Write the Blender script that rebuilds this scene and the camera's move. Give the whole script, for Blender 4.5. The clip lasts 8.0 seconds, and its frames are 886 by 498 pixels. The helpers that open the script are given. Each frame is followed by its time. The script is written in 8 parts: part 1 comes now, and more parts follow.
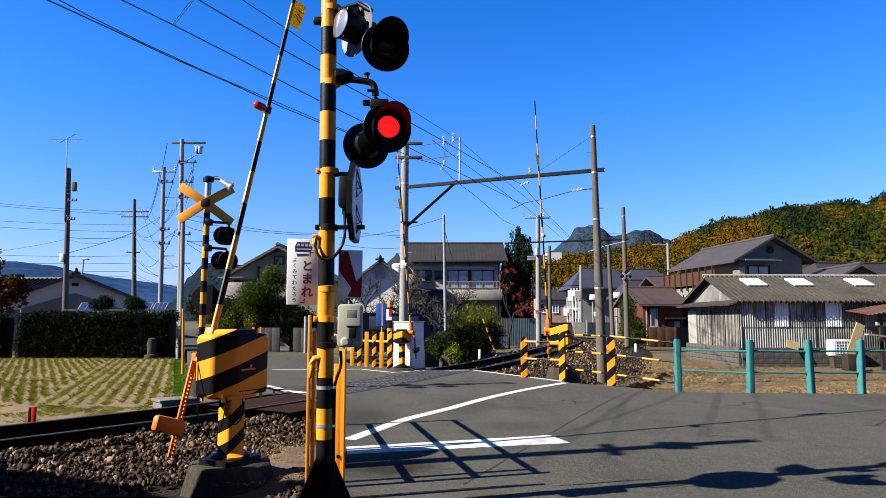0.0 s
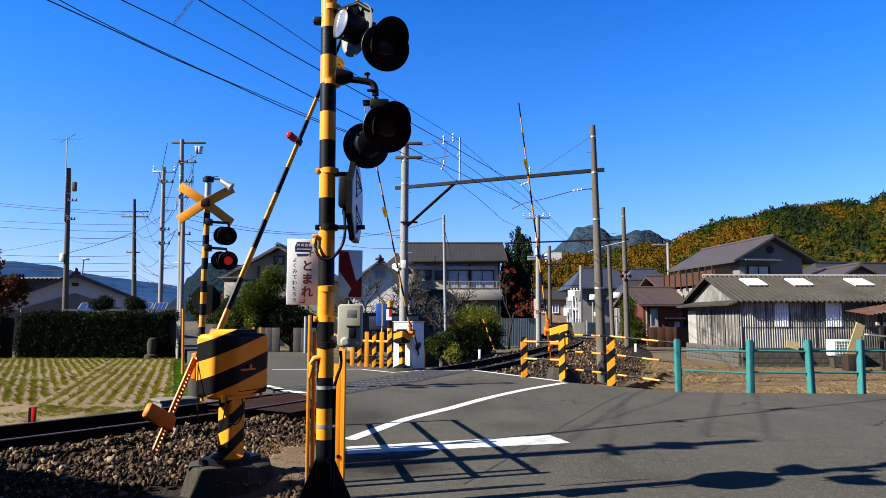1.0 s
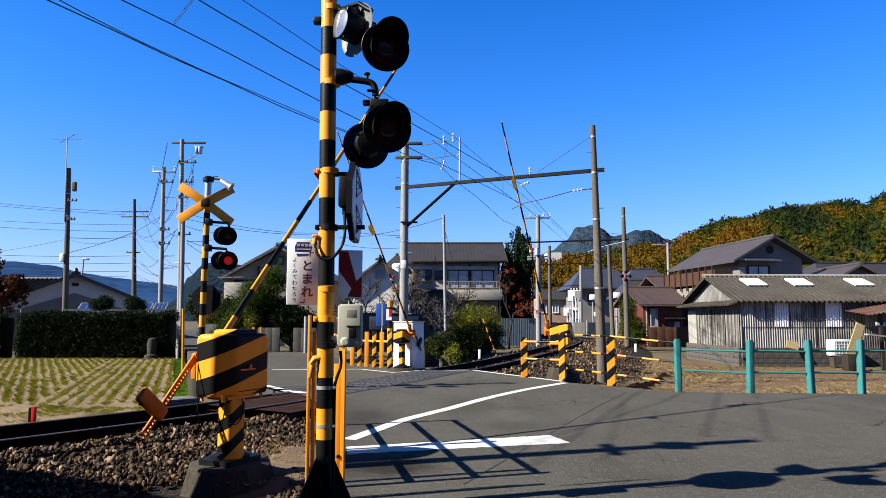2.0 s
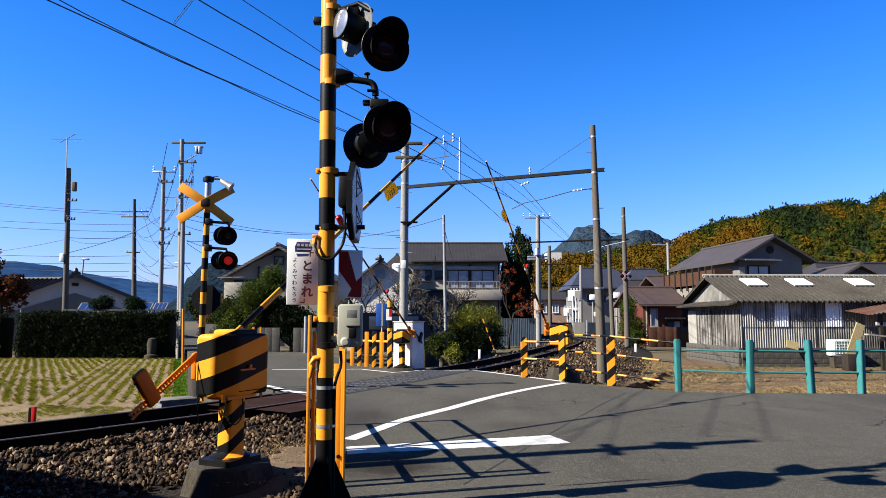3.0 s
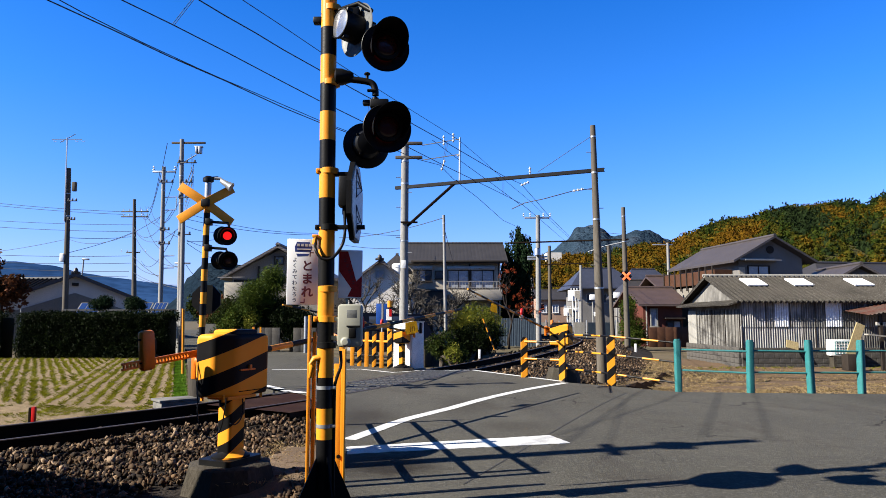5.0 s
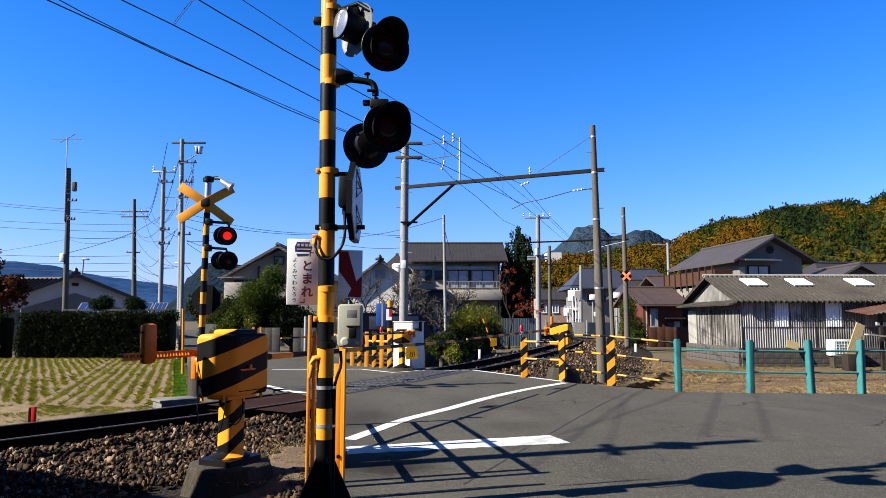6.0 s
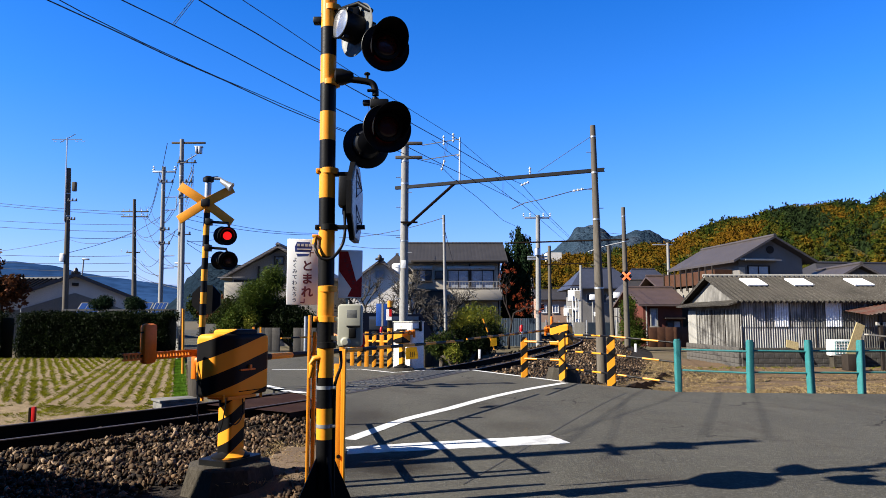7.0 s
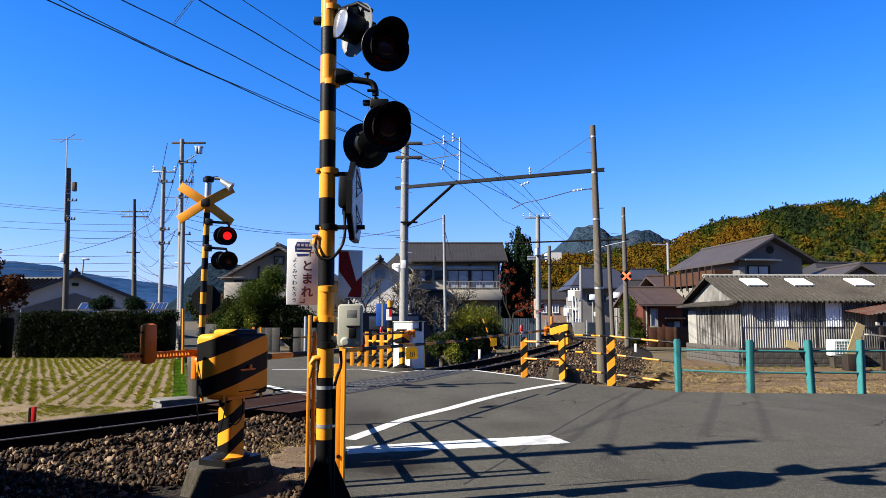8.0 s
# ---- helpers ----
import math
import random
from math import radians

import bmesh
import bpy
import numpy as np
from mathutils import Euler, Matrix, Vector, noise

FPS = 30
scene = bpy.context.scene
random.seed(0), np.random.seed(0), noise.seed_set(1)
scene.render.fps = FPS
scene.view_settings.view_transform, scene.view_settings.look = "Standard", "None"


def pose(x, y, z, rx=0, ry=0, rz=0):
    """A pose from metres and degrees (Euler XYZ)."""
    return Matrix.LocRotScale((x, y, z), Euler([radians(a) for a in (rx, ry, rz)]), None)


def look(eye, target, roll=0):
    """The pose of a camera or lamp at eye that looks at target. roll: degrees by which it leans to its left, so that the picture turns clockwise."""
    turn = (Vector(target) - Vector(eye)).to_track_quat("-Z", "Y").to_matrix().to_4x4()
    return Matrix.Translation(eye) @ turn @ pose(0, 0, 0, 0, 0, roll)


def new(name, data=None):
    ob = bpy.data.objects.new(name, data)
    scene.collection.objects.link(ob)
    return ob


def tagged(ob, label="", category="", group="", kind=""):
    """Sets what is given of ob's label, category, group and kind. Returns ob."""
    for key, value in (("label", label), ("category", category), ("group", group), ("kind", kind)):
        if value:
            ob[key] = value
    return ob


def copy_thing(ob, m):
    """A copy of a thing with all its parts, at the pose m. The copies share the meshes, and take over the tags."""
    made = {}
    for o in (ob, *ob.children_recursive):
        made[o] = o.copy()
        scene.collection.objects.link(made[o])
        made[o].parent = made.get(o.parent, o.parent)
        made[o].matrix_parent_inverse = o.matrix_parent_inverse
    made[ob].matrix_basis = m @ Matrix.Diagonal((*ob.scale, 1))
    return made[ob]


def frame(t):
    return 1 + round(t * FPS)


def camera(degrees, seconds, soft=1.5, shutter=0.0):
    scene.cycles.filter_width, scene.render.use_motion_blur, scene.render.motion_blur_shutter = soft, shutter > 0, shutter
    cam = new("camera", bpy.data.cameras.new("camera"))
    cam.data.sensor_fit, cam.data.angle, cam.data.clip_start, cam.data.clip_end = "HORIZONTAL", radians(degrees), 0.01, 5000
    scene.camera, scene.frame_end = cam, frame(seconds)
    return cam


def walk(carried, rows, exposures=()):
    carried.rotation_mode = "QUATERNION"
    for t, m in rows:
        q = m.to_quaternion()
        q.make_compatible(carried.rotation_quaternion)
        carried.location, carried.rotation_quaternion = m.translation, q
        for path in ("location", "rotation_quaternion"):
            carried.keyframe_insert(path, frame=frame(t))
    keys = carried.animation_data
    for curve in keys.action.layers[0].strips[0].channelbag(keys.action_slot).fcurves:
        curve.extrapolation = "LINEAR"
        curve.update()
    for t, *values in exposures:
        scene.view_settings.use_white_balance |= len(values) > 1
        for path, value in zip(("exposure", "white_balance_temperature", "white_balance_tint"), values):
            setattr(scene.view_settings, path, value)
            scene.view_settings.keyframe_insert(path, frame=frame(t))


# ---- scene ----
cam = camera(65.46, 8.0, soft=0.5)
STAND = look((0, 0, 1.3), (0, 9.948, 1.3 + 1.0111))
walk(cam, [(0, STAND), (8, STAND)], exposures=[(0, 1.72), (8, 1.72)])

# ---- daylight ----
SUN_UP, SUN_TO = 34.0, Vector((-0.956, -0.292, 0))
world = bpy.data.worlds.new("sky")
scene.world = world
world.use_nodes = True
wn = world.node_tree
sky = wn.nodes.new("ShaderNodeTexSky")
sky.sky_type, sky.sun_disc = "NISHITA", False
sky.sun_elevation, sky.sun_rotation = radians(SUN_UP), radians(253)
sky.altitude, sky.air_density, sky.dust_density, sky.ozone_density = 0, 1.0, 0.5, 5.0
# deep blue overhead, paling towards the horizon
where = wn.nodes.new("ShaderNodeTexCoord")
height = wn.nodes.new("ShaderNodeSeparateXYZ")
wn.links.new(where.outputs["Generated"], height.inputs[0])
shade = wn.nodes.new("ShaderNodeValToRGB")
shade.color_ramp.elements[0].position, shade.color_ramp.elements[0].color = 0.0, (0.62, 0.60, 0.98, 1)
shade.color_ramp.elements[1].position, shade.color_ramp.elements[1].color = 1.0, (0.05, 0.12, 0.20, 1)
for at, col in ((0.1, (0.46, 0.57, 0.98)), (0.2, (0.29, 0.555, 0.99)), (0.3, (0.17, 0.53, 1.0)), (0.43, (0.088, 0.47, 0.98)), (0.6, (0.07, 0.27, 0.52))):
    shade.color_ramp.elements.new(at).color = (*col, 1)
wn.links.new(height.outputs[2], shade.inputs[0])
tint = wn.nodes.new("ShaderNodeMix")
tint.data_type, tint.blend_type = "RGBA", "MULTIPLY"
tint.inputs[0].default_value = 1.0
wn.links.new(sky.outputs[0], tint.inputs[6])
wn.links.new(shade.outputs[0], tint.inputs[7])
wn.links.new(tint.outputs[2], wn.nodes["Background"].inputs[0])
wn.nodes["Background"].inputs[1].default_value = 0.0765
sun = new("sun", bpy.data.lights.new("sun", "SUN"))
sun.data.energy, sun.data.angle, sun.data.color = 5.0, radians(0.53), (1.0, 0.93, 0.81)
sun_dir = (SUN_TO * math.cos(radians(SUN_UP)) + Vector((0, 0, math.sin(radians(SUN_UP))))).normalized()
sun.matrix_world = look(sun_dir * 60, (0, 0, 0))


# ---- materials ----
def nodes_of(name):
    m = bpy.data.materials.new(name)
    m.use_nodes = True
    t = m.node_tree
    return m, t, t.nodes["Principled BSDF"]


def mix_rgb(t, fac, a, b, mode="MIX"):
    n = t.nodes.new("ShaderNodeMix")
    n.data_type, n.blend_type = "RGBA", mode
    for sock, v in ((n.inputs[0], fac), (n.inputs[6], a), (n.inputs[7], b)):
        if isinstance(v, (int, float)):
            sock.default_value = v
        elif isinstance(v, tuple):
            sock.default_value = (*v, 1)
        else:
            t.links.new(v, sock)
    return n.outputs[2]


def ramp(t, src, lo, hi):
    n = t.nodes.new("ShaderNodeMapRange")
    n.inputs[1].default_value, n.inputs[2].default_value = lo, hi
    t.links.new(src, n.inputs[0])
    return n.outputs[0]


def noise_of(t, scale, detail=4, coord="Object", stretch=(1, 1, 1), rough=0.55):
    c = t.nodes.new("ShaderNodeTexCoord")
    mp = t.nodes.new("ShaderNodeMapping")
    mp.inputs[3].default_value = stretch
    n = t.nodes.new("ShaderNodeTexNoise")
    n.inputs["Scale"].default_value, n.inputs["Detail"].default_value, n.inputs["Roughness"].default_value = scale, detail, rough
    t.links.new(c.outputs[coord], mp.inputs[0])
    t.links.new(mp.outputs[0], n.inputs["Vector"])
    return n.outputs[0]


def math_of(t, op, a, b=0.0):
    n = t.nodes.new("ShaderNodeMath")
    n.operation = op
    for sock, v in zip(n.inputs, (a, b)):
        if isinstance(v, (int, float)):
            sock.default_value = v
        else:
            t.links.new(v, sock)
    return n.outputs[0]


def bump_to(t, bsdf, height, dist, strength=1.0):
    b = t.nodes.new("ShaderNodeBump")
    b.inputs["Distance"].default_value, b.inputs["Strength"].default_value = dist, strength
    t.links.new(height, b.inputs["Height"])
    t.links.new(b.outputs[0], bsdf.inputs["Normal"])


def surface(name, base, other, rough=0.7, scale=3.0, fine=40.0, bump=0.002, metal=0.0, dirt=None, dirt_amount=0.5,
            stretch=(1, 1, 1), island=0.0, spec=0.16, speck=1.0):
    """A worn surface: two colours mixed by a coarse noise, a fine grain, and patches of dirt."""
    m, t, b = nodes_of(name)
    coarse = noise_of(t, scale, 5, stretch=stretch)
    grain = noise_of(t, fine, 3, stretch=stretch)
    col = mix_rgb(t, ramp(t, coarse, 0.35, 0.65), base, other)
    dark = tuple(c * 0.62 for c in base)
    col = mix_rgb(t, math_of(t, "MULTIPLY", ramp(t, grain, 0.42, 0.75), speck), col, dark)
    if dirt:
        d = ramp(t, noise_of(t, scale * 0.45, 6, stretch=stretch, rough=0.7), 0.5, 0.72)
        col = mix_rgb(t, math_of(t, "MULTIPLY", d, dirt_amount), col, dirt)
    if island:
        g = t.nodes.new("ShaderNodeNewGeometry")
        hs = t.nodes.new("ShaderNodeHueSaturation")
        t.links.new(math_of(t, "ADD", math_of(t, "MULTIPLY", g.outputs["Random Per Island"], 2 * island), 1 - island), hs.inputs["Value"])
        t.links.new(col, hs.inputs["Color"])
        col = hs.outputs[0]
    t.links.new(col, b.inputs["Base Color"])
    t.links.new(math_of(t, "ADD", math_of(t, "MULTIPLY", grain, 0.2), rough - 0.1), b.inputs["Roughness"])
    b.inputs["Metallic"].default_value = metal
    b.inputs["Specular IOR Level"].default_value = spec
    if bump:
        bump_to(t, b, math_of(t, "ADD", coarse, grain), bump)
    return m


def plain(name, col, rough=0.5, metal=0.0, emit=0.0):
    m, t, b = nodes_of(name)
    b.inputs["Base Color"].default_value = (*col, 1)
    b.inputs["Roughness"].default_value, b.inputs["Metallic"].default_value = rough, metal
    if emit:
        b.inputs["Emission Color"].default_value = (*col, 1)
        b.inputs["Emission Strength"].default_value = emit
    return m


def stripes(name, a, b_col, period, slant, rough=0.45, shift=0.0):
    """Slanted warning stripes, worn, painted round an upright thing; slant is the rise for a metre of x and of y."""
    m, t, b = nodes_of(name)
    c = t.nodes.new("ShaderNodeTexCoord")
    s = t.nodes.new("ShaderNodeSeparateXYZ")
    t.links.new(c.outputs["Object"], s.inputs[0])
    v = math_of(t, "SUBTRACT", s.outputs[2], math_of(t, "MULTIPLY", s.outputs[0], slant[0]))
    v = math_of(t, "SUBTRACT", v, math_of(t, "MULTIPLY", s.outputs[1], slant[1]))
    v = math_of(t, "FRACT", math_of(t, "ADD", math_of(t, "DIVIDE", v, period), 20.0 + shift))
    wear = noise_of(t, 9, 6, rough=0.7)
    col = mix_rgb(t, math_of(t, "GREATER_THAN", v, 0.5), a, b_col)
    b.inputs["Specular IOR Level"].default_value = 0.07
    col = mix_rgb(t, math_of(t, "MULTIPLY", ramp(t, wear, 0.55, 0.85), 0.16), col, (0.05, 0.03, 0.014))
    t.links.new(col, b.inputs["Base Color"])
    t.links.new(math_of(t, "ADD", math_of(t, "MULTIPLY", wear, 0.3), rough - 0.1), b.inputs["Roughness"])
    bump_to(t, b, wear, 0.001)
    return m


def foliage(name, cols, rough=0.6, through_light=0.25):
    """Leaves whose colour varies from clump to clump and over the crown."""
    m, t, b = nodes_of(name)
    g = t.nodes.new("ShaderNodeNewGeometry")
    cr = t.nodes.new("ShaderNodeValToRGB")
    cr.color_ramp.elements[0].color, cr.color_ramp.elements[1].color = (*cols[0], 1), (*cols[-1], 1)
    for i, c in enumerate(cols[1:-1], 1):
        cr.color_ramp.elements.new(i / (len(cols) - 1)).color = (*c, 1)
    t.links.new(g.outputs["Random Per Island"], cr.inputs[0])
    n = noise_of(t, 1.7, 4)
    col = mix_rgb(t, ramp(t, n, 0.35, 0.7), cr.outputs[0], tuple(x * 0.5 for x in cols[0]))
    t.links.new(col, b.inputs["Base Color"])
    b.inputs["Roughness"].default_value = rough
    b.inputs["Specular IOR Level"].default_value = 0.04
    if through_light:
        tr = t.nodes.new("ShaderNodeBsdfTranslucent")
        t.links.new(col, tr.inputs[0])
        ms = t.nodes.new("ShaderNodeMixShader")
        ms.inputs[0].default_value = through_light
        t.links.new(b.outputs[0], ms.inputs[1])
        t.links.new(tr.outputs[0], ms.inputs[2])
        t.links.new(ms.outputs[0], t.nodes["Material Output"].inputs[0])
    return m


YEL, BLK = (0.60, 0.235, 0.018), (0.0035, 0.0035, 0.004)
M = dict(
    yellow=surface("yellow_paint", YEL, (0.56, 0.21, 0.014), 0.4, 5, 60, 0.0005, dirt=(0.16, 0.075, 0.02), dirt_amount=0.35, speck=0.25),
    black=surface("black_paint", BLK, (0.006, 0.006, 0.0065), 0.45, 5, 60, 0.0006, dirt=(0.016, 0.014, 0.012), dirt_amount=0.35, spec=0.1),
    orange=surface("orange_paint", (0.48, 0.125, 0.008), (0.4, 0.1, 0.007), 0.45, 6, 60, 0.0006, dirt=(0.06, 0.026, 0.012), speck=0.35),
    blackmetal=surface("black_metal", (0.0035, 0.0035, 0.004), (0.006, 0.006, 0.006), 0.42, 8, 80, 0.0006, dirt=(0.012, 0.011, 0.0095), dirt_amount=0.4, spec=0.14),
    white=surface("white_paint", (0.68, 0.68, 0.663), (0.595, 0.595, 0.578), 0.5, 4, 50, 0.0005, dirt=(0.34, 0.323, 0.289), dirt_amount=0.3),
    signwhite=surface("clean_white_board", (0.72, 0.74, 0.76), (0.69, 0.71, 0.73), 0.7, 2, 300, 0.0, dirt=(0.6, 0.6, 0.6), dirt_amount=0.15, speck=0.0, spec=0.05),
    grey=surface("grey_enamel", (0.272, 0.272, 0.224), (0.24, 0.24, 0.2), 0.45, 4, 160, 0.0002, dirt=(0.16, 0.152, 0.128), dirt_amount=0.3, speck=0.15),
    palegrey=surface("pale_grey_enamel", (0.1215, 0.126, 0.126), (0.108, 0.1125, 0.1125), 0.5, 4, 50, 0.0004, dirt=(0.081, 0.081, 0.0765), dirt_amount=0.3),
    zinc=surface("galvanised_steel", (0.36, 0.376, 0.392), (0.288, 0.304, 0.32), 0.45, 12, 60, 0.0005, metal=0.7),
    silver=surface("silvered_lens", (0.3465, 0.3564, 0.3713), (0.2722, 0.2822, 0.297), 0.2, 12, 40, 0.0005, metal=0.8),
    lens=plain("dark_red_lens", (0.035, 0.004, 0.004), 0.25),
    glow=plain("lit_red_lamp", (1, 0.014, 0.014), 0.4, emit=0.3),
    glow_x=plain("lit_orange_cross", (1, 0.17, 0.045), 0.4, emit=0.3),
    glow_dim=plain("dim_red_lamp", (0.28, 0.008, 0.008), 0.4, emit=0.25),
    red=surface("red_plastic", (0.36, 0.01, 0.01), (0.3, 0.008, 0.008), 0.35, 6, 50, 0.0003),
    brownred=plain("maroon_print", (0.075, 0.003, 0.011), 0.6),
    navy=plain("navy_print", (0.007, 0.009, 0.06), 0.6),
    arrow=surface("red_print", (0.3, 0.015, 0.012), (0.252, 0.012, 0.012), 0.5, 5, 50, 0.0),
    concrete=surface("concrete", (0.144, 0.139, 0.13), (0.106, 0.101, 0.0912), 0.85, 4, 45, 0.004, dirt=(0.0432, 0.0408, 0.0336), dirt_amount=0.8),
    darkconcrete=surface("weathered_concrete", (0.04284, 0.03661, 0.02734), (0.0257, 0.02241, 0.01714), 0.9, 5, 45, 0.014, dirt=(0.01368, 0.01247, 0.009374), dirt_amount=0.8, stretch=(1, 1, 0.5)),
    pole=surface("pole_concrete", (0.215, 0.211, 0.201), (0.178, 0.173, 0.164), 0.8, 2, 35, 0.001, dirt=(0.0936, 0.0889, 0.0796), stretch=(1, 1, 0.3)),
    woodpole=surface("brown_pole", (0.092, 0.08, 0.064), (0.066, 0.056, 0.045), 0.85, 3, 40, 0.002, dirt=(0.034, 0.029, 0.023), stretch=(1, 1, 0.12)),
    rail=surface("rusty_rail", (0.009, 0.0055, 0.004), (0.006, 0.004, 0.003), 0.85, 6, 50, 0.001, spec=0.03),
    railtop=surface("worn_rail_head", (0.06, 0.047, 0.04), (0.04, 0.03, 0.026), 0.5, 6, 50, 0.0004, metal=0.15),
    sleeper=surface("old_sleeper", (0.0264, 0.0202, 0.0154), (0.0168, 0.013, 0.0096), 0.85, 5, 40, 0.004, stretch=(1, 0.2, 1)),
    bed=surface("ballast_bed", (0.012, 0.009, 0.007), (0.018, 0.013, 0.01), 0.95, 9, 26, 0.03, dirt=(0.01, 0.008, 0.006)),
    soil=surface("dry_ground", (0.096, 0.0744, 0.0456), (0.0624, 0.0528, 0.0288), 0.95, 0.5, 9, 0.02, dirt=(0.0336, 0.0384, 0.0144)),
    dirt=surface("bare_dirt", (0.13, 0.092, 0.06), (0.085, 0.058, 0.037), 0.95, 3, 60, 0.012, dirt=(0.04, 0.028, 0.018), dirt_amount=0.6),
    lot=surface("straw_ground", (0.1107, 0.07273, 0.04216), (0.08696, 0.05692, 0.03267), 0.95, 1.2, 22, 0.02, dirt=(0.0527, 0.03426, 0.01897), stretch=(1, 1, 1)),
    field=surface("stubble_soil", (0.205, 0.15, 0.088), (0.13, 0.094, 0.05), 0.95, 3.2, 30, 0.025, dirt=(0.085, 0.066, 0.03), dirt_amount=0.7),
    linepaint=surface("road_paint", (0.52, 0.52, 0.51), (0.43, 0.43, 0.42), 0.6, 6, 45, 0.001, dirt=(0.14, 0.137, 0.13), dirt_amount=0.6),
    wire=plain("wire", (0.02, 0.02, 0.022), 0.6),
    teal=surface("teal_paint", (0.0264, 0.144, 0.144), (0.0216, 0.12, 0.125), 0.5, 5, 50, 0.0008, dirt=(0.048, 0.0768, 0.072)),
    blue=surface("blue_paint", (0.012, 0.06, 0.252), (0.012, 0.048, 0.216), 0.5, 4, 50, 0.0003),
    signblue=plain("blue_print", (0.03, 0.055, 0.24), 0.5),
)
M["vanblue"] = plain("dark_blue_car_paint", (0.004, 0.006, 0.014), 0.3)
M["vanblue"].node_tree.nodes["Principled BSDF"].inputs["Specular IOR Level"].default_value = 0.12
M["box_stripe"] = stripes("slanted_warning_stripes", YEL, BLK, 0.262, (0.28, -0.26), shift=0.616)
M["stem_stripe"] = stripes("pedestal_warning_stripes", YEL, BLK, 0.185, (0.55, -0.45), shift=0.3)
M["post_stripe"] = stripes("post_warning_stripes", YEL, (0.008, 0.008, 0.008), 0.34, (0.9, 0.0))


def asphalt():
    """Worn asphalt: aggregate at three sizes, patches, wheel tracks and fine cracks."""
    m, t, b = nodes_of("asphalt")
    coarse, mid, fine = noise_of(t, 0.3, 4), noise_of(t, 1.9, 6, rough=0.7), noise_of(t, 95, 2)
    grit, pebble = noise_of(t, 42, 3, rough=0.7), noise_of(t, 16, 4, rough=0.75)
    col = mix_rgb(t, ramp(t, coarse, 0.38, 0.62), (0.04623, 0.04438, 0.03773), (0.06068, 0.0581, 0.0493))
    col = mix_rgb(t, math_of(t, "MULTIPLY", ramp(t, mid, 0.5, 0.72), 0.6), col, (0.03275, 0.03074, 0.02918))
    col = mix_rgb(t, ramp(t, pebble, 0.52, 0.72), col, (0.09054, 0.08644, 0.07345))
    col = mix_rgb(t, math_of(t, "MULTIPLY", ramp(t, grit, 0.52, 0.66), 0.55), col, (0.1288, 0.122, 0.1053))
    col = mix_rgb(t, math_of(t, "MULTIPLY", ramp(t, fine, 0.53, 0.66), 0.6), col, (0.01792, 0.01695, 0.0158))
    oil = noise_of(t, 0.9, 5, stretch=(1.0, 0.6, 1), rough=0.65)
    col = mix_rgb(t, math_of(t, "MULTIPLY", ramp(t, oil, 0.55, 0.72), 0.55), col, (0.02912, 0.02373, 0.01989))
    tyre = noise_of(t, 0.75, 3, stretch=(1.0, 0.10, 1))
    col = mix_rgb(t, math_of(t, "MULTIPLY", ramp(t, tyre, 0.5, 0.68), 0.4), col, (0.02697, 0.02593, 0.02616))
    c = t.nodes.new("ShaderNodeTexCoord")
    warp = t.nodes.new("ShaderNodeVectorMath")
    warp.operation = "ADD"
    wob = t.nodes.new("ShaderNodeTexNoise")
    wob.inputs["Scale"].default_value = 1.1
    t.links.new(c.outputs["Object"], wob.inputs["Vector"])
    t.links.new(c.outputs["Object"], warp.inputs[0])
    t.links.new(wob.outputs["Color"], warp.inputs[1])
    v = t.nodes.new("ShaderNodeTexVoronoi")
    v.feature = "DISTANCE_TO_EDGE"
    v.inputs["Scale"].default_value = 0.33
    t.links.new(warp.outputs[0], v.inputs["Vector"])
    crack = math_of(t, "MULTIPLY", math_of(t, "LESS_THAN", v.outputs["Distance"], 0.0035), ramp(t, noise_of(t, 0.5, 3), 0.5, 0.58))
    col = mix_rgb(t, math_of(t, "MULTIPLY", crack, 0.8), col, (0.01348, 0.01249, 0.01207))
    where = t.nodes.new("ShaderNodeSeparateXYZ")
    t.links.new(c.outputs["Object"], where.inputs[0])
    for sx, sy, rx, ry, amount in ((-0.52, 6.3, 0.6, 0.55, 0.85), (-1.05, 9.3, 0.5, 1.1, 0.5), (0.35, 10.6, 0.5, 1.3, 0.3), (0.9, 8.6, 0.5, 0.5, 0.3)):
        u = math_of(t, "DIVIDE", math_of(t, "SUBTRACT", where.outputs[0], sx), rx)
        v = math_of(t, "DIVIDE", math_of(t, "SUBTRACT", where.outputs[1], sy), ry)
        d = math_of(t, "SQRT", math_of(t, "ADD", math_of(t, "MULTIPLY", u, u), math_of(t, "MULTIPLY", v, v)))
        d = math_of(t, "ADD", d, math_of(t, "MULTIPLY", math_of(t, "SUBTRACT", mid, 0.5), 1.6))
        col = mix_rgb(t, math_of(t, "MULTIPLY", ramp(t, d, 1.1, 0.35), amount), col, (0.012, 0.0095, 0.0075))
    t.links.new(col, b.inputs["Base Color"])
    b.inputs["Roughness"].default_value, b.inputs["Specular IOR Level"].default_value = 0.85, 0.07
    bump_to(t, b, math_of(t, "ADD", math_of(t, "ADD", fine, grit), math_of(t, "MULTIPLY", mid, 2.0)), 0.006)
    return m


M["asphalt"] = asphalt()


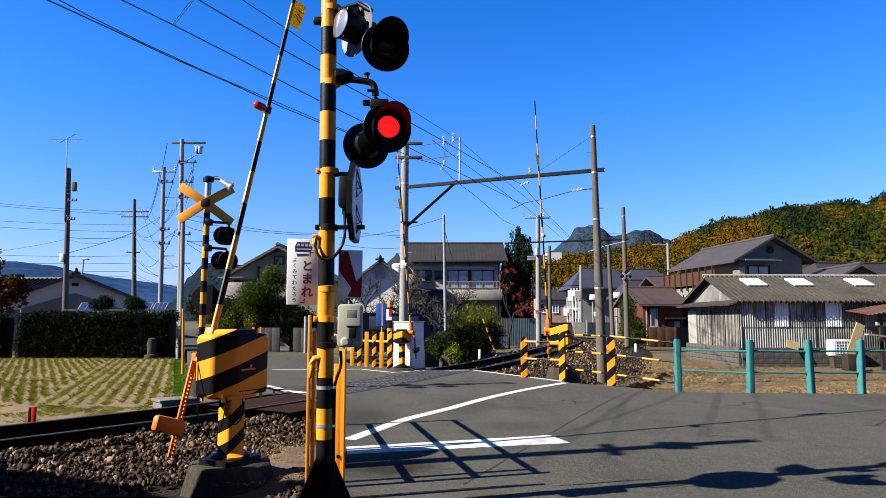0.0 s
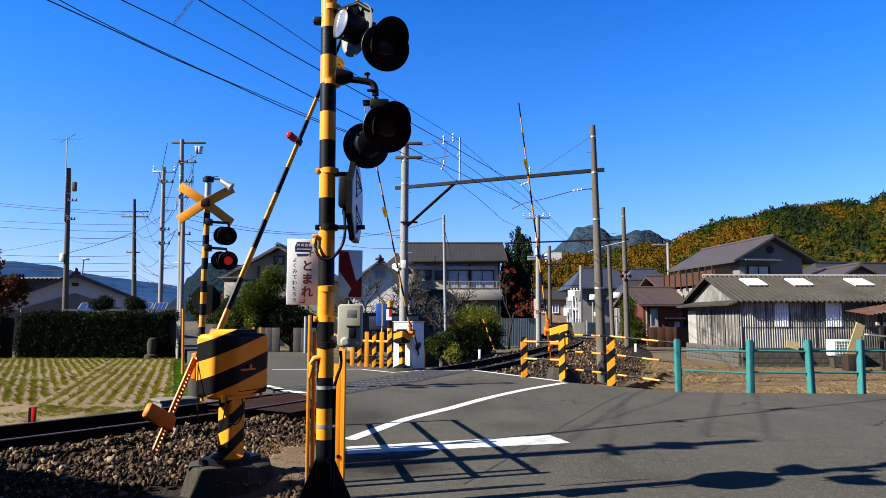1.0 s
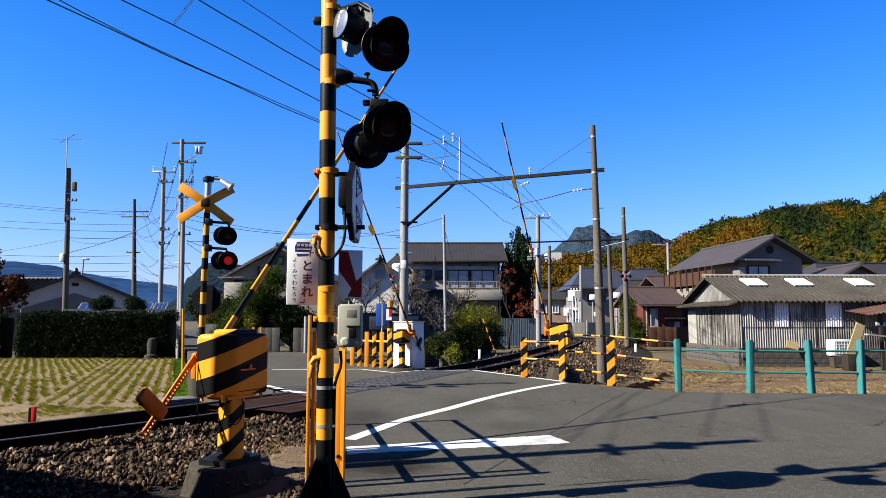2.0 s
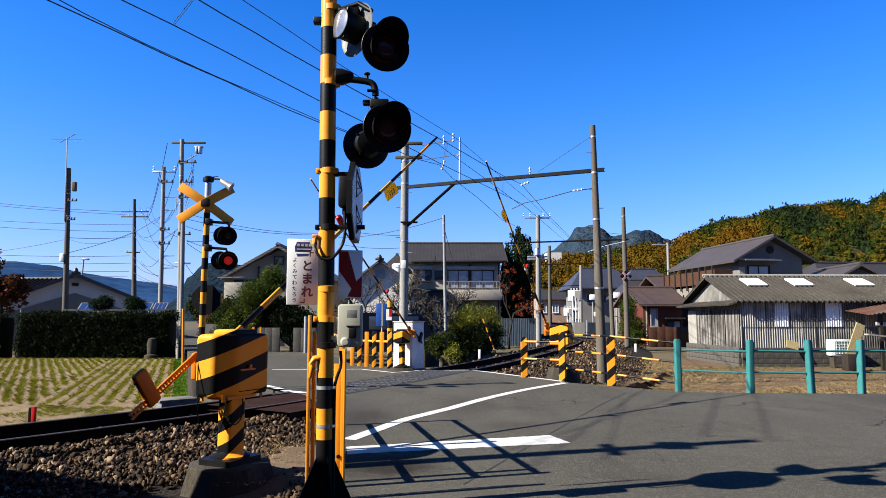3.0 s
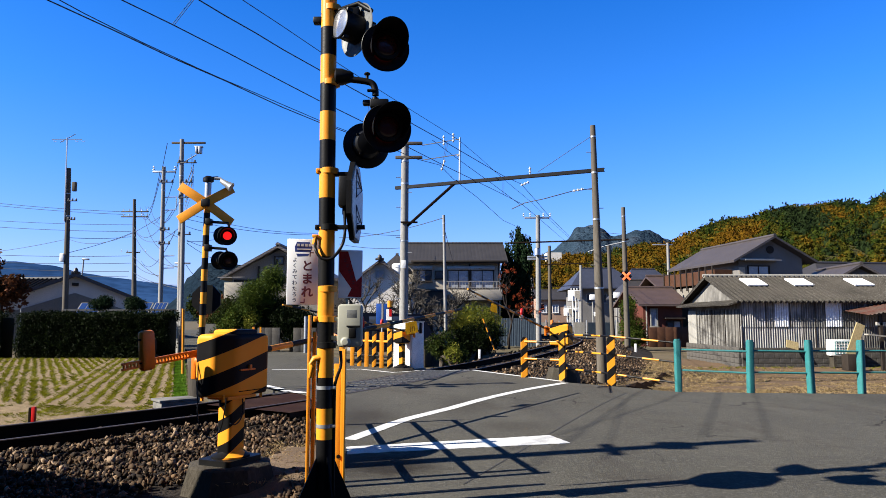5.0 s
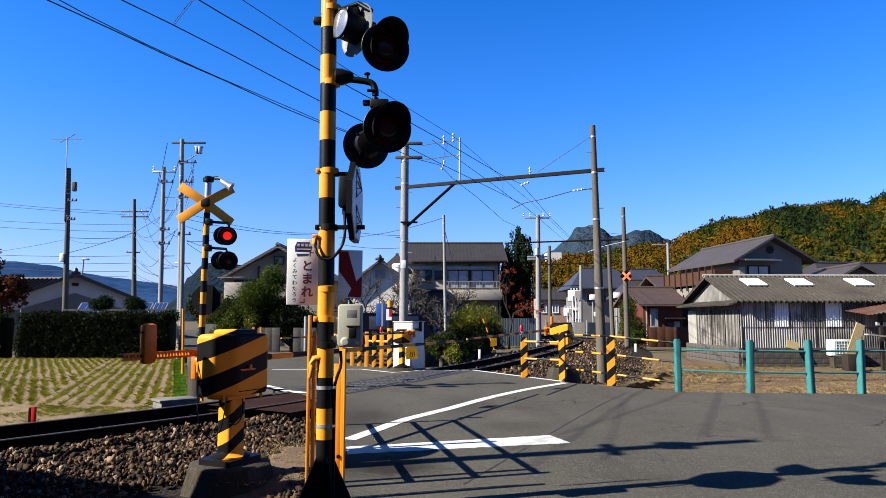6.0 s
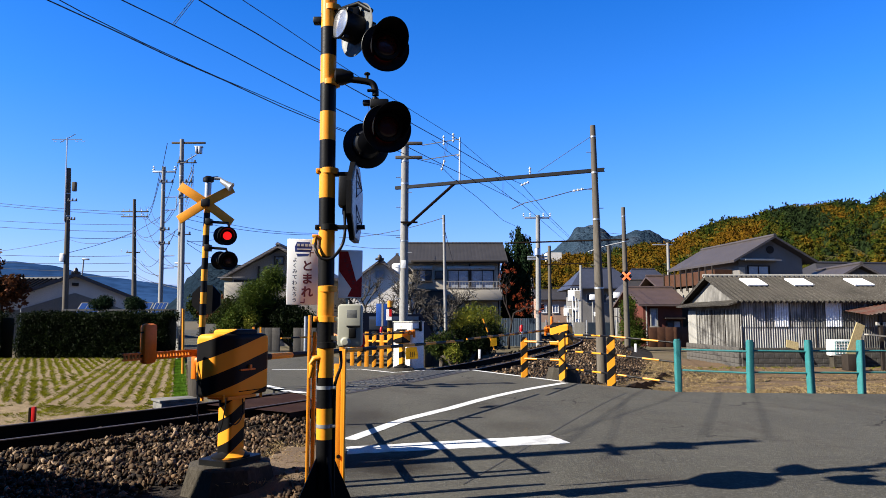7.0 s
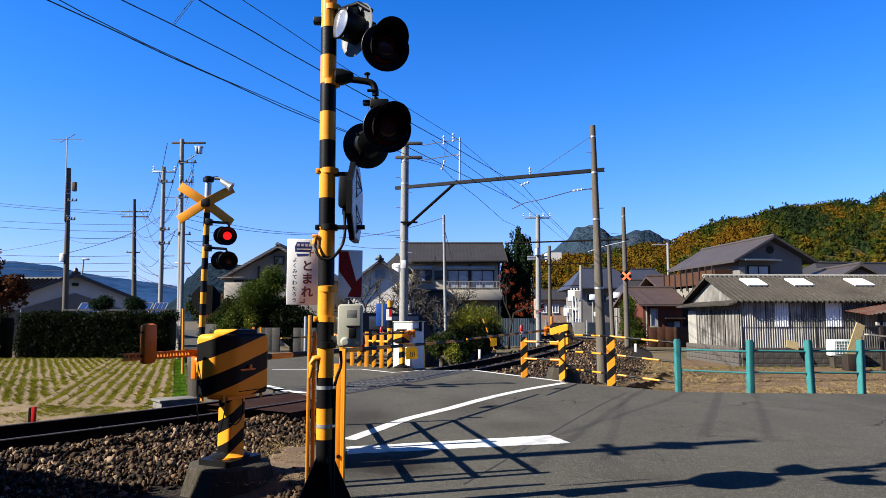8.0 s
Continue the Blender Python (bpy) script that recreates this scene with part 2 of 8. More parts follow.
def ballast():
    """Crushed stone whose chips run from near black through brown to tan and pale grey."""
    m, t, b = nodes_of("ballast_stone")
    g = t.nodes.new("ShaderNodeNewGeometry")
    cr = t.nodes.new("ShaderNodeValToRGB")
    cols = ((0.0, (0.007, 0.005, 0.004)), (0.3, (0.02, 0.014, 0.0095)), (0.5, (0.058, 0.033, 0.016)), (0.68, (0.038, 0.028, 0.02)), (0.85, (0.125, 0.078, 0.042)), (1.0, (0.24, 0.175, 0.12)))
    cr.color_ramp.elements[0].color, cr.color_ramp.elements[1].color = (*cols[0][1], 1), (*cols[-1][1], 1)
    for at, c in cols[1:-1]:
        cr.color_ramp.elements.new(at).color = (*c, 1)
    t.links.new(g.outputs["Random Per Island"], cr.inputs[0])
    grain, stain = noise_of(t, 90, 4, rough=0.7), noise_of(t, 14, 4)
    col = mix_rgb(t, math_of(t, "MULTIPLY", ramp(t, grain, 0.4, 0.7), 0.45), cr.outputs[0], (0.02, 0.014, 0.01))
    col = mix_rgb(t, math_of(t, "MULTIPLY", ramp(t, stain, 0.5, 0.7), 0.5), col, (0.05, 0.026, 0.012))
    t.links.new(col, b.inputs["Base Color"])
    b.inputs["Roughness"].default_value, b.inputs["Specular IOR Level"].default_value = 0.85, 0.12
    bump_to(t, b, grain, 0.004)
    return m


M["stone"] = ballast()


# ---- mesh helpers ----
def thing(name, label, category, at=(0, 0, 0), turn=0.0, group="", kind=""):
    ob = new(name)
    ob.matrix_basis = pose(*at, 0, 0, turn)
    ob.empty_display_size = 0.2
    return tagged(ob, label, category, group, kind)


def link(name, bm, mats, smooth):
    me = bpy.data.meshes.new(name)
    bm.to_mesh(me)
    bm.free()
    for m in mats if isinstance(mats, (list, tuple)) else [mats]:
        me.materials.append(m)
    if smooth:
        for p in me.polygons:
            p.use_smooth = True
        me.set_sharp_from_angle(angle=radians(38))
    return new(name, me)


def part(name, bm, mats, parent, label="", smooth=True):
    ob = link(name, bm, mats, smooth)
    ob.parent = parent
    return tagged(ob, label)


def solid(name, bm, mats, label="", category="", group="", kind="", smooth=True):
    return tagged(link(name, bm, mats, smooth), label, category, group, kind)


def box(bm, c, s, m=None, bevel=0.0, mat=0):
    r = bmesh.ops.create_cube(bm, size=1, matrix=(m or Matrix()) @ Matrix.Translation(c) @ Matrix.Diagonal((*s, 1)))
    faces = list({f for v in r["verts"] for f in v.link_faces})
    if bevel:
        e = list({e for v in r["verts"] for e in v.link_edges})
        out = bmesh.ops.bevel(bm, geom=e, offset=bevel, segments=2, affect="EDGES", profile=0.5)
        faces = out["faces"] + [f for f in faces if f.is_valid]
    for f in faces:
        if f.is_valid:
            f.material_index = mat
    return bm


def rod(bm, a, b, r, r2=None, seg=12, mat=0, caps=True):
    a, b = Vector(a), Vector(b)
    d = b - a
    m = Matrix.Translation((a + b) / 2) @ d.to_track_quat("Z", "Y").to_matrix().to_4x4()
    out = bmesh.ops.create_cone(bm, cap_ends=caps, segments=seg, radius1=r, radius2=r if r2 is None else r2, depth=d.length, matrix=m)
    for f in {f for v in out["verts"] for f in v.link_faces}:
        f.material_index = mat
    return bm


def tube(bm, pts, r, seg=6, mat=0):
    """A bent pipe or wire through pts."""
    rings, pts = [], [Vector(p) for p in pts]
    for i, p in enumerate(pts):
        d = (pts[min(i + 1, len(pts) - 1)] - pts[max(i - 1, 0)]).normalized()
        q = d.to_track_quat("Z", "Y")
        rings.append([bm.verts.new(p + q @ Vector((r * math.cos(k * math.tau / seg), r * math.sin(k * math.tau / seg), 0))) for k in range(seg)])
    for a, b in zip(rings, rings[1:]):
        for k in range(seg):
            bm.faces.new((a[k], a[(k + 1) % seg], b[(k + 1) % seg], b[k])).material_index = mat
    bm.faces.new(rings[0][::-1]).material_index = mat
    bm.faces.new(rings[-1]).material_index = mat
    return bm


def lathe(bm, profile, seg=24, m=None, mat=0, sweep=math.tau, caps=True):
    """Turns a profile of (radius, height) round z."""
    m, closed = m or Matrix(), abs(sweep - math.tau) < 1e-6
    n = seg if closed else seg + 1
    rings = [[bm.verts.new(m @ Vector((r * math.cos(k * sweep / seg), r * math.sin(k * sweep / seg), z))) for k in range(n)] for r, z in profile]
    for a, b in zip(rings, rings[1:]):
        for k in range(seg):
            bm.faces.new((a[k], a[(k + 1) % n], b[(k + 1) % n], b[k])).material_index = mat
    if closed and caps:
        bm.faces.new(rings[0][::-1]).material_index = mat
        bm.faces.new(rings[-1]).material_index = mat
    return bm


def slab(bm, outline, z0, z1, m=None, mat=0):
    """An upright prism over an outline of (x, y)."""
    m = m or Matrix()
    lo = [bm.verts.new(m @ Vector((x, y, z0))) for x, y in outline]
    hi = [bm.verts.new(m @ Vector((x, y, z1))) for x, y in outline]
    n = len(outline)
    fs = [bm.faces.new(lo[::-1]), bm.faces.new(hi)] + [bm.faces.new((lo[i], lo[(i + 1) % n], hi[(i + 1) % n], hi[i])) for i in range(n)]
    for f in fs:
        f.material_index = mat
    bmesh.ops.triangulate(bm, faces=fs[:2])
    bmesh.ops.recalc_face_normals(bm, faces=bm.faces)
    return bm


def B():
    return bmesh.new()


def bend(pts, n=6):
    """A smooth curve through points in space."""
    P, out = [Vector(p) for p in pts], []
    for i in range(len(P) - 1):
        a, b, c, d = P[max(i - 1, 0)], P[i], P[i + 1], P[min(i + 2, len(P) - 1)]
        for k in range(n):
            t = k / n
            out.append(0.5 * (2 * b + (c - a) * t + (2 * a - 5 * b + 4 * c - d) * t * t + (3 * b - a - 3 * c + d) * t ** 3))
    return out + [P[-1]]


def banded(bm, r, edges, seg=24, tilt=(0, 0), r_of=None):
    """An upright pipe with bands of materials 0 and 1 that change at the heights in edges."""
    rings = []
    for z in edges:
        rr = r if r_of is None else r_of(z)
        rings.append([bm.verts.new((rr * math.cos(k * math.tau / seg) + tilt[0] * z, rr * math.sin(k * math.tau / seg) + tilt[1] * z, z)) for k in range(seg)])
    for i, (a, b) in enumerate(zip(rings, rings[1:])):
        for k in range(seg):
            bm.faces.new((a[k], a[(k + 1) % seg], b[(k + 1) % seg], b[k])).material_index = i % 2
    bm.faces.new(rings[0][::-1])
    bm.faces.new(rings[-1]).material_index = len(edges) % 2
    return bm


def words(name, body, size, m, mat, parent, thick=0.0015):
    cu = bpy.data.curves.new(name, "FONT")
    cu.body, cu.size, cu.align_x, cu.align_y, cu.extrude, cu.resolution_u, cu.offset = body, size, "CENTER", "CENTER", thick, 3, size * (0.034 if size > 0.05 else 0.02)
    tmp = bpy.data.objects.new(name, cu)
    scene.collection.objects.link(tmp)
    bpy.context.view_layer.update()
    me = bpy.data.meshes.new_from_object(tmp.evaluated_get(bpy.context.evaluated_depsgraph_get()))
    bpy.data.objects.remove(tmp)
    me.materials.clear()
    me.materials.append(mat)
    me.transform(m)
    ob = new(name, me)
    ob.parent = parent
    return ob


def scatter(name, kinds, spots, mat, smooth=False):
    """One mesh of many small bodies: kinds are (verts, faces), spots are (kind, 4 x 4 matrix)."""
    vs, fs, base = [], [], 0
    for k, m in spots:
        v, f = kinds[k]
        a = np.asarray(m)
        vs.append(v @ a[:3, :3].T + a[:3, 3])
        fs.append(f + base)
        base += len(v)
    vs, fs = np.concatenate(vs), np.concatenate(fs)
    me = bpy.data.meshes.new(name)
    n, c = fs.shape
    me.vertices.add(len(vs))
    me.vertices.foreach_set("co", vs.astype(np.float32).ravel())
    me.loops.add(n * c)
    me.loops.foreach_set("vertex_index", fs.astype(np.int32).ravel())
    me.polygons.add(n)
    me.polygons.foreach_set("loop_start", np.arange(0, n * c, c, dtype=np.int32))
    if smooth:
        me.polygons.foreach_set("use_smooth", np.ones(n, dtype=bool))
    me.update(calc_edges=True)
    me.materials.append(mat)
    return new(name, me)


def ico_kind(level, jitter, seed, freq=1.0):
    """A lumpy body of triangles, as arrays."""
    bm = B()
    bmesh.ops.create_icosphere(bm, subdivisions=level, radius=1)
    rnd = random.Random(seed)
    off = Vector((rnd.uniform(-50, 50), rnd.uniform(-50, 50), rnd.uniform(-50, 50)))
    for v in bm.verts:
        v.co *= 1 + jitter * (noise.noise(v.co * freq + off) + 0.6 * noise.noise(v.co * freq * 2.7 + off)) + rnd.uniform(-1, 1) * jitter * 0.3
    bm.verts.index_update()
    v = np.array([v.co[:] for v in bm.verts])
    f = np.array([[q.index for q in g.verts] for g in bm.faces])
    bm.free()
    return v, f


def leaf_kind(n, size, seed, flat=0.6, spread=1.0):
    """A tuft of n small bent leaves within a unit ball."""
    rnd = np.random.RandomState(seed)
    vs, fs = [], []
    for i in range(n):
        p = rnd.normal(size=3)
        p *= spread * rnd.uniform(0.25, 1.0) ** 0.5 / np.linalg.norm(p)
        a = rnd.normal(size=3)
        a /= np.linalg.norm(a)
        b = np.cross(a, rnd.normal(size=3))
        b /= np.linalg.norm(b)
        s = size * rnd.uniform(0.6, 1.4)
        k = len(vs)
        vs += [p - a * s, p + b * s * flat, p + a * s, p - b * s * flat]
        fs += [[k, k + 1, k + 2, k + 3]]
    return np.array(vs), np.array(fs)


def turn_any(rnd, p, s):
    e = Euler((rnd.uniform(0, 6.3), rnd.uniform(0, 6.3), rnd.uniform(0, 6.3)))
    return Matrix.LocRotScale(p, e, s if isinstance(s, Vector) else Vector((s, s, s)))


# ---- ground, road, field ----
bm = B()
bmesh.ops.create_grid(bm, x_segments=60, y_segments=60, size=2400, matrix=pose(0, 1500, -0.5))
solid("ground", bm, M["soil"], "dry earth with patchy grass", "ground", kind="structure", smooth=False)

ROAD = [(-0.92, -12), (-0.92, 6.2), (-1.35, 8.8), (-2.05, 11.3), (-2.42, 12.2), (-3.46, 13.7), (-4.75, 14.4), (-6.6, 19.0), (-9.6, 26.5), (-17.6, 45), (-34, 84),
        (-30, 86), (-13.6, 45), (-7.1, 27.9), (-4.6, 27.2), (-2.6, 20.0), (-1.45, 18.4), (-0.63, 17.75), (0.74, 17.95), (2.6, 14.35), (3.5, 13.4), (4.2, 12.55), (7.6, 12.2), (16, 12.1), (60, 13), (60, -12)]
bm = slab(B(), ROAD, -0.55, 0.0)
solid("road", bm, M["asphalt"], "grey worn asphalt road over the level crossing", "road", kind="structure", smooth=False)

# dry lot that slopes down from the road to the shed
bm = B()
nx, ny = 50, 34
grid = []
for j in range(ny + 1):
    row = []
    for i in range(nx + 1):
        x = 3.2 + 40 * (i / nx) ** 1.4
        v = j / ny
        near = 12.2 + max(0, 4.2 - x) * 1.25 + max(0, x - 16) * 0.02
        y = near - 0.3 + v * (31 - near)
        z = -0.46 * min(1, max(0, (y - near) / 8)) ** 0.8 - 0.02 + 0.05 * noise.noise(Vector((x * 0.8, y * 0.8, 3)))* min(1, v * 6)
        row.append(bm.verts.new((x, y, z - (0.1 if v == 0 else 0))))
    grid.append(row)
for a, b in zip(grid, grid[1:]):
    for i in range(nx):
        bm.faces.new((a[i], a[i + 1], b[i + 1], b[i]))
solid("dry_lot", bm, M["lot"], "vacant lot covered in dry straw-coloured grass", "ground", kind="structure")

# paddy field with rows of stubble
FIELD = [(-7.2, 9.0), (-4.75, 12.0), (-5.6, 14.6), (-11.0, 28.4), (-45, 28.8), (-45, 9.0)]
bm = slab(B(), FIELD, -0.55, -0.30)
solid("paddy_field", bm, M["field"], "harvested paddy field of pale dry soil", "field", kind="structure", smooth=False)

# unseen plain walls, added behind and to the left to hold back light
bm = box(B(), (0, -14, 4.5), (130, 0.4, 10))
solid("sky_blocker_south", bm, surface("plain_wall", (0.10, 0.09, 0.08), (0.08, 0.07, 0.06), 0.9, 0.4, 8, 0.0), "unseen plain dull wall added behind to hold back sky light", "wall", kind="structure", smooth=False)

# added out of view only to cast shadow over the lower-left ballast
bm = B()
slab(bm, [(-14.0, 7.67), (-2.0, 2.42), (-2.2, 2.1), (-14.2, 7.3)], -0.5, 3.1)
solid("shadow_caster_west", bm, bpy.data.materials["plain_wall"], "unseen plain dull wall added to shade the near ballast", "wall", kind="structure", smooth=False)

# ---- railway ----
NEAR_RAIL = [(-12.4, -1.5), (-8.45, 3.05), (-4.75, 7.6), (-3.95, 8.65), (-3.2, 9.65), (-2.4, 10.95), (-1.67, 12.35), (-0.9, 13.95), (-0.3, 15.3), (0.66, 17.7), (1.97, 20.95), (3.34, 24.8), (5.5, 31.5), (7.7, 39.2), (9.2, 47), (9.2, 56), (7.0, 66), (2.0, 78)]


def glide(pts, step):
    """Points every step metres or so along a smooth curve through pts."""
    out, P = [], [Vector((*p, 0)) for p in pts]
    for i in range(len(P) - 1):
        a, b, c, d = P[max(i - 1, 0)], P[i], P[i + 1], P[min(i + 2, len(P) - 1)]
        n = max(2, int((c - b).length / step))
        for k in range(n):
            t = k / n
            out.append(0.5 * (2 * b + (c - a) * t + (2 * a - 5 * b + 4 * c - d) * t * t + (3 * b - a - 3 * c + d) * t ** 3))
    return out + [P[-1]]


_rail = glide(NEAR_RAIL, 0.6)
LINE = []
for i, p in enumerate(_rail):
    d = (_rail[min(i + 1, len(_rail) - 1)] - _rail[max(i - 1, 0)]).normalized()
    LINE.append((p, d, Vector((-d.y, d.x, 0))))


def along(offset, z):
    """The line at that offset to the far side of the near rail."""
    return [p + n * offset + Vector((0, 0, z)) for p, d, n in LINE]


def sweep(bm, profile, mat_of=None, keep=None):
    rings = []
    for p, d, n in LINE:
        if keep and not keep(p):
            continue
        rings.append([bm.verts.new(p + n * u + Vector((0, 0, z))) for u, z in profile])
    k = len(profile)
    for a, b in zip(rings, rings[1:]):
        for i in range(k):
            f = bm.faces.new((a[i], b[i], b[(i + 1) % k], a[(i + 1) % k]))
            f.material_index = mat_of(i) if mat_of else 0
    bmesh.ops.recalc_face_normals(bm, faces=bm.faces)
    return bm


track = thing("railway_track", "single rusty narrow-gauge railway track on stone ballast", "railway track")
RAIL = [(-0.061, -0.15), (0.061, -0.15), (0.061, -0.138), (0.012, -0.125), (0.010, -0.04), (0.032, -0.03), (0.032, 0.0), (0.022, 0.008), (-0.022, 0.008), (-0.032, 0.0), (-0.032, -0.03), (-0.010, -0.04), (-0.012, -0.125), (-0.061, -0.138)]
for off in (0, 1.1):
    part("rail", sweep(B(), [(u + off, z) for u, z in RAIL], lambda i: 1 if 6 <= i <= 8 else 0), [M["rail"], M["railtop"]], track)
proto = None
for i in range(0, len(LINE) - 40):
    p, d, n = LINE[i]
    if -0.5 < p.y < 46 and not (12.0 < p.y < 18.3):
        if proto is None:
            proto = box(B(), (0, 0, 0), (0.21, 2.1, 0.14), bevel=0.012)
            me = bpy.data.meshes.new("sleeper")
            proto.to_mesh(me)
            me.materials.append(M["sleeper"])
        s = new("sleeper", me)
        s.parent = track
        s.matrix_basis = Matrix.Translation(p + n * 0.55 + Vector((0, 0, -0.222))) @ pose(0, 0, 0, 0, 0, math.degrees(math.atan2(d.y, d.x)))

BED = [(-3.9, -0.52), (-2.6, -0.2), (-0.7, -0.19), (-0.35, -0.21), (0.55, -0.2), (1.45, -0.21), (1.75, -0.17), (2.1, -0.2), (2.7, -0.52)]
solid("ballast_bed", sweep(B(), BED + [(0, -0.6)]), M["bed"], "bed of brown crushed stone under the track", "ballast", kind="structure")

solid("ballast_shoulder", sweep(B(), [(-4.6, -0.55), (-4.35, -0.24), (-2.4, -0.196), (-2.4, -0.55)], keep=lambda p: p.y < 11.0), M["bed"], "shoulder of brown crushed stone beside the road", "ballast", kind="structure")


def chip_kind(seed, n=9):
    """An angular chip of crushed stone: the hull of a few scattered points."""
    rnd = random.Random(seed)
    bm = B()
    for _ in range(n):
        v = Vector((rnd.gauss(0, 1), rnd.gauss(0, 1), rnd.gauss(0, 1))).normalized() * rnd.uniform(0.85, 1.2)
        bm.verts.new(v)
    bmesh.ops.convex_hull(bm, input=bm.verts[:])
    bmesh.ops.delete(bm, geom=[v for v in bm.verts if not v.link_faces], context="VERTS")
    bmesh.ops.triangulate(bm, faces=bm.faces[:])
    bmesh.ops.recalc_face_normals(bm, faces=bm.faces)
    bm.verts.index_update()
    out = np.array([v.co[:] for v in bm.verts]), np.array([[q.index for q in f.verts] for f in bm.faces])
    bm.free()
    return out


STONES = [chip_kind(s) for s in range(14)]
rnd = random.Random(4)
spots = []


def bed_height(u, y=0.0):
    if u < -2.4 and y < 11.5:
        return -0.2
    for (a, za), (b, zb) in zip(BED, BED[1:]):
        if a <= u <= b:
            return za + (zb - za) * (u - a) / (b - a)
    return -0.5


def lay(count, y0, y1, u0, u1, size, heap=0.0):
    seg = [q for q in LINE if y0 < q[0].y < y1]
    for _ in range(count):
        p, d, n = rnd.choice(seg)
        u = rnd.uniform(u0, u1)
        q = p + n * u + d * rnd.uniform(-0.62, 0.62)
        if q.x > -0.98 and q.y < 11 or 12.2 < q.y + 0.35 * abs(u) and q.y < 18 and u > -2.2 and abs(q.x + 0.9 - (q.y - 13.7) * 0.46) < 3.2:
            continue
        if (Vector((q.x, q.y)) - Vector((-1.95, 5.95))).length < 0.6:
            continue
        s = size * rnd.choice((rnd.uniform(0.4, 0.9), rnd.uniform(0.6, 1.6)))
        z = bed_height(u, q.y) + rnd.uniform(-0.2, 0.9) * s + heap * (0.75 + noise.noise(Vector((q.x * 1.5, q.y * 1.5, 0)))) + (0.05 if -0.7 < u < -0.14 else 0)
        spots.append((rnd.randrange(14), turn_any(rnd, (q.x, q.y, z), Vector((s * rnd.uniform(0.8, 1.35), s * rnd.uniform(0.65, 1.1), s * rnd.uniform(0.45, 0.85))))))


lay(27000, 2.9, 11.5, -4.3, -0.14, 0.030, 0.05)
lay(3000, 2.0, 11.5, 0.1, 1.0, 0.035)
lay(2500, 2.0, 11.5, 1.2, 2.5, 0.04)
lay(5000, 17.5, 34.0, -2.9, -0.12, 0.042)
lay(2600, 16.5, 30.0, -3.9, -2.6, 0.034)
lay(1800, 17.5, 30.0, 0.1, 2.6, 0.04)
lay(2500, 30.0, 50.0, -2.6, 2.6, 0.06)
tagged(scatter("ballast_stones", STONES, spots, M["stone"]), "loose crushed ballast stones in browns and greys", "ballast", kind="stuff")

bm = B()
rows = []
for j in range(17):
    v = j / 16
    rows.append([])
    for i in range(13):
        u = i / 12
        x, y = -1.95 + 0.98 * u + 0.12 * noise.noise(Vector((v * 5, 2, 1))), 5.9 + 2.3 * v
        edge = min(u, 1 - u, v, 1 - v)
        rows[-1].append(bm.verts.new((x, y, -0.22 + 0.13 * min(1, edge * 5) + 0.03 * noise.noise(Vector((x * 6, y * 6, 0))))))
for a, b in zip(rows, rows[1:]):
    for i in range(12):
        bm.faces.new((a[i], a[i + 1], b[i + 1], b[i]))
solid("dirt_verge", bm, M["dirt"], "bare brown dirt with dry weeds beside the road", "ground", kind="structure")

# stone sets and flangeways between the rails on the crossing
sets = surface("crossing_setts", (0.045, 0.046, 0.05), (0.032, 0.033, 0.037), 0.7, 3, 50, 0.002)
crossing = thing("crossing_deck", "dark stone block deck between the rails of the crossing", "crossing deck", kind="structure")
me = bpy.data.meshes.new("block")
bmb = box(B(), (0, 0, 0), (0.285, 0.105, 0.06), bevel=0.008)
bmb.to_mesh(me)
me.materials.append(sets)
DECK = [(LINE[i][0].lerp(LINE[i + 1][0], f), LINE[i][1], LINE[i][2]) for i in range(len(LINE) - 1) if 12.3 < LINE[i][0].y < 17.6 for f in (0, 0.5)]
for p, d, n in DECK:
    for k in range(8):
        o = new("block", me)
        o.parent = crossing
        o.matrix_basis = Matrix.Translation(p + n * (0.13 + 0.12 * k) + Vector((0, 0, -0.022 + rnd.uniform(0, 0.003)))) @ pose(0, 0, 0, 0, 0, math.degrees(math.atan2(d.y, d.x)))
plate = surface("rusty_end_plate", (0.026, 0.0115, 0.007), (0.016, 0.0075, 0.0045), 0.8, 4, 40, 0.002, dirt=(0.05, 0.03, 0.018), dirt_amount=0.5, spec=0.05)
for lo, hi in ((0.13, 0.99), (-0.75, -0.06)):
    part("end_plate", sweep(B(), [(lo, -0.012), (hi, -0.012), (hi, -0.09), (lo, -0.09)], keep=lambda p: 10.0 < p.y < 12.45), plate, crossing, "rusty steel end plate")
# flat dark strips stand for the shade inside the open flangeways
gap = plain("flangeway_shadow", (0.012, 0.011, 0.01), 0.9)
for off in (0.068, 1.032, -0.05, 1.15):
    w = 0.034 if 0 < off < 1.1 else 0.016
    part("flangeway", sweep(B(), [(off - w, 0.004), (off + w, 0.004), (off + w, -0.02), (off - w, -0.02)], keep=lambda p: 11.6 < p.y < 18.0), gap, crossing)


# ---- road paint ----
def strip(name, pts, w, z=0.005, label="white painted road line", mat=None):
    bm = B()
    P = [Vector((p[0], p[1], z)) for p in pts]
    rows = []
    for i, p in enumerate(P):
        d = (P[min(i + 1, len(P) - 1)] - P[max(i - 1, 0)]).normalized()
        n = Vector((-d.y, d.x, 0)) * w / 2
        rows.append((bm.verts.new(p + n), bm.verts.new(p - n)))
    for a, b in zip(rows, rows[1:]):
        bm.faces.new((a[0], a[1], b[1], b[0]))
    bmesh.ops.recalc_face_normals(bm, faces=bm.faces)
    return solid(name, bm, mat or M["linepaint"], label, "road marking", kind="structure", smooth=False)


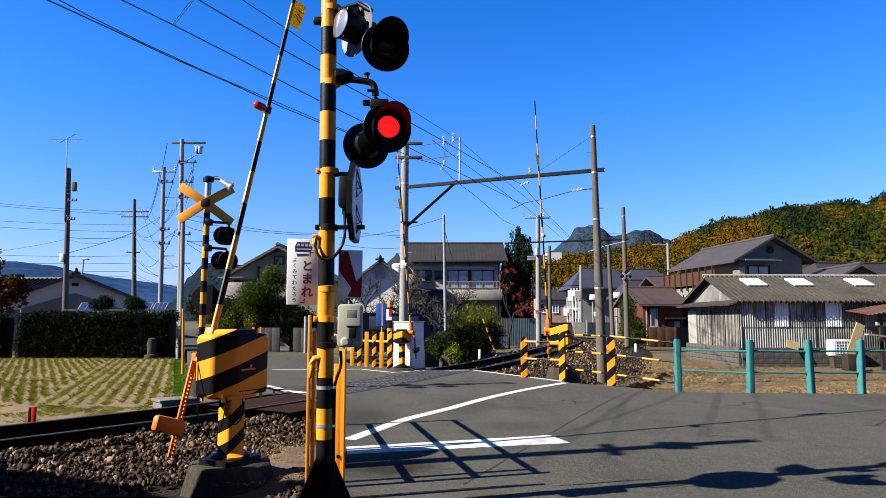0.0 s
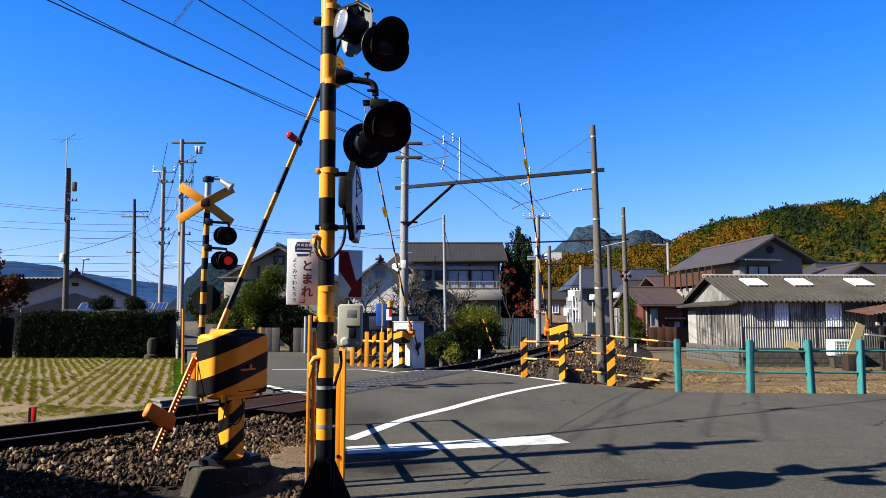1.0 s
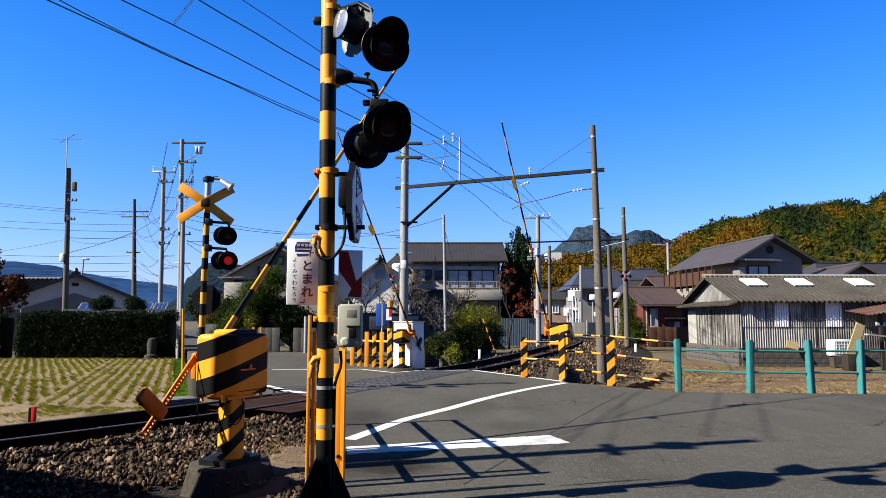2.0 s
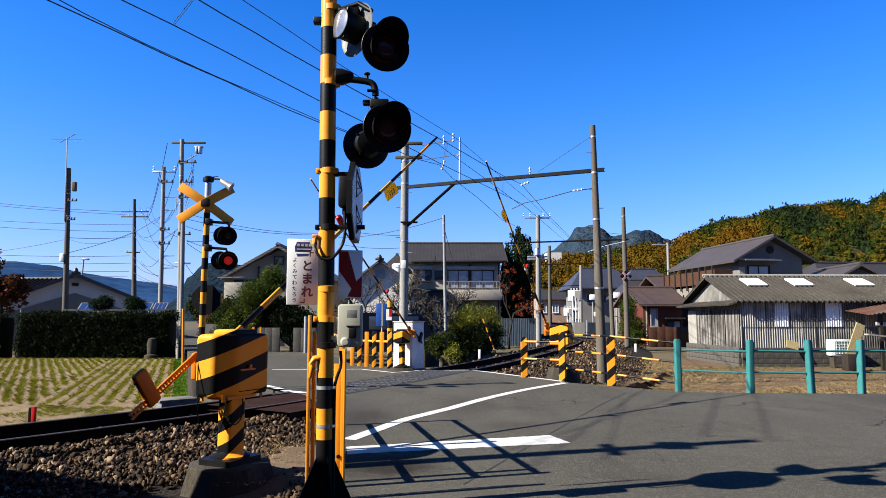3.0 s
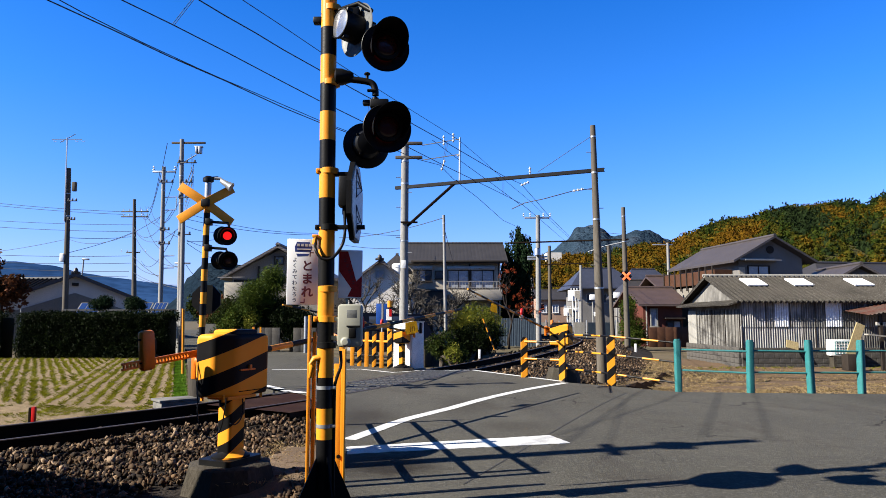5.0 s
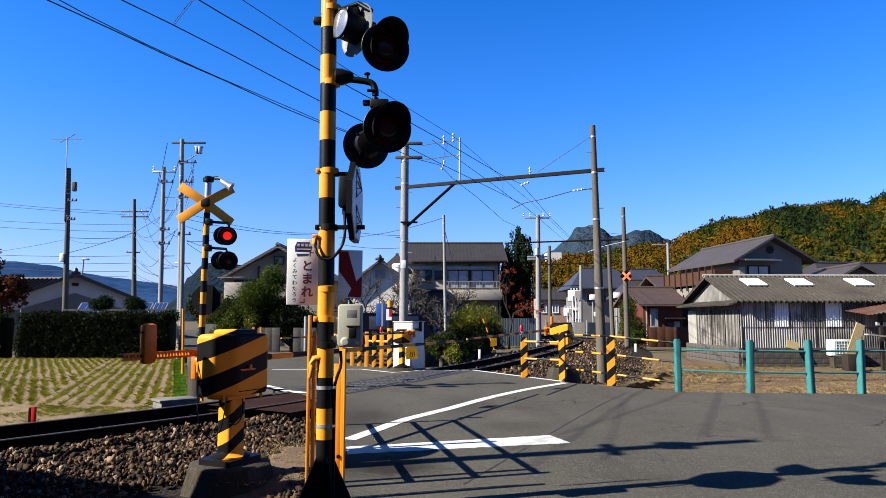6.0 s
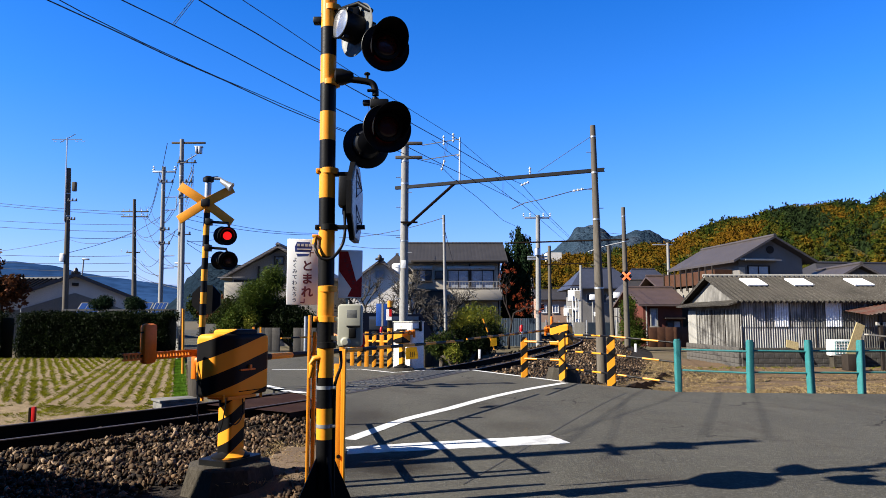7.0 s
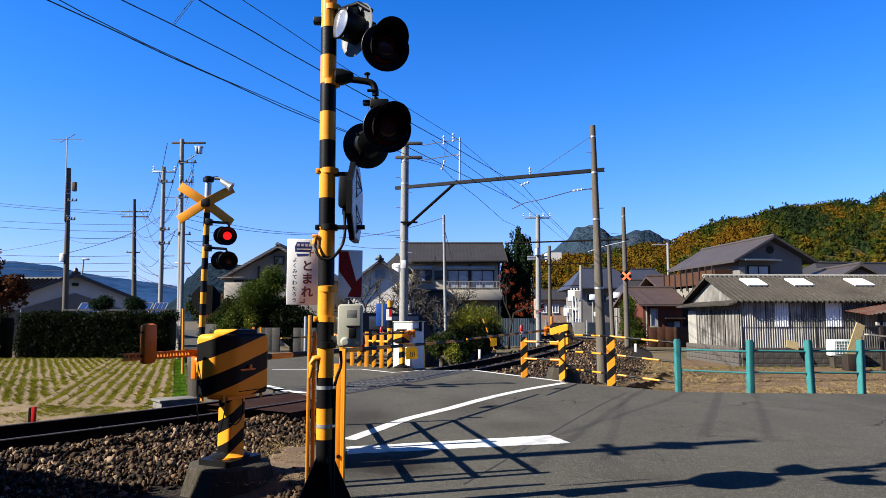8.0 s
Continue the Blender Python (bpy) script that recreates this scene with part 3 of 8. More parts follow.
strip("edge_line", glide([(-1.02, 7.62), (-0.75, 8.4), (-0.46, 9.2), (0.1, 10.25), (0.62, 11.35), (1.5, 12.9), (2.5, 14.3)], 0.5), 0.17)
corners = [Vector(c) for c in ((-0.93, 6.82, 0), (-0.98, 7.2, 0), (1.2, 7.9, 0), (1.34, 7.42, 0))]
ragged = []
for a, b in zip(corners, corners[1:] + corners[:1]):
    k = max(3, int((b - a).length / 0.045))
    for i in range(k):
        p = a.lerp(b, i / k)
        w = 0.014 + 0.035 * max(0, 0.2 - p.x) * max(0, 7.15 - p.y + 0.3 * p.x)
        ragged.append((p.x + w * noise.noise(p * 9), p.y + 1.6 * w * noise.noise(p * 11 + Vector((4, 0, 7)))))
bm = slab(B(), ragged, 0.0, 0.005)
solid("stop_line", bm, M["linepaint"], "white painted stop line with worn ends", "road marking", kind="structure", smooth=False)
strip("road_joint", glide([(0.16, 5.6), (0.75, 6.95), (1.6, 8.9), (2.55, 11.0), (3.2, 12.3)], 0.3), 0.014, 0.003, "dark thin joint across the asphalt", plain("joint_tar", (0.012, 0.011, 0.01), 0.8))
strip("edge_line", [(0.78, 17.8), (2.5, 14.62)], 0.13)
strip("edge_line", [(-2.1, 18.1), (-1.2, 17.0), (-0.7, 17.6), (0.7, 17.85)], 0.12)
strip("edge_line", [(-2.45, 12.35), (-2.9, 12.8)], 0.2)
strip("edge_line", [(-3.0, 13.0), (-3.5, 13.75)], 0.15)
strip("edge_line", [(-4.4, 17.95), (-2.15, 18.15)], 0.12)


# ---- crossing signals ----
LIGHTS = {}


def lamp(parent, at, facing, key, board=None, hood=True, lens=None):
    """A round warning lamp: dished board, drum, visor and a light that turns its lit or its dark side out."""
    q = Vector(facing).to_track_quat("Z", "Y").to_matrix().to_4x4()
    bm = lathe(B(), [(0.03, -0.11), (0.085, -0.10), (0.105, -0.06), (0.108, -0.012), (0.10, -0.01)], 28)
    lathe(bm, [(0.088, 0.012), (0.098, 0.012), (0.098, 0.058), (0.076, 0.06), (0.076, 0.056), (0.088, 0.05), (0.088, 0.012)], 28, caps=False)
    for k in range(4):
        a = k * math.tau / 4 + 0.6
        rod(bm, (0.1 * math.cos(a), 0.1 * math.sin(a), -0.1), (0.1 * math.cos(a), 0.1 * math.sin(a), 0.02), 0.009, seg=8)
    if not hood:
        lathe(bm, [(0.10, -0.01), (0.108, 0.0), (0.1, 0.142), (0.09, 0.146)], 28)
        for k in range(3):
            a = k * math.tau / 3 + 0.9
            box(bm, (0.112 * math.cos(a), 0.112 * math.sin(a), 0.12), (0.03, 0.03, 0.05), bevel=0.006)
    body = part("lamp", bm, M["blackmetal"], parent)
    body.matrix_basis = Matrix.Translation(at) @ q
    w = 1.0 if hood else 1.17
    part("board", lathe(B(), [(0.08, -0.006), (0.15 * w, -0.004), (0.168 * w, 0.008), (0.171 * w, 0.004), (0.152 * w, -0.010), (0.08, -0.012)], 40), board or M["blackmetal"], body)
    if hood:
        bm = B()
        n, rows = 26, []
        for k in range(n + 1):
            a = radians(-35 + 250 * k / n)
            reach = 0.06 + 0.21 * max(0, math.sin(radians(180 * k / n))) ** 0.7
            rows.append([bm.verts.new((r * math.cos(a), r * math.sin(a), z)) for r, z in ((0.104, 0.01), (0.122, reach), (0.126, reach), (0.109, 0.01))])
        for a, b in zip(rows, rows[1:]):
            for i in range(4):
                bm.faces.new((a[i], b[i], b[(i + 1) % 4], a[(i + 1) % 4]))
        bmesh.ops.recalc_face_normals(bm, faces=bm.faces)
        part("visor", bm, M["blackmetal"], body)
    else:
        part("rim", lathe(B(), [(0.104, 0.138), (0.11, 0.138), (0.11, 0.156), (0.104, 0.158), (0.102, 0.15)], 28, caps=False), M["blackmetal"], body)
    bm = lathe(B(), [(0.0005, 0.010), (0.05, 0.008), (0.078, 0.002), (0.082, -0.004)], 28)
    n0 = len(bm.faces)
    lathe(bm, [(0.082, -0.004), (0.078, -0.008), (0.05, -0.013), (0.0005, -0.015)], 28)
    for i, f in enumerate(bm.faces):
        f.material_index = 0 if i < n0 else 1
    bmesh.ops.recalc_face_normals(bm, faces=bm.faces)
    if not hood:
        bmesh.ops.scale(bm, vec=(1.28, 1.28, 1), verts=bm.verts)
    light = part("light", bm, [lens or M["glow_dim" if key == "far_lower" else "glow"], lens or M["lens"]], body, "round red light")
    light.matrix_basis = Matrix.Translation((0, 0, 0.035 if hood else 0.15))
    if key:
        LIGHTS[key] = light
    return body


def clamp(bm, z, r, ears=True, mat=0):
    lathe(bm, [(r, -0.022), (r + 0.008, -0.02), (r + 0.008, 0.02), (r, 0.022)], 24, Matrix.Translation((0, 0, z)), mat)
    if ears:
        box(bm, (-r - 0.018, -0.01, z), (0.03, 0.05, 0.036), bevel=0.004, mat=mat)
        rod(bm, (-r - 0.02, -0.05, z), (-r - 0.02, 0.03, z), 0.007, seg=8, mat=mat)
    return bm


# nearest signal; x, y are along the world's axes
PX, PY = -0.812, 4.85
sig = thing("crossing_signal", "yellow and black banded crossing signal post with black lamps", "crossing signal", (PX, PY, 0))
edges = [0.0] + [0.48 + 0.2093 * k for k in range(0, 17)]
part("post", banded(B(), 0.0572, edges, 32, tilt=(-0.0065, 0)), [M["black"], M["yellow"]], sig)
bm = lathe(B(), [(0.18, 0.0), (0.18, 0.018), (0.06, 0.02), (0.06, 0.0)], 28)
for k in range(4):
    a = math.tau * (k / 4) + 0.5
    m = pose(0, 0, 0, 0, 0, math.degrees(a))
    f = [bm.verts.new(m @ Vector(v)) for v in ((0.055, -0.005, 0.37), (0.215, -0.005, 0.02), (0.055, -0.005, 0.02), (0.055, 0.005, 0.37), (0.215, 0.005, 0.02), (0.055, 0.005, 0.02))]
    for g in ((0, 1, 2), (5, 4, 3), (0, 3, 4, 1), (1, 4, 5, 2), (2, 5, 3, 0)):
        bm.faces.new([f[i] for i in g])
    rod(bm, m @ Vector((0.12, 0.06, 0.0)), m @ Vector((0.12, 0.06, 0.05)), 0.014, seg=6)
part("foot", bm, M["black"], sig, "black flared foot with gussets")
for z in (2.35, 1.30, 3.0, 3.56, 1.51):
    part("clamp", clamp(B(), z, 0.058, z in (2.35, 1.30)), M["yellow"], sig)
part("clamp", box(clamp(B(), 1.945, 0.058), (0.11, -0.02, 1.945), (0.3, 0.035, 0.03), bevel=0.004), M["blackmetal"], sig, "black steel clamp")
part("clamp", clamp(B(), 1.12, 0.058, False), M["blackmetal"], sig, "black steel clamp")
for z in (0.83, 0.57):
    bm = B()
    lathe(bm, [(0.0585, -0.012), (0.060, -0.012), (0.060, 0.012), (0.0585, 0.012)], 24, Matrix.Translation((-0.0065 * z, 0, z)))
    box(bm, (0.05, -0.035, z), (0.05, 0.012, 0.02), bevel=0.002)
    part("strap", bm, M["zinc"], sig, "metal cable strap")
# cross arms for the lamps
bm = B()
tube(bm, bend([(0.05, -0.02, 3.04), (0.14, -0.03, 3.02), (0.25, -0.03, 3.005), (0.305, -0.03, 2.985), (0.325, -0.03, 2.93), (0.325, -0.03, 2.84)]), 0.024, 12)
lathe(bm, [(0.05, -0.03), (0.062, -0.02), (0.06, 0.02), (0.036, 0.09), (0.028, 0.1)], 16, pose(0.065, -0.02, 3.04, 0, 90, 0))
rod(bm, (0.265, -0.03, 3.0), (0.265, -0.03, 3.055), 0.011, seg=8)
lathe(bm, [(0.018, 0), (0.024, 0.008), (0.018, 0.018)], 8, pose(0.265, -0.03, 3.05))
rod(bm, (0.27, -0.05, 2.93), (0.33, -0.05, 2.93), 0.012, seg=8)
box(bm, (0.37, -0.16, 2.79), (0.13, 0.1, 0.06), bevel=0.01)
box(bm, (0.28, 0.02, 2.86), (0.1, 0.05, 0.04), bevel=0.01)
part("lamp_arm", bm, M["blackmetal"], sig)
bm = B()
tube(bm, [(-0.07, -0.02, 3.5), (0.1, -0.02, 3.56), (0.2, -0.05, 3.58), (0.3, -0.1, 3.5)], 0.018, 10)
box(bm, (0.13, -0.03, 3.5), (0.16, 0.08, 0.1), bevel=0.02)
box(bm, (-0.09, 0.0, 3.47), (0.09, 0.06, 0.05), bevel=0.01)
part("lamp_arm", bm, M["blackmetal"], sig)
lamp(sig, (0.408, -0.18, 3.195), (0.27, -0.95, -0.06), "near_upper")
lamp(sig, (0.425, -0.18, 2.615), (0.27, -0.95, -0.06), "near_lower")
lamp(sig, (0.25, 0.10, 2.565), (-0.3, 0.95, 0.0), "")
lamp(sig, (0.185, -0.0, 3.40), (-0.75, -0.65, 0.06), "", board=M["palegrey"], hood=False, lens=M["silver"])
# eight-sided direction board that faces across the road
bm = B()
oct_pts = [(0.275 * math.cos(math.tau * (k + 0.5) / 8) / math.cos(math.pi / 8), 0.275 * math.sin(math.tau * (k + 0.5) / 8) / math.cos(math.pi / 8)) for k in range(8)]
face_m = pose(0.20, 0.0, 2.12) @ pose(0, 0, 0, 0, 0, -1) @ pose(0, 0, 0, 0, 90, 0)
slab(bm, oct_pts, -0.035, 0.0, face_m)
board = part("direction_board", bm, M["blackmetal"], sig, "black eight-sided direction board")
part("panel", slab(B(), [(x * 0.93, y * 0.93) for x, y in oct_pts], 0.0, 0.006, face_m), M["white"], board, "white face panel")
for sy in (-1, 1):
    mark = [face_m @ Vector((v * sy, u, 0.008)) for u, v in ((-0.09, -0.225), (0.19, -0.125), (-0.09, -0.03), (-0.09, -0.225))]
    part("outline", tube(B(), mark, 0.006, 6), M["navy"], board)
    part("outline", tube(B(), [face_m @ Vector((v * sy, u, 0.008)) for u, v in ((-0.03, -0.15), (0.1, -0.125), (-0.03, -0.1))], 0.005, 6), M["navy"], board)
bm = box(B(), (0.115, 0.0, 2.2), (0.085, 0.11, 0.22), bevel=0.012)
box(bm, (0.10, 0.0, 2.33), (0.16, 0.04, 0.03), bevel=0.004)
rod(bm, (0.115, 0, 2.09), (0.115, 0, 2.04), 0.02, seg=10)
part("lamp_box", bm, M["blackmetal"], sig)
bm = tube(B(), bend([(0.115, -0.02, 2.06), (0.12, -0.03, 1.9), (0.10, -0.06, 1.8), (0.04, -0.085, 1.72), (-0.03, -0.085, 1.72), (-0.075, -0.07, 1.78), (-0.085, -0.04, 1.85)]), 0.011, 8)
part("cable", bm, M["blackmetal"], sig)
bm = tube(B(), bend([(0.1, -0.01, 1.08), (0.105, -0.02, 0.98), (0.075, -0.03, 0.88), (0.062, -0.01, 0.75), (0.062, 0.0, 0.1)]), 0.011, 8)
part("cable", bm, M["blackmetal"], sig)
part("cable_elbow", box(tube(B(), [(-0.05, -0.03, 1.86), (-0.085, -0.04, 1.87), (-0.09, -0.04, 1.82)], 0.02, 8), (-0.085, -0.04, 1.88), (0.04, 0.04, 0.02), bevel=0.004), M["yellow"], sig)
part("cable_elbow", tube(B(), [(-0.03, -0.03, 1.035), (-0.075, -0.04, 1.03), (-0.095, -0.04, 0.99), (-0.095, -0.03, 0.9)], 0.022, 10), M["yellow"], sig)

# grey control box on the post
bm = box(B(), (0.168, -0.03, 1.255), (0.168, 0.10, 0.295), bevel=0.022)
ctl = part("control_box", bm, M["grey"], sig, "grey enamel control box")
part("plate", box(B(), (0.185, -0.081, 1.335), (0.07, 0.006, 0.055), bevel=0.002), M["palegrey"], ctl, "dull recessed plate")
part("lid_edge", box(B(), (0.168, -0.0815, 1.255), (0.15, 0.004, 0.275), bevel=0.0015), M["grey"], ctl)
for z in (1.3, 1.17):
    part("hinge", box(B(), (0.05, -0.02, z), (0.08, 0.03, 0.03), bevel=0.004), M["grey"], ctl)
part("lid_knob", lathe(B(), [(0.034, 0), (0.034, 0.03), (0.02, 0.045), (0.001, 0.046)], 20, pose(0.145, -0.078, 1.145, 90, 0, 0)), M["grey"], ctl)
part("latch", rod(box(B(), (0.19, -0.088, 1.205), (0.05, 0.02, 0.07), bevel=0.006), (0.15, -0.09, 1.25), (0.245, -0.09, 1.25), 0.006, seg=8), M["blackmetal"], ctl)

# white notice with vertical writing
sm = pose(-0.195, 0.12, 1.64, 0, 0, 12)
notice = part("notice", box(B(), (0, 0, 0), (0.235, 0.008, 0.475), sm, bevel=0.003), M["signwhite"], sig, "white notice with maroon and navy writing")
up = sm @ pose(0, -0.0055, 0, 90, 0, 0)
for i, ch in enumerate("とまれ"):
    words("writing", ch, 0.084, up @ pose(0.026, 0.038 - 0.094 * i, 0), M["brownred"], notice)
for i, ch in enumerate("よくみてわたろう"):
    words("writing", ch, 0.036, up @ pose(-0.062, 0.083 - 0.0414 * i, 0), M["navy"], notice)
bm = B()
box(bm, (0.055, 0.138, 0), (0.03, 0.008, 0.002), up)
box(bm, (0.044, 0.125, 0), (0.008, 0.03, 0.002), up)
box(bm, (-0.005, -0.222, 0), (0.03, 0.007, 0.002), up)
box(bm, (0.008, -0.208, 0), (0.007, 0.03, 0.002), up)
part("bracket_mark", bm, M["brownred"], notice)
bm = B()
slab(bm, [(-0.062, 0.142), (0.05, 0.142), (0.06, 0.175), (0.04, 0.215), (-0.05, 0.215), (-0.066, 0.18)], 0.0, 0.0015, up)
slab(bm, [(-0.045, 0.108), (0.03, 0.112), (0.04, 0.13), (-0.055, 0.13)], 0.0, 0.0015, up)
train = part("train_drawing", bm, M["signblue"], notice, "small blue drawing of a train")
bm = B()
for x in (-0.04, -0.012, 0.016, 0.042):
    box(bm, (x, 0.193, 0.002), (0.019, 0.018, 0.002), up)
box(bm, (0, 0.163, 0.002), (0.1, 0.008, 0.002), up)
part("train_window", bm, M["white"], train)

# board with a slanting red arrow
am = pose(0.146, 0.10, 1.622, 0, 0, 14) @ Matrix.Diagonal((0.84, 1, 1, 1))
arrow = part("arrow_board", box(B(), (0, 0, 0), (0.205, 0.008, 0.345), am, bevel=0.003), M["signwhite"], sig, "white board with a red arrow")
av = am @ pose(0, -0.0055, 0, 90, 0, 0)
bm = slab(B(), [(-0.096, 0.162), (-0.022, 0.162), (0.05, -0.052), (0.01, -0.105), (-0.096, 0.02)], 0, 0.0015, av)
slab(bm, [(0.05, -0.052), (0.099, -0.012), (0.096, -0.166), (-0.024, -0.163), (0.01, -0.105)], 0, 0.0015, av)
part("arrow", bm, M["arrow"], arrow)
bm = B()
for k in range(5):
    box(bm, (-0.045 + 0.018 * k, 0.105 - 0.04 * k, 0.0025), (0.022, 0.006, 0.001), av @ pose(0, 0, 0))
    box(bm, (-0.045 + 0.018 * k, 0.092 - 0.04 * k, 0.0025), (0.017, 0.006, 0.001), av @ pose(0, 0, 0))
part("illegible_line", bm, M["brownred"], arrow)

# yellow guard fence along the edge of the road
guard = thing("guard_fence", "yellow steel guard fence beside the signal post", "fence")
GA, GM, GB = Vector((-0.80, 5.52, 0)), Vector((-1.13, 7.0, 0)), Vector((-1.47, 8.6, 0))
for g in (GA, GM, GB):
    part("fence_post", box(B(), (g.x, g.y, 0.58), (0.035, 0.06, 1.24), bevel=0.006), M["yellow"], guard)
for z in (0.40, 0.78, 1.15):
    part("fence_rail", rod(B(), GA + Vector((-0.03, 0, z)), GB + Vector((-0.03, 0, z)), 0.024, seg=10), M["yellow"], guard)
side = thing("guard_post", "yellow steel channel post beside the signal", "post", (-1.075, 5.6, 0))
part("post", box(box(B(), (0, 0, 0.6), (0.02, 0.06, 1.46), bevel=0.004), (0.035, 0.03, 0.55), (0.03, 0.02, 1.3), bevel=0.004), M["yellow"], side)
cab_post = thing("guard_post", "yellow steel channel post with a bolted plate", "post", (-0.735, 5.15, 0))
part("post", box(box(B(), (0.012, 0, 0.53), (0.012, 0.05, 1.1), bevel=0.003), (-0.004, 0.02, 0.53), (0.03, 0.008, 1.1), bevel=0.003), M["yellow"], cab_post)
part("plate", box(B(), (-0.045, 0.03, 0.5), (0.055, 0.008, 0.94), bevel=0.003), M["yellow"], cab_post)
part("bolt", rod(B(), (-0.03, 0.02, 0.3), (-0.03, 0.005, 0.3), 0.014, seg=8), M["rail"], cab_post)

# far signal with the crossbuck
FX, FY = -4.385, 12.6
far = thing("crossing_signal", "banded crossing signal post with a yellow crossbuck", "crossing signal", (FX, FY, 0))
part("post", banded(B(), 0.0572, [0.0] + [0.32 + 0.2093 * k for k in range(16)], 20, tilt=(0.008, 0)), [M["black"], M["yellow"]], far)
part("post_top", rod(B(), (0.028, 0, 3.46), (0.03, 0, 3.85), 0.06, seg=14), M["zinc"], far)
part("bell", rod(lathe(B(), [(0.06, 0), (0.1, 0.02), (0.1, 0.08), (0.05, 0.12)], 16, pose(0.03, 0, 3.82)), (0.03, 0, 3.9), (0.2, 0.05, 3.92), 0.03, seg=10), M["blackmetal"], far)
bm = B()
for a in (33, -33):
    for half, yaw in ((-1, 0), (1, 38)):
        box(bm, (0.29 * half, 0, 0), (0.58 if half < 0 else 0.62, 0.025, 0.165), pose(0.03, -0.09 - 0.012 * (a > 0), 3.42, 0, 0, yaw) @ pose(0, 0, 0, 0, -a, 0), bevel=0.006)
part("crossbuck", bm, M["yellow"], far, "yellow crossed boards")
part("hub", box(B(), (0.03, -0.12, 3.42), (0.15, 0.07, 0.14), bevel=0.015), M["blackmetal"], far)
for z, reach in ((3.08, 0.42), (2.60, 0.40)):
    part("lamp_arm", box(tube(B(), [(0.03, 0, z), (0.16, 0, z), (reach, 0, z - 0.02), (reach + 0.03, 0, z - 0.12)], 0.026, 8), (0.07, 0, z), (0.1, 0.15, 0.12), bevel=0.01), M["blackmetal"], far)
lamp(far, (0.47, -0.18, 2.80), (0.33, -0.94, -0.05), "far_upper")
lamp(far, (0.50, -0.18, 2.35), (0.33, -0.94, -0.05), "far_lower")
lamp(far, (0.29, 0.12, 2.84), (-0.5, 0.8, 0), "")
lamp(far, (0.26, 0.12, 2.38), (-0.5, 0.8, 0), "")
bm = B()
fm = pose(0.03, 0.1, 1.66, 90, 0, 0)
slab(bm, [(x * 0.95, y * 0.95) for x, y in oct_pts], -0.04, 0.0, fm)
part("direction_board", bm, M["blackmetal"], far)
bm = B()
tube(bm, [(0.14, 0.02, 3.9), (0.24, 0.03, 3.9), (0.36, 0, 3.8)], 0.028, 8)
lathe(bm, [(0.03, 0), (0.045, 0.02), (0.06, 0.14), (0.085, 0.24), (0.06, 0.235)], 14, pose(0.26, 0.0, 3.86, 0, 122, 0))
part("speaker", bm, M["zinc"], far)


# ---- barriers ----
BOOMS = {}


def rounded(w, d, r, n=5):
    """A rectangle's outline with round corners."""
    out = []
    for cx, cy, a0 in ((w / 2 - r, d / 2 - r, 0), (-w / 2 + r, d / 2 - r, 90), (-w / 2 + r, -d / 2 + r, 180), (w / 2 - r, -d / 2 + r, 270)):
        out += [(cx + r * math.cos(radians(a0 + 90 * k / n)), cy + r * math.sin(radians(a0 + 90 * k / n))) for k in range(n + 1)]
    return out


def loft(bm, layers, m=None):
    """A closed body through outlines of (x, y) at rising heights."""
    m = m or Matrix()
    rings = [[bm.verts.new(m @ Vector((x, y, z))) for x, y in pts] for pts, z in layers]
    n = len(rings[0])
    for a, b in zip(rings, rings[1:]):
        for k in range(n):
            bm.faces.new((a[k], a[(k + 1) % n], b[(k + 1) % n], b[k]))
    bm.faces.new(rings[0][::-1])
    bm.faces.new(rings[-1])
    return bm


def housing_outline(w, d, side, r=0.04):
    """The housing seen from above: a rectangle with one front corner cut off, all corners rounded."""
    q = [(w / 2, d / 2), (w / 2, -d / 2), (-w / 2 + 0.3 * w, -d / 2), (-w / 2, -d / 2 + 0.34 * d), (-w / 2, d / 2)]
    q = [Vector((x, -side * y)) for x, y in q]
    if side < 0:
        q.reverse()
    out = []
    for i, c in enumerate(q):
        a, b = (q[i - 1] - c).normalized() * r, (q[(i + 1) % len(q)] - c).normalized() * r
        out += [tuple(c + a * (1 - t) ** 2 + b * t * t) for t in (0, 0.25, 0.5, 0.75, 1)]
    return out


def even_shading(ob):
    """Keeps large faces flat where they run into rounded edges."""
    m = ob.modifiers.new("shading", "WEIGHTED_NORMAL")
    m.weight = 70
    return ob


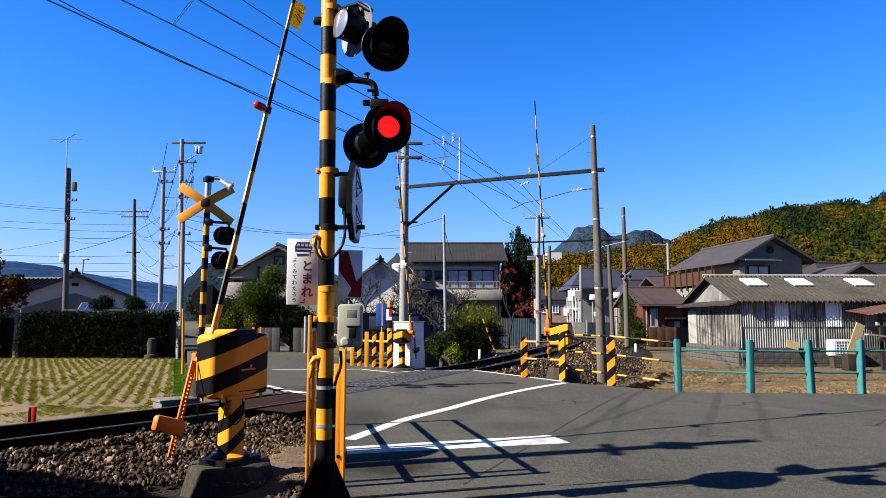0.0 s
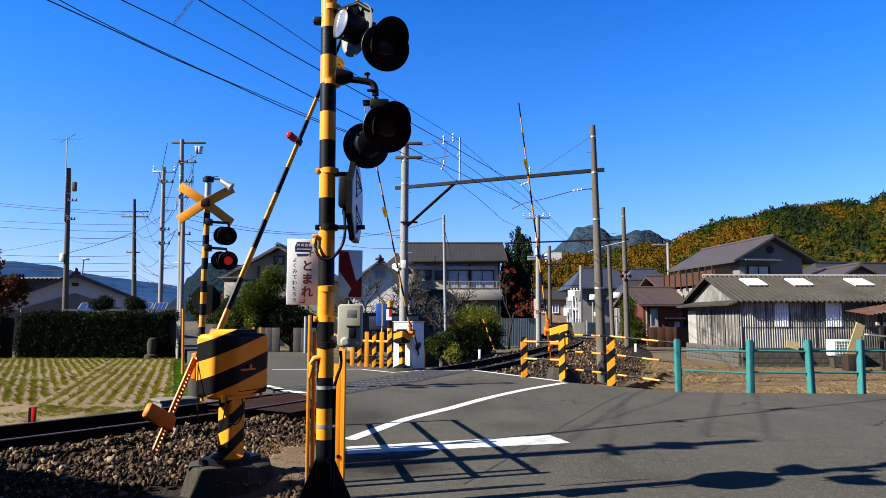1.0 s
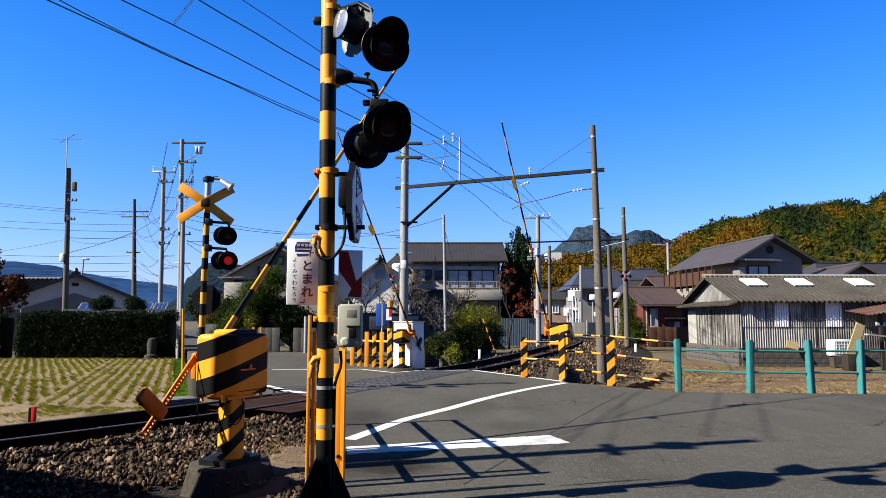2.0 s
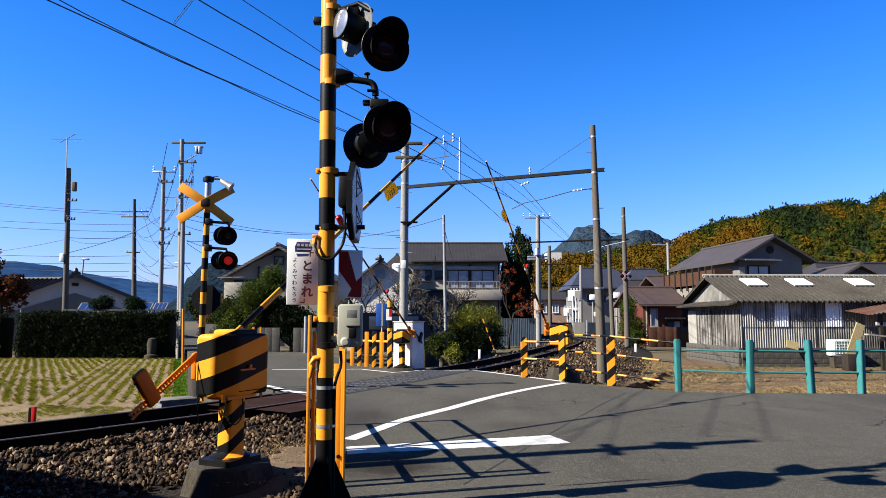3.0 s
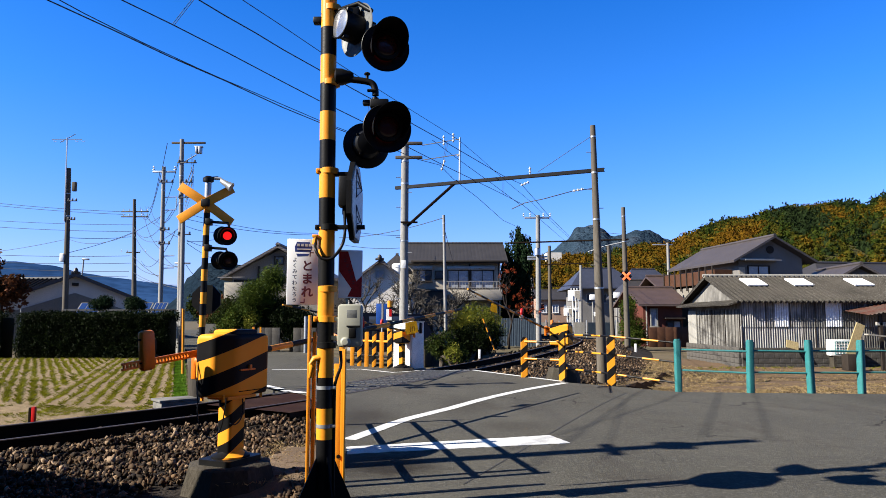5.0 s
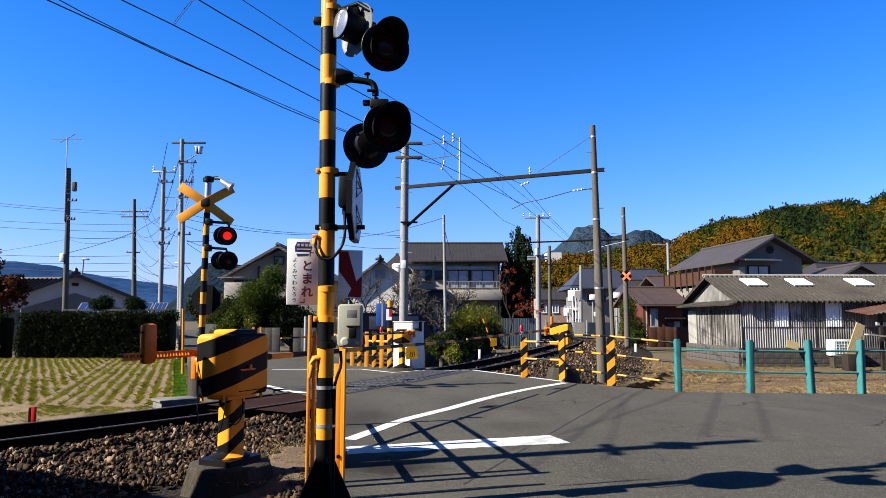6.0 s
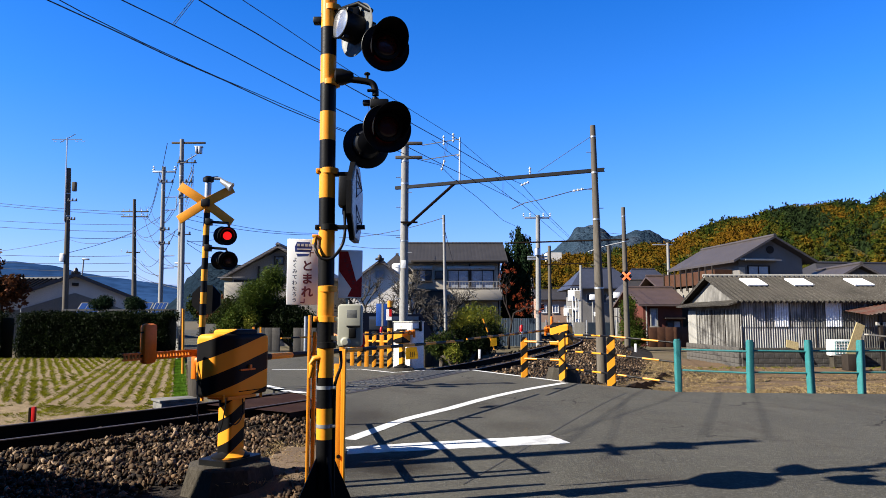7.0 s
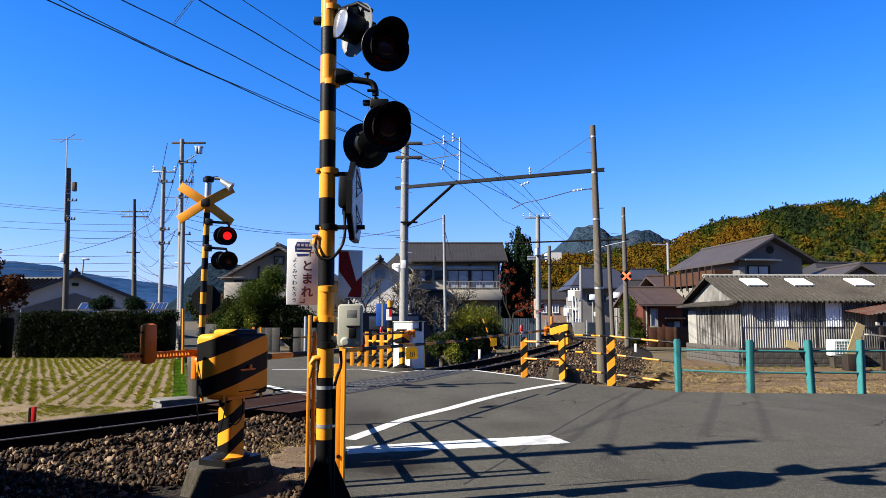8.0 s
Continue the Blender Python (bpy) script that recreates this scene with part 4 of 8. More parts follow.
def barrier(key, at, az, side, length, flag_at, red_at, axle=0.98, stand=0.28, material=None, size=(0.5, 0.27), ground=0.0, scale=1.0, z0=0.74, z1=1.16):
    """A barrier machine on a concrete block; its boom turns about the axle; x is the lowered boom's direction."""
    th = thing("barrier_machine", "yellow and black barrier machine with a boom on a concrete block", "crossing barrier", (at[0], at[1], 0), az, "crossing barriers")
    th.matrix_basis = pose(at[0], at[1], ground, 0, 0, az) @ Matrix.Scale(scale, 4)
    w, d = size
    yc = side * (0.105 + d / 2)
    st = M[material] if material else M["box_stripe"]
    bm = loft(B(), [(housing_outline(w * k, d * k2, side), z) for k, k2, z in ((0.9, 0.82, z0), (0.975, 0.95, z0 + 0.008), (1, 1, z0 + 0.03), (1, 1, z1 - 0.012), (0.985, 0.965, z1 + 0.012), (0.94, 0.88, z1 + 0.026), (0.86, 0.72, z1 + 0.032))], Matrix.Translation((0.03, yc, 0)))
    hull = even_shading(part("housing", bm, st, th, "drum-shaped housing with slanted stripes"))
    part("lid", loft(B(), [(rounded((w - 0.2) * k, (d - 0.06) * k, 0.05), z) for k, z in ((1, z1 + 0.028), (1, z1 + 0.048), (0.93, z1 + 0.06), (0.8, z1 + 0.064))], Matrix.Translation((0.05, yc, 0))), st, hull)
    part("seam", box(B(), (0.08, yc + (d / 2 + 0.001) * side, z0 + 0.035), (w - 0.24, 0.006, 0.006)), M["rail"], hull)
    bm = box(B(), (0.03, yc, z0 - 0.012), (0.3, 0.2, 0.024), bevel=0.004)
    for sx in (-0.2, 0.2):
        rod(bm, (0.03 + sx, yc - 0.1, z0 - 0.03), (0.03 + sx, yc - 0.1, z0 + 0.02), 0.012, seg=6)
        rod(bm, (0.03 + sx, yc + 0.1, z0 - 0.03), (0.03 + sx, yc + 0.1, z0 + 0.02), 0.012, seg=6)
    part("underplate", bm, M["yellow"], hull)
    part("latch", box(box(B(), (0.03, yc + (d / 2 + 0.005) * side, 0.93), (0.16, 0.015, 0.012), bevel=0.002), (0.05, yc + (d / 2 + 0.01) * side, 0.95), (0.03, 0.02, 0.03), bevel=0.004), M["orange"], hull)
    bm = slab(B(), rounded(0.17, 0.13, 0.03), stand + 0.03, z0 - 0.02, Matrix.Translation((0.03, yc, 0)))
    lathe(bm, [(0.14, 0), (0.14, 0.014), (0.09, 0.04), (0.075, 0.06)], 20, Matrix.Translation((0.03, yc, stand + 0.01)))
    part("pedestal", bm, M["stem_stripe"] if key == "near" else st, th)
    if key == "near":
        part("cable", tube(B(), bend([(0.05, yc + 0.08 * side, 0.72), (0.055, yc + 0.085 * side, 0.64), (0.03, yc + 0.09 * side, 0.57), (-0.02, yc + 0.085 * side, 0.535), (-0.06, yc + 0.07 * side, 0.545)]), 0.005, 6), M["blackmetal"], th)
    bm = B()
    slab(bm, rounded(0.36, 0.3, 0.03), stand - 0.03, stand + 0.012, Matrix.Translation((0.03, yc, 0)))
    part("base_plate", bm, M["blackmetal"], th)
    bm = B()
    lathe(bm, [(0.40, -0.55), (0.38, 0.0), (0.31, stand - 0.04), (0.29, stand - 0.028)], 8, Matrix.Translation((0.03, yc, 0)) @ pose(0, 0, 0, 0, 0, 20))
    part("block", bm, M["darkconcrete"], th, "weathered concrete foundation block")
    bm = lathe(B(), [(0.05, -0.07), (0.062, -0.06), (0.062, 0.06), (0.05, 0.07)], 16, pose(0, 0, axle, 90, 0, 0))
    rod(bm, (0, 0, axle), (0, yc, axle), 0.04, seg=14)
    box(bm, (-0.02, side * -0.075, axle - 0.03), (0.07, 0.05, 0.2), bevel=0.012)
    part("axle", bm, M["orange"], th)
    # boom
    arm = M["blackmetal"] if key == "left" else M["orange"]
    bm = B()
    seg, n = 10, int(length / 0.3)
    rings = []
    for i in range(n + 1):
        x = 0.16 + (length - 0.16) * i / n
        r = 0.024 + (0.013 - 0.024) * i / n
        rings.append([bm.verts.new((x, r * math.cos(k * math.tau / seg), r * 1.15 * math.sin(k * math.tau / seg))) for k in range(seg)])
    for i, (a, b) in enumerate(zip(rings, rings[1:])):
        for k in range(seg):
            bm.faces.new((a[k], b[k], b[(k + 1) % seg], a[(k + 1) % seg])).material_index = i % 2
    bm.faces.new(rings[0])
    bm.faces.new(rings[-1][::-1])
    bmesh.ops.recalc_face_normals(bm, faces=bm.faces)
    boom = part("boom", bm, [M["yellow"], M["black"]], th, "long boom banded in yellow and black")
    part("holder", box(box(B(), (0.09, 0, 0), (0.3, 0.07, 0.075), bevel=0.012), (0.2, 0, 0.035), (0.12, 0.085, 0.03), bevel=0.006), M["orange"], boom)
    bm = B()
    for dz in (-0.019, 0.019):
        box(bm, (-0.36, side * -0.05, 0.07 + dz), (0.70, 0.014, 0.014))
    box(bm, (-0.06, side * -0.05, 0.07), (0.10, 0.014, 0.026))
    for k in range(21):
        box(bm, (-0.122 - 0.0285 * k, side * -0.05, 0.07), (0.0125, 0.0136, 0.026))
    part("weight_bar", bm, arm, boom, "painted bar pierced by a row of holes", smooth=False)
    bm = box(B(), (-0.50, side * -0.05, 0.155), (0.115, 0.062, 0.28), bevel=0.026)
    for z in (0.235, 0.075):
        box(bm, (-0.50, side * -0.0825, z), (0.055, 0.006, 0.012), mat=1)
        box(bm, (-0.559, side * -0.05, z), (0.006, 0.03, 0.012), mat=1)
    part("counterweight", bm, [arm, M["rail"]], boom)
    bm = B()
    rod(bm, (red_at, 0, 0.02), (red_at - 0.02, 0, 0.07), 0.02, seg=12)
    lathe(bm, [(0.03, 0), (0.034, 0.01), (0.034, 0.085), (0.028, 0.105), (0.012, 0.115), (0.001, 0.117)], 16, pose(red_at - 0.012, 0, 0.045, 0, -14, 0))
    part("beacon", bm, M["red"], boom, "small red beacon")
    part("beacon_seat", box(B(), (red_at, 0, -0.005), (0.07, 0.05, 0.05), bevel=0.008), M["blackmetal" if key == "near" else "white"], boom)
    bm = B()
    k = 7
    rows = []
    for i in range(k + 1):
        x = flag_at - 0.12 + 0.27 * i / k
        rows.append([bm.verts.new((x + 0.03 * j, 0.004 + 0.014 * math.sin(3.5 * i / k + 2 * j), -0.028 - 0.14 * j)) for j in (0, 0.5, 1)])
    for a, b in zip(rows, rows[1:]):
        for j in (0, 1):
            bm.faces.new((a[j], b[j], b[j + 1], a[j + 1]))
    bmesh.ops.solidify(bm, geom=bm.faces[:], thickness=0.003)
    flag = part("flag", bm, M["flag"], boom, "hanging yellow warning flag")
    bm = B()
    for i in range(3):
        box(bm, (flag_at - 0.02 + 0.05 * i, -0.006, -0.11), (0.009, 0.004, 0.06), bevel=0.0)
    part("illegible_line", bm, M["black"], flag)
    boom.matrix_basis = pose(0, 0, axle)
    BOOMS[key] = (boom, axle)
    return th


M["flag"] = surface("yellow_cloth", (0.55, 0.38, 0.02), (0.48, 0.31, 0.018), 0.8, 6, 60, 0.001)
M["far_stripe"] = stripes("far_box_stripes", YEL, BLK, 0.30, (0.3, 0.3), shift=0.3)
barrier("near", (-2.196, 6.46), 64.5, -1, 4.83, 3.29, 2.23, 0.976, ground=-0.286, scale=1.22)
barrier("right", (2.513, 16.523), -113.1, 1, 5.02, 3.72, 2.11, 1.06, material="far_stripe", size=(0.62, 0.42), ground=-0.0975, scale=1.075)
barrier("left", (-0.81, 17.68), -111, -1, 5.75, 3.25, 1.75, 0.963, stand=0.1, material="far_stripe", z0=0.70, z1=0.98)


loop = thing("hanging_cable", "thin black cable looping below the barrier machine", "cable")
part("cable", tube(B(), bend([(-2.16, 6.15, 0.93), (-2.13, 6.08, 0.64), (-2.09, 6.00, 0.44), (-2.02, 5.95, 0.34), (-1.94, 5.90, 0.31), (-1.85, 5.85, 0.39), (-1.81, 5.82, 0.55), (-1.80, 5.82, 0.65)]), 0.0055, 6), M["blackmetal"], loop)


# ---- more materials ----
def roof_tiles(name, a, b, pitch=0.27, rough=0.55, axis=1):
    """Rows of tiles: a rounded ridge up the slope and a step at each course."""
    m, t, p = nodes_of(name)
    c = t.nodes.new("ShaderNodeTexCoord")
    s = t.nodes.new("ShaderNodeSeparateXYZ")
    t.links.new(c.outputs["Object"], s.inputs[0])
    u = math_of(t, "FRACT", math_of(t, "MULTIPLY", s.outputs[1 - axis], 1 / pitch))
    v = math_of(t, "FRACT", math_of(t, "MULTIPLY", s.outputs[2], 2.6 / pitch))
    hgt = math_of(t, "ADD", math_of(t, "SINE", math_of(t, "MULTIPLY", u, 3.14)), math_of(t, "MULTIPLY", v, 0.7))
    n = noise_of(t, 1.3, 5)
    g = noise_of(t, 14, 3)
    col = mix_rgb(t, ramp(t, n, 0.35, 0.65), a, b)
    col = mix_rgb(t, math_of(t, "MULTIPLY", ramp(t, g, 0.4, 0.7), 0.5), col, tuple(x * 0.6 for x in a))
    t.links.new(col, p.inputs["Base Color"])
    p.inputs["Roughness"].default_value = rough
    bump_to(t, p, hgt, 0.005)
    return m


def streaked(name, pale, dark, darkest, pitch=0.09):
    """Old corrugated sheet: darker bands at the wave pitch, runs down the face and dark blotches."""
    m, t, b = nodes_of(name)
    c = t.nodes.new("ShaderNodeTexCoord")
    s = t.nodes.new("ShaderNodeSeparateXYZ")
    t.links.new(c.outputs["Object"], s.inputs[0])
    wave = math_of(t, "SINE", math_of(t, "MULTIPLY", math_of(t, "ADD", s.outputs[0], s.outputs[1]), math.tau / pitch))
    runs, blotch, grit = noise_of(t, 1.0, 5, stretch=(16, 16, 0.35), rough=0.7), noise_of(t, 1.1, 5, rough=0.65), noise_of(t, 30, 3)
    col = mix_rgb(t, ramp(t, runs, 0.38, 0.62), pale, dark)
    col = mix_rgb(t, math_of(t, "MULTIPLY", ramp(t, wave, -0.2, 0.7), 0.72), col, darkest)
    col = mix_rgb(t, math_of(t, "MULTIPLY", ramp(t, blotch, 0.46, 0.64), 0.68), col, darkest)
    col = mix_rgb(t, math_of(t, "MULTIPLY", ramp(t, grit, 0.5, 0.75), 0.4), col, dark)
    t.links.new(col, b.inputs["Base Color"])
    b.inputs["Roughness"].default_value, b.inputs["Specular IOR Level"].default_value = 0.9, 0.1
    bump_to(t, b, grit, 0.002)
    return m


def lichened(name):
    """Cement roof sheet, speckled with pale lichen and dark moss."""
    m, t, b = nodes_of(name)
    broad, spot, moss = noise_of(t, 0.7, 4), noise_of(t, 24, 5, rough=0.75), noise_of(t, 11, 5, rough=0.7)
    col = mix_rgb(t, ramp(t, broad, 0.35, 0.65), (0.038, 0.034, 0.029), (0.025, 0.0225, 0.0195))
    col = mix_rgb(t, math_of(t, "MULTIPLY", ramp(t, spot, 0.55, 0.64), 0.9), col, (0.13, 0.122, 0.108))
    col = mix_rgb(t, math_of(t, "MULTIPLY", ramp(t, moss, 0.54, 0.68), 0.8), col, (0.014, 0.013, 0.010))
    t.links.new(col, b.inputs["Base Color"])
    b.inputs["Roughness"].default_value, b.inputs["Specular IOR Level"].default_value = 0.95, 0.08
    bump_to(t, b, math_of(t, "ADD", spot, moss), 0.012)
    return m


M.update(
    tile=roof_tiles("grey_roof_tiles", (0.01855, 0.01642, 0.01572), (0.02569, 0.02287, 0.02212)),
    tile_x=roof_tiles("grey_roof_tiles_across", (0.03255, 0.02621, 0.02379), (0.04557, 0.03686, 0.03404), axis=0),
    tile_blue=roof_tiles("blue_roof_tiles", (0.01785, 0.02142, 0.0357), (0.02499, 0.02856, 0.04641), axis=0),
    tile_brown=roof_tiles("brown_metal_roof", (0.04284, 0.02674, 0.02142), (0.05712, 0.0357, 0.02856), axis=0),
    tile_pale=roof_tiles("pale_roof_tiles", (0.0285, 0.0285, 0.0285), (0.0389, 0.0389, 0.0374), pitch=0.6),
    plaster=surface("cream_plaster", (0.33, 0.295, 0.24), (0.285, 0.255, 0.205), 0.85, 0.8, 20, 0.003, dirt=(0.166, 0.146, 0.121), dirt_amount=0.4),
    whitewall=surface("white_plaster", (0.52, 0.49, 0.44), (0.46, 0.43, 0.385), 0.85, 0.8, 20, 0.003, dirt=(0.2, 0.19, 0.175), dirt_amount=0.3),
    greywall=surface("grey_mortar", (0.1428, 0.1346, 0.1263), (0.1142, 0.1077, 0.1023), 0.9, 0.7, 18, 0.003, dirt=(0.07854, 0.07405, 0.0662)),
    beige=surface("beige_siding", (0.173, 0.158, 0.138), (0.143, 0.133, 0.112), 0.85, 0.8, 20, 0.002),
    brick=surface("red_brown_siding", (0.0896, 0.02674, 0.01785), (0.0714, 0.02142, 0.01428), 0.8, 2, 24, 0.004),
    timber=surface("dark_timber", (0.0255, 0.0194, 0.0153), (0.0179, 0.0138, 0.0112), 0.7, 4, 30, 0.002),
    brownwood=surface("brown_timber", (0.06, 0.027, 0.0135), (0.045, 0.0195, 0.0105), 0.6, 4, 30, 0.002),
    glass=plain("window_glass", (0.03, 0.035, 0.045), 0.08),
    curtain=surface("curtained_glass", (0.245, 0.266, 0.308), (0.175, 0.196, 0.238), 0.15, 2, 10, 0.0, spec=0.6),
    alu=surface("aluminium_frame", (0.28, 0.264, 0.24), (0.24, 0.224, 0.208), 0.4, 6, 40, 0.0, metal=0.5),
    asbestos=lichened("weathered_cement_sheet"),
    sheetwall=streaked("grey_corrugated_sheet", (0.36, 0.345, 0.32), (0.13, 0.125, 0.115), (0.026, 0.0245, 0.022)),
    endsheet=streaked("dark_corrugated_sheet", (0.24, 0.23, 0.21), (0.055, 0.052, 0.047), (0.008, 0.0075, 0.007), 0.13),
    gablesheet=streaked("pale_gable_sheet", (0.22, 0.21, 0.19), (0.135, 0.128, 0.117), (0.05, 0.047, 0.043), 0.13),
    palesheet=surface("pale_board", (0.255, 0.2448, 0.2193), (0.204, 0.1938, 0.1734), 0.9, 1.5, 16, 0.002, dirt=(0.1326, 0.1224, 0.102), dirt_amount=0.6, stretch=(2, 2, 0.4)),
    skylight=surface("white_translucent_sheet", (0.65, 0.65, 0.658), (0.597, 0.597, 0.612), 0.5, 3, 20, 0.001),
    rust=surface("rusty_tin", (0.061, 0.0191, 0.01145), (0.051, 0.03825, 0.0306), 0.8, 1.8, 20, 0.003, dirt=(0.089, 0.0865, 0.0765), dirt_amount=0.6),
    board=surface("yellowed_board", (0.3, 0.24, 0.12), (0.27, 0.21, 0.108), 0.8, 2, 20, 0.001),
    hill=surface("wooded_slope", (0.03, 0.036, 0.0108), (0.054, 0.039, 0.009), 0.95, 0.05, 0.6, 0.0),
    # the blue haze of distance is mixed into the next three colours
    peak=surface("hazy_forested_peak", (0.015, 0.027, 0.0418), (0.024, 0.039, 0.057), 0.95, 0.03, 0.16, 6.0, dirt=(0.0525, 0.054, 0.0646), dirt_amount=0.4, spec=0.0),
    far_hill=surface("hazy_wooded_hill", (0.0072, 0.0136, 0.0216), (0.0104, 0.0176, 0.0256), 0.95, 0.03, 0.16, 5.0, spec=0.0),
    mountain=surface("haze_blue_mountain", (0.012, 0.035, 0.092), (0.017, 0.044, 0.112), 1.0, 0.003, 0.02, 0.0, spec=0.0),
    bark=surface("grey_bark", (0.0714, 0.0587, 0.0459), (0.0459, 0.0382, 0.0306), 0.9, 6, 40, 0.006, stretch=(1, 1, 0.3)),
    palebark=surface("pale_bark", (0.05415, 0.04794, 0.04166), (0.03752, 0.03332, 0.02918), 0.9, 6, 40, 0.004, stretch=(1, 1, 0.3)),
    solar=plain("solar_cell", (0.012, 0.03, 0.1), 0.15),
    carwhite=plain("white_car_paint", (0.42, 0.42, 0.42), 0.3),
    tyre=plain("tyre_rubber", (0.012, 0.012, 0.012), 0.9),
    bluesheet=surface("blue_tin_fence", (0.023, 0.0346, 0.0488), (0.0144, 0.0245, 0.0404), 0.6, 3, 30, 0.002),
    blockwall=surface("grey_block_wall", (0.0714, 0.06608, 0.05894), (0.04641, 0.04284, 0.03752), 0.95, 3, 30, 0.006, dirt=(0.02142, 0.01967, 0.01785), dirt_amount=0.8),
    porcelain=plain("white_porcelain", (0.42, 0.42, 0.41), 0.3),
    pink=surface("salmon_wall", (0.264, 0.173, 0.125), (0.23, 0.149, 0.106), 0.85, 0.8, 18, 0.002),
)
LEAF = dict(
    hedge=foliage("hedge_leaves", [(0.0045, 0.0085, 0.0025), (0.0075, 0.0135, 0.0035), (0.014, 0.021, 0.005)]),
    shrub=foliage("shrub_leaves", [(0.01442, 0.02478, 0.00497), (0.02478, 0.03927, 0.00742), (0.0455, 0.05383, 0.01036)]),
    bright=foliage("bright_leaves", [(0.02832, 0.052, 0.007104), (0.052, 0.07552, 0.00944), (0.08, 0.0896, 0.01416)]),
    lime=foliage("yellow_green_leaves", [(0.093, 0.121, 0.0143), (0.143, 0.143, 0.0179), (0.172, 0.157, 0.0214)]),
    conifer=foliage("conifer_needles", [(0.007225, 0.01734, 0.006502), (0.01156, 0.02456, 0.00867), (0.01734, 0.03324, 0.01156)], through_light=0.1),
    red=foliage("red_autumn_leaves", [(0.291, 0.0416, 0.0167), (0.374, 0.0917, 0.025), (0.25, 0.05, 0.025)]),
    bamboo=foliage("bamboo_leaves", [(0.1033, 0.1377, 0.01836), (0.1951, 0.2066, 0.02295), (0.3443, 0.2639, 0.03213)]),
    maple=foliage("brown_autumn_leaves", [(0.098, 0.035, 0.014), (0.14, 0.049, 0.021), (0.07, 0.035, 0.0175)]),
    grass=foliage("green_grass", [(0.10, 0.11, 0.004), (0.15, 0.15, 0.006), (0.21, 0.185, 0.014)]),
    verge=foliage("verge_grass_blades", [(0.05, 0.12, 0.006), (0.07, 0.155, 0.008), (0.11, 0.175, 0.012)]),
    litter=foliage("pale_straw_litter", [(0.36, 0.285, 0.165), (0.30, 0.225, 0.125), (0.42, 0.345, 0.22)]),
    straw=foliage("dry_grass", [(0.2734, 0.1981, 0.09556), (0.2254, 0.157, 0.07533), (0.3145, 0.2392, 0.1227)]),
    wood_orange=foliage("orange_crowns", [(0.072, 0.034, 0.00255), (0.1, 0.05, 0.0034), (0.12, 0.066, 0.00425)], 0.9, 0.1),
    wood_gold=foliage("golden_crowns", [(0.0697, 0.04264, 0.00328), (0.0984, 0.0574, 0.0041), (0.0779, 0.0533, 0.00492)], 0.9, 0.1),
    wood_olive=foliage("olive_crowns", [(0.0288, 0.032, 0.0032), (0.0416, 0.04, 0.004), (0.06, 0.044, 0.0048)], 0.9, 0.1),
    wood_green=foliage("green_crowns", [(0.0135, 0.024, 0.003), (0.021, 0.03225, 0.00375), (0.0315, 0.039, 0.0045)], 0.9, 0.1),
    wood_dark=foliage("dark_green_crowns", [(0.00833, 0.01547, 0.00476), (0.0119, 0.02023, 0.00595), (0.01666, 0.02499, 0.00714)], 0.9, 0.1),
    wood_red=foliage("red_crowns", [(0.04752, 0.01584, 0.00594), (0.06325, 0.0198, 0.00792)], 0.9, 0.1),
)


# ---- overhead line ----
def wire(name, a, b, sag=0.3, r=0.012, n=14, label="thin black overhead utility wire"):
    a, b = Vector(a), Vector(b)
    pts = [a.lerp(b, k / n) - Vector((0, 0, sag * 4 * (k / n) * (1 - k / n))) for k in range(n + 1)]
    return solid(name, tube(B(), pts, r, 5), M["wire"], label, "wire")


def path_wire(name, pts, r=0.011):
    return solid(name, tube(B(), pts, r, 5), M["wire"], "black railway overhead line wire", "wire")


def insulator(parent, a, b, r=0.038, n=3):
    a, b = Vector(a), Vector(b)
    d = b - a
    m = Matrix.Translation(a) @ d.to_track_quat("Z", "Y").to_matrix().to_4x4()
    L = d.length
    prof = [(0.012, 0)]
    for k in range(n):
        z = L * (k + 0.5) / n
        prof += [(0.016, z - L * 0.3 / n), (r, z - L * 0.08 / n), (r * 0.9, z + L * 0.1 / n), (0.016, z + L * 0.25 / n)]
    prof.append((0.012, L))
    return part("insulator", lathe(B(), prof, 12, m), M["porcelain"], parent, "white porcelain insulator")


def pole(name, base, top, r0, r1, mat, label, rings=()):
    th = thing(name, label, "pole", base)
    t = Vector(top) - Vector(base)
    part("shaft", rod(B(), (0, 0, 0), t, r0, r1, 18), M[mat], th)
    for z in rings:
        k = z / t.z
        part("band", rod(B(), t * k - Vector((0, 0, 0.022)), t * k + Vector((0, 0, 0.022)), (r0 + (r1 - r0) * k) + 0.008, seg=16), M["zinc"], th)
    return th


def local(th, *pts):
    o = th.matrix_basis.translation
    return [Vector(p) - o for p in pts]


cl = pole("catenary_pole", (-1.16, 20.3, -0.5), (-1.138, 20.3, 6.56), 0.135, 0.11, "pole", "pale concrete railway line pole", (4.1, 5.82, 6.5))
for z in (6.54, 6.11):
    a, b = local(cl, (-1.42, 20.3, z), (-0.62, 20.18, z))
    part("cross_arm", box(B(), (a + b) / 2, ((b - a).length, 0.1, 0.09), bevel=0.01), M["woodpole"], cl)
for k in range(11):
    z = 1.5 + 0.45 * k
    s = 1 if k % 2 else -1
    part("step_bolt", rod(B(), (0.1 * s, -0.08, z), (0.24 * s, -0.1, z), 0.012, seg=6), M["zinc"], cl)
part("notice_plate", box(B(), (0.0, -0.16, 3.4), (0.14, 0.01, 0.24), bevel=0.002), M["white"], cl)
cr = pole("catenary_pole", (4.10, 17.95, -0.5), (3.99, 17.95, 6.43), 0.138, 0.07, "woodpole", "weathered grey-brown railway line pole", (2.6, 4.4, 5.65, 6.62))
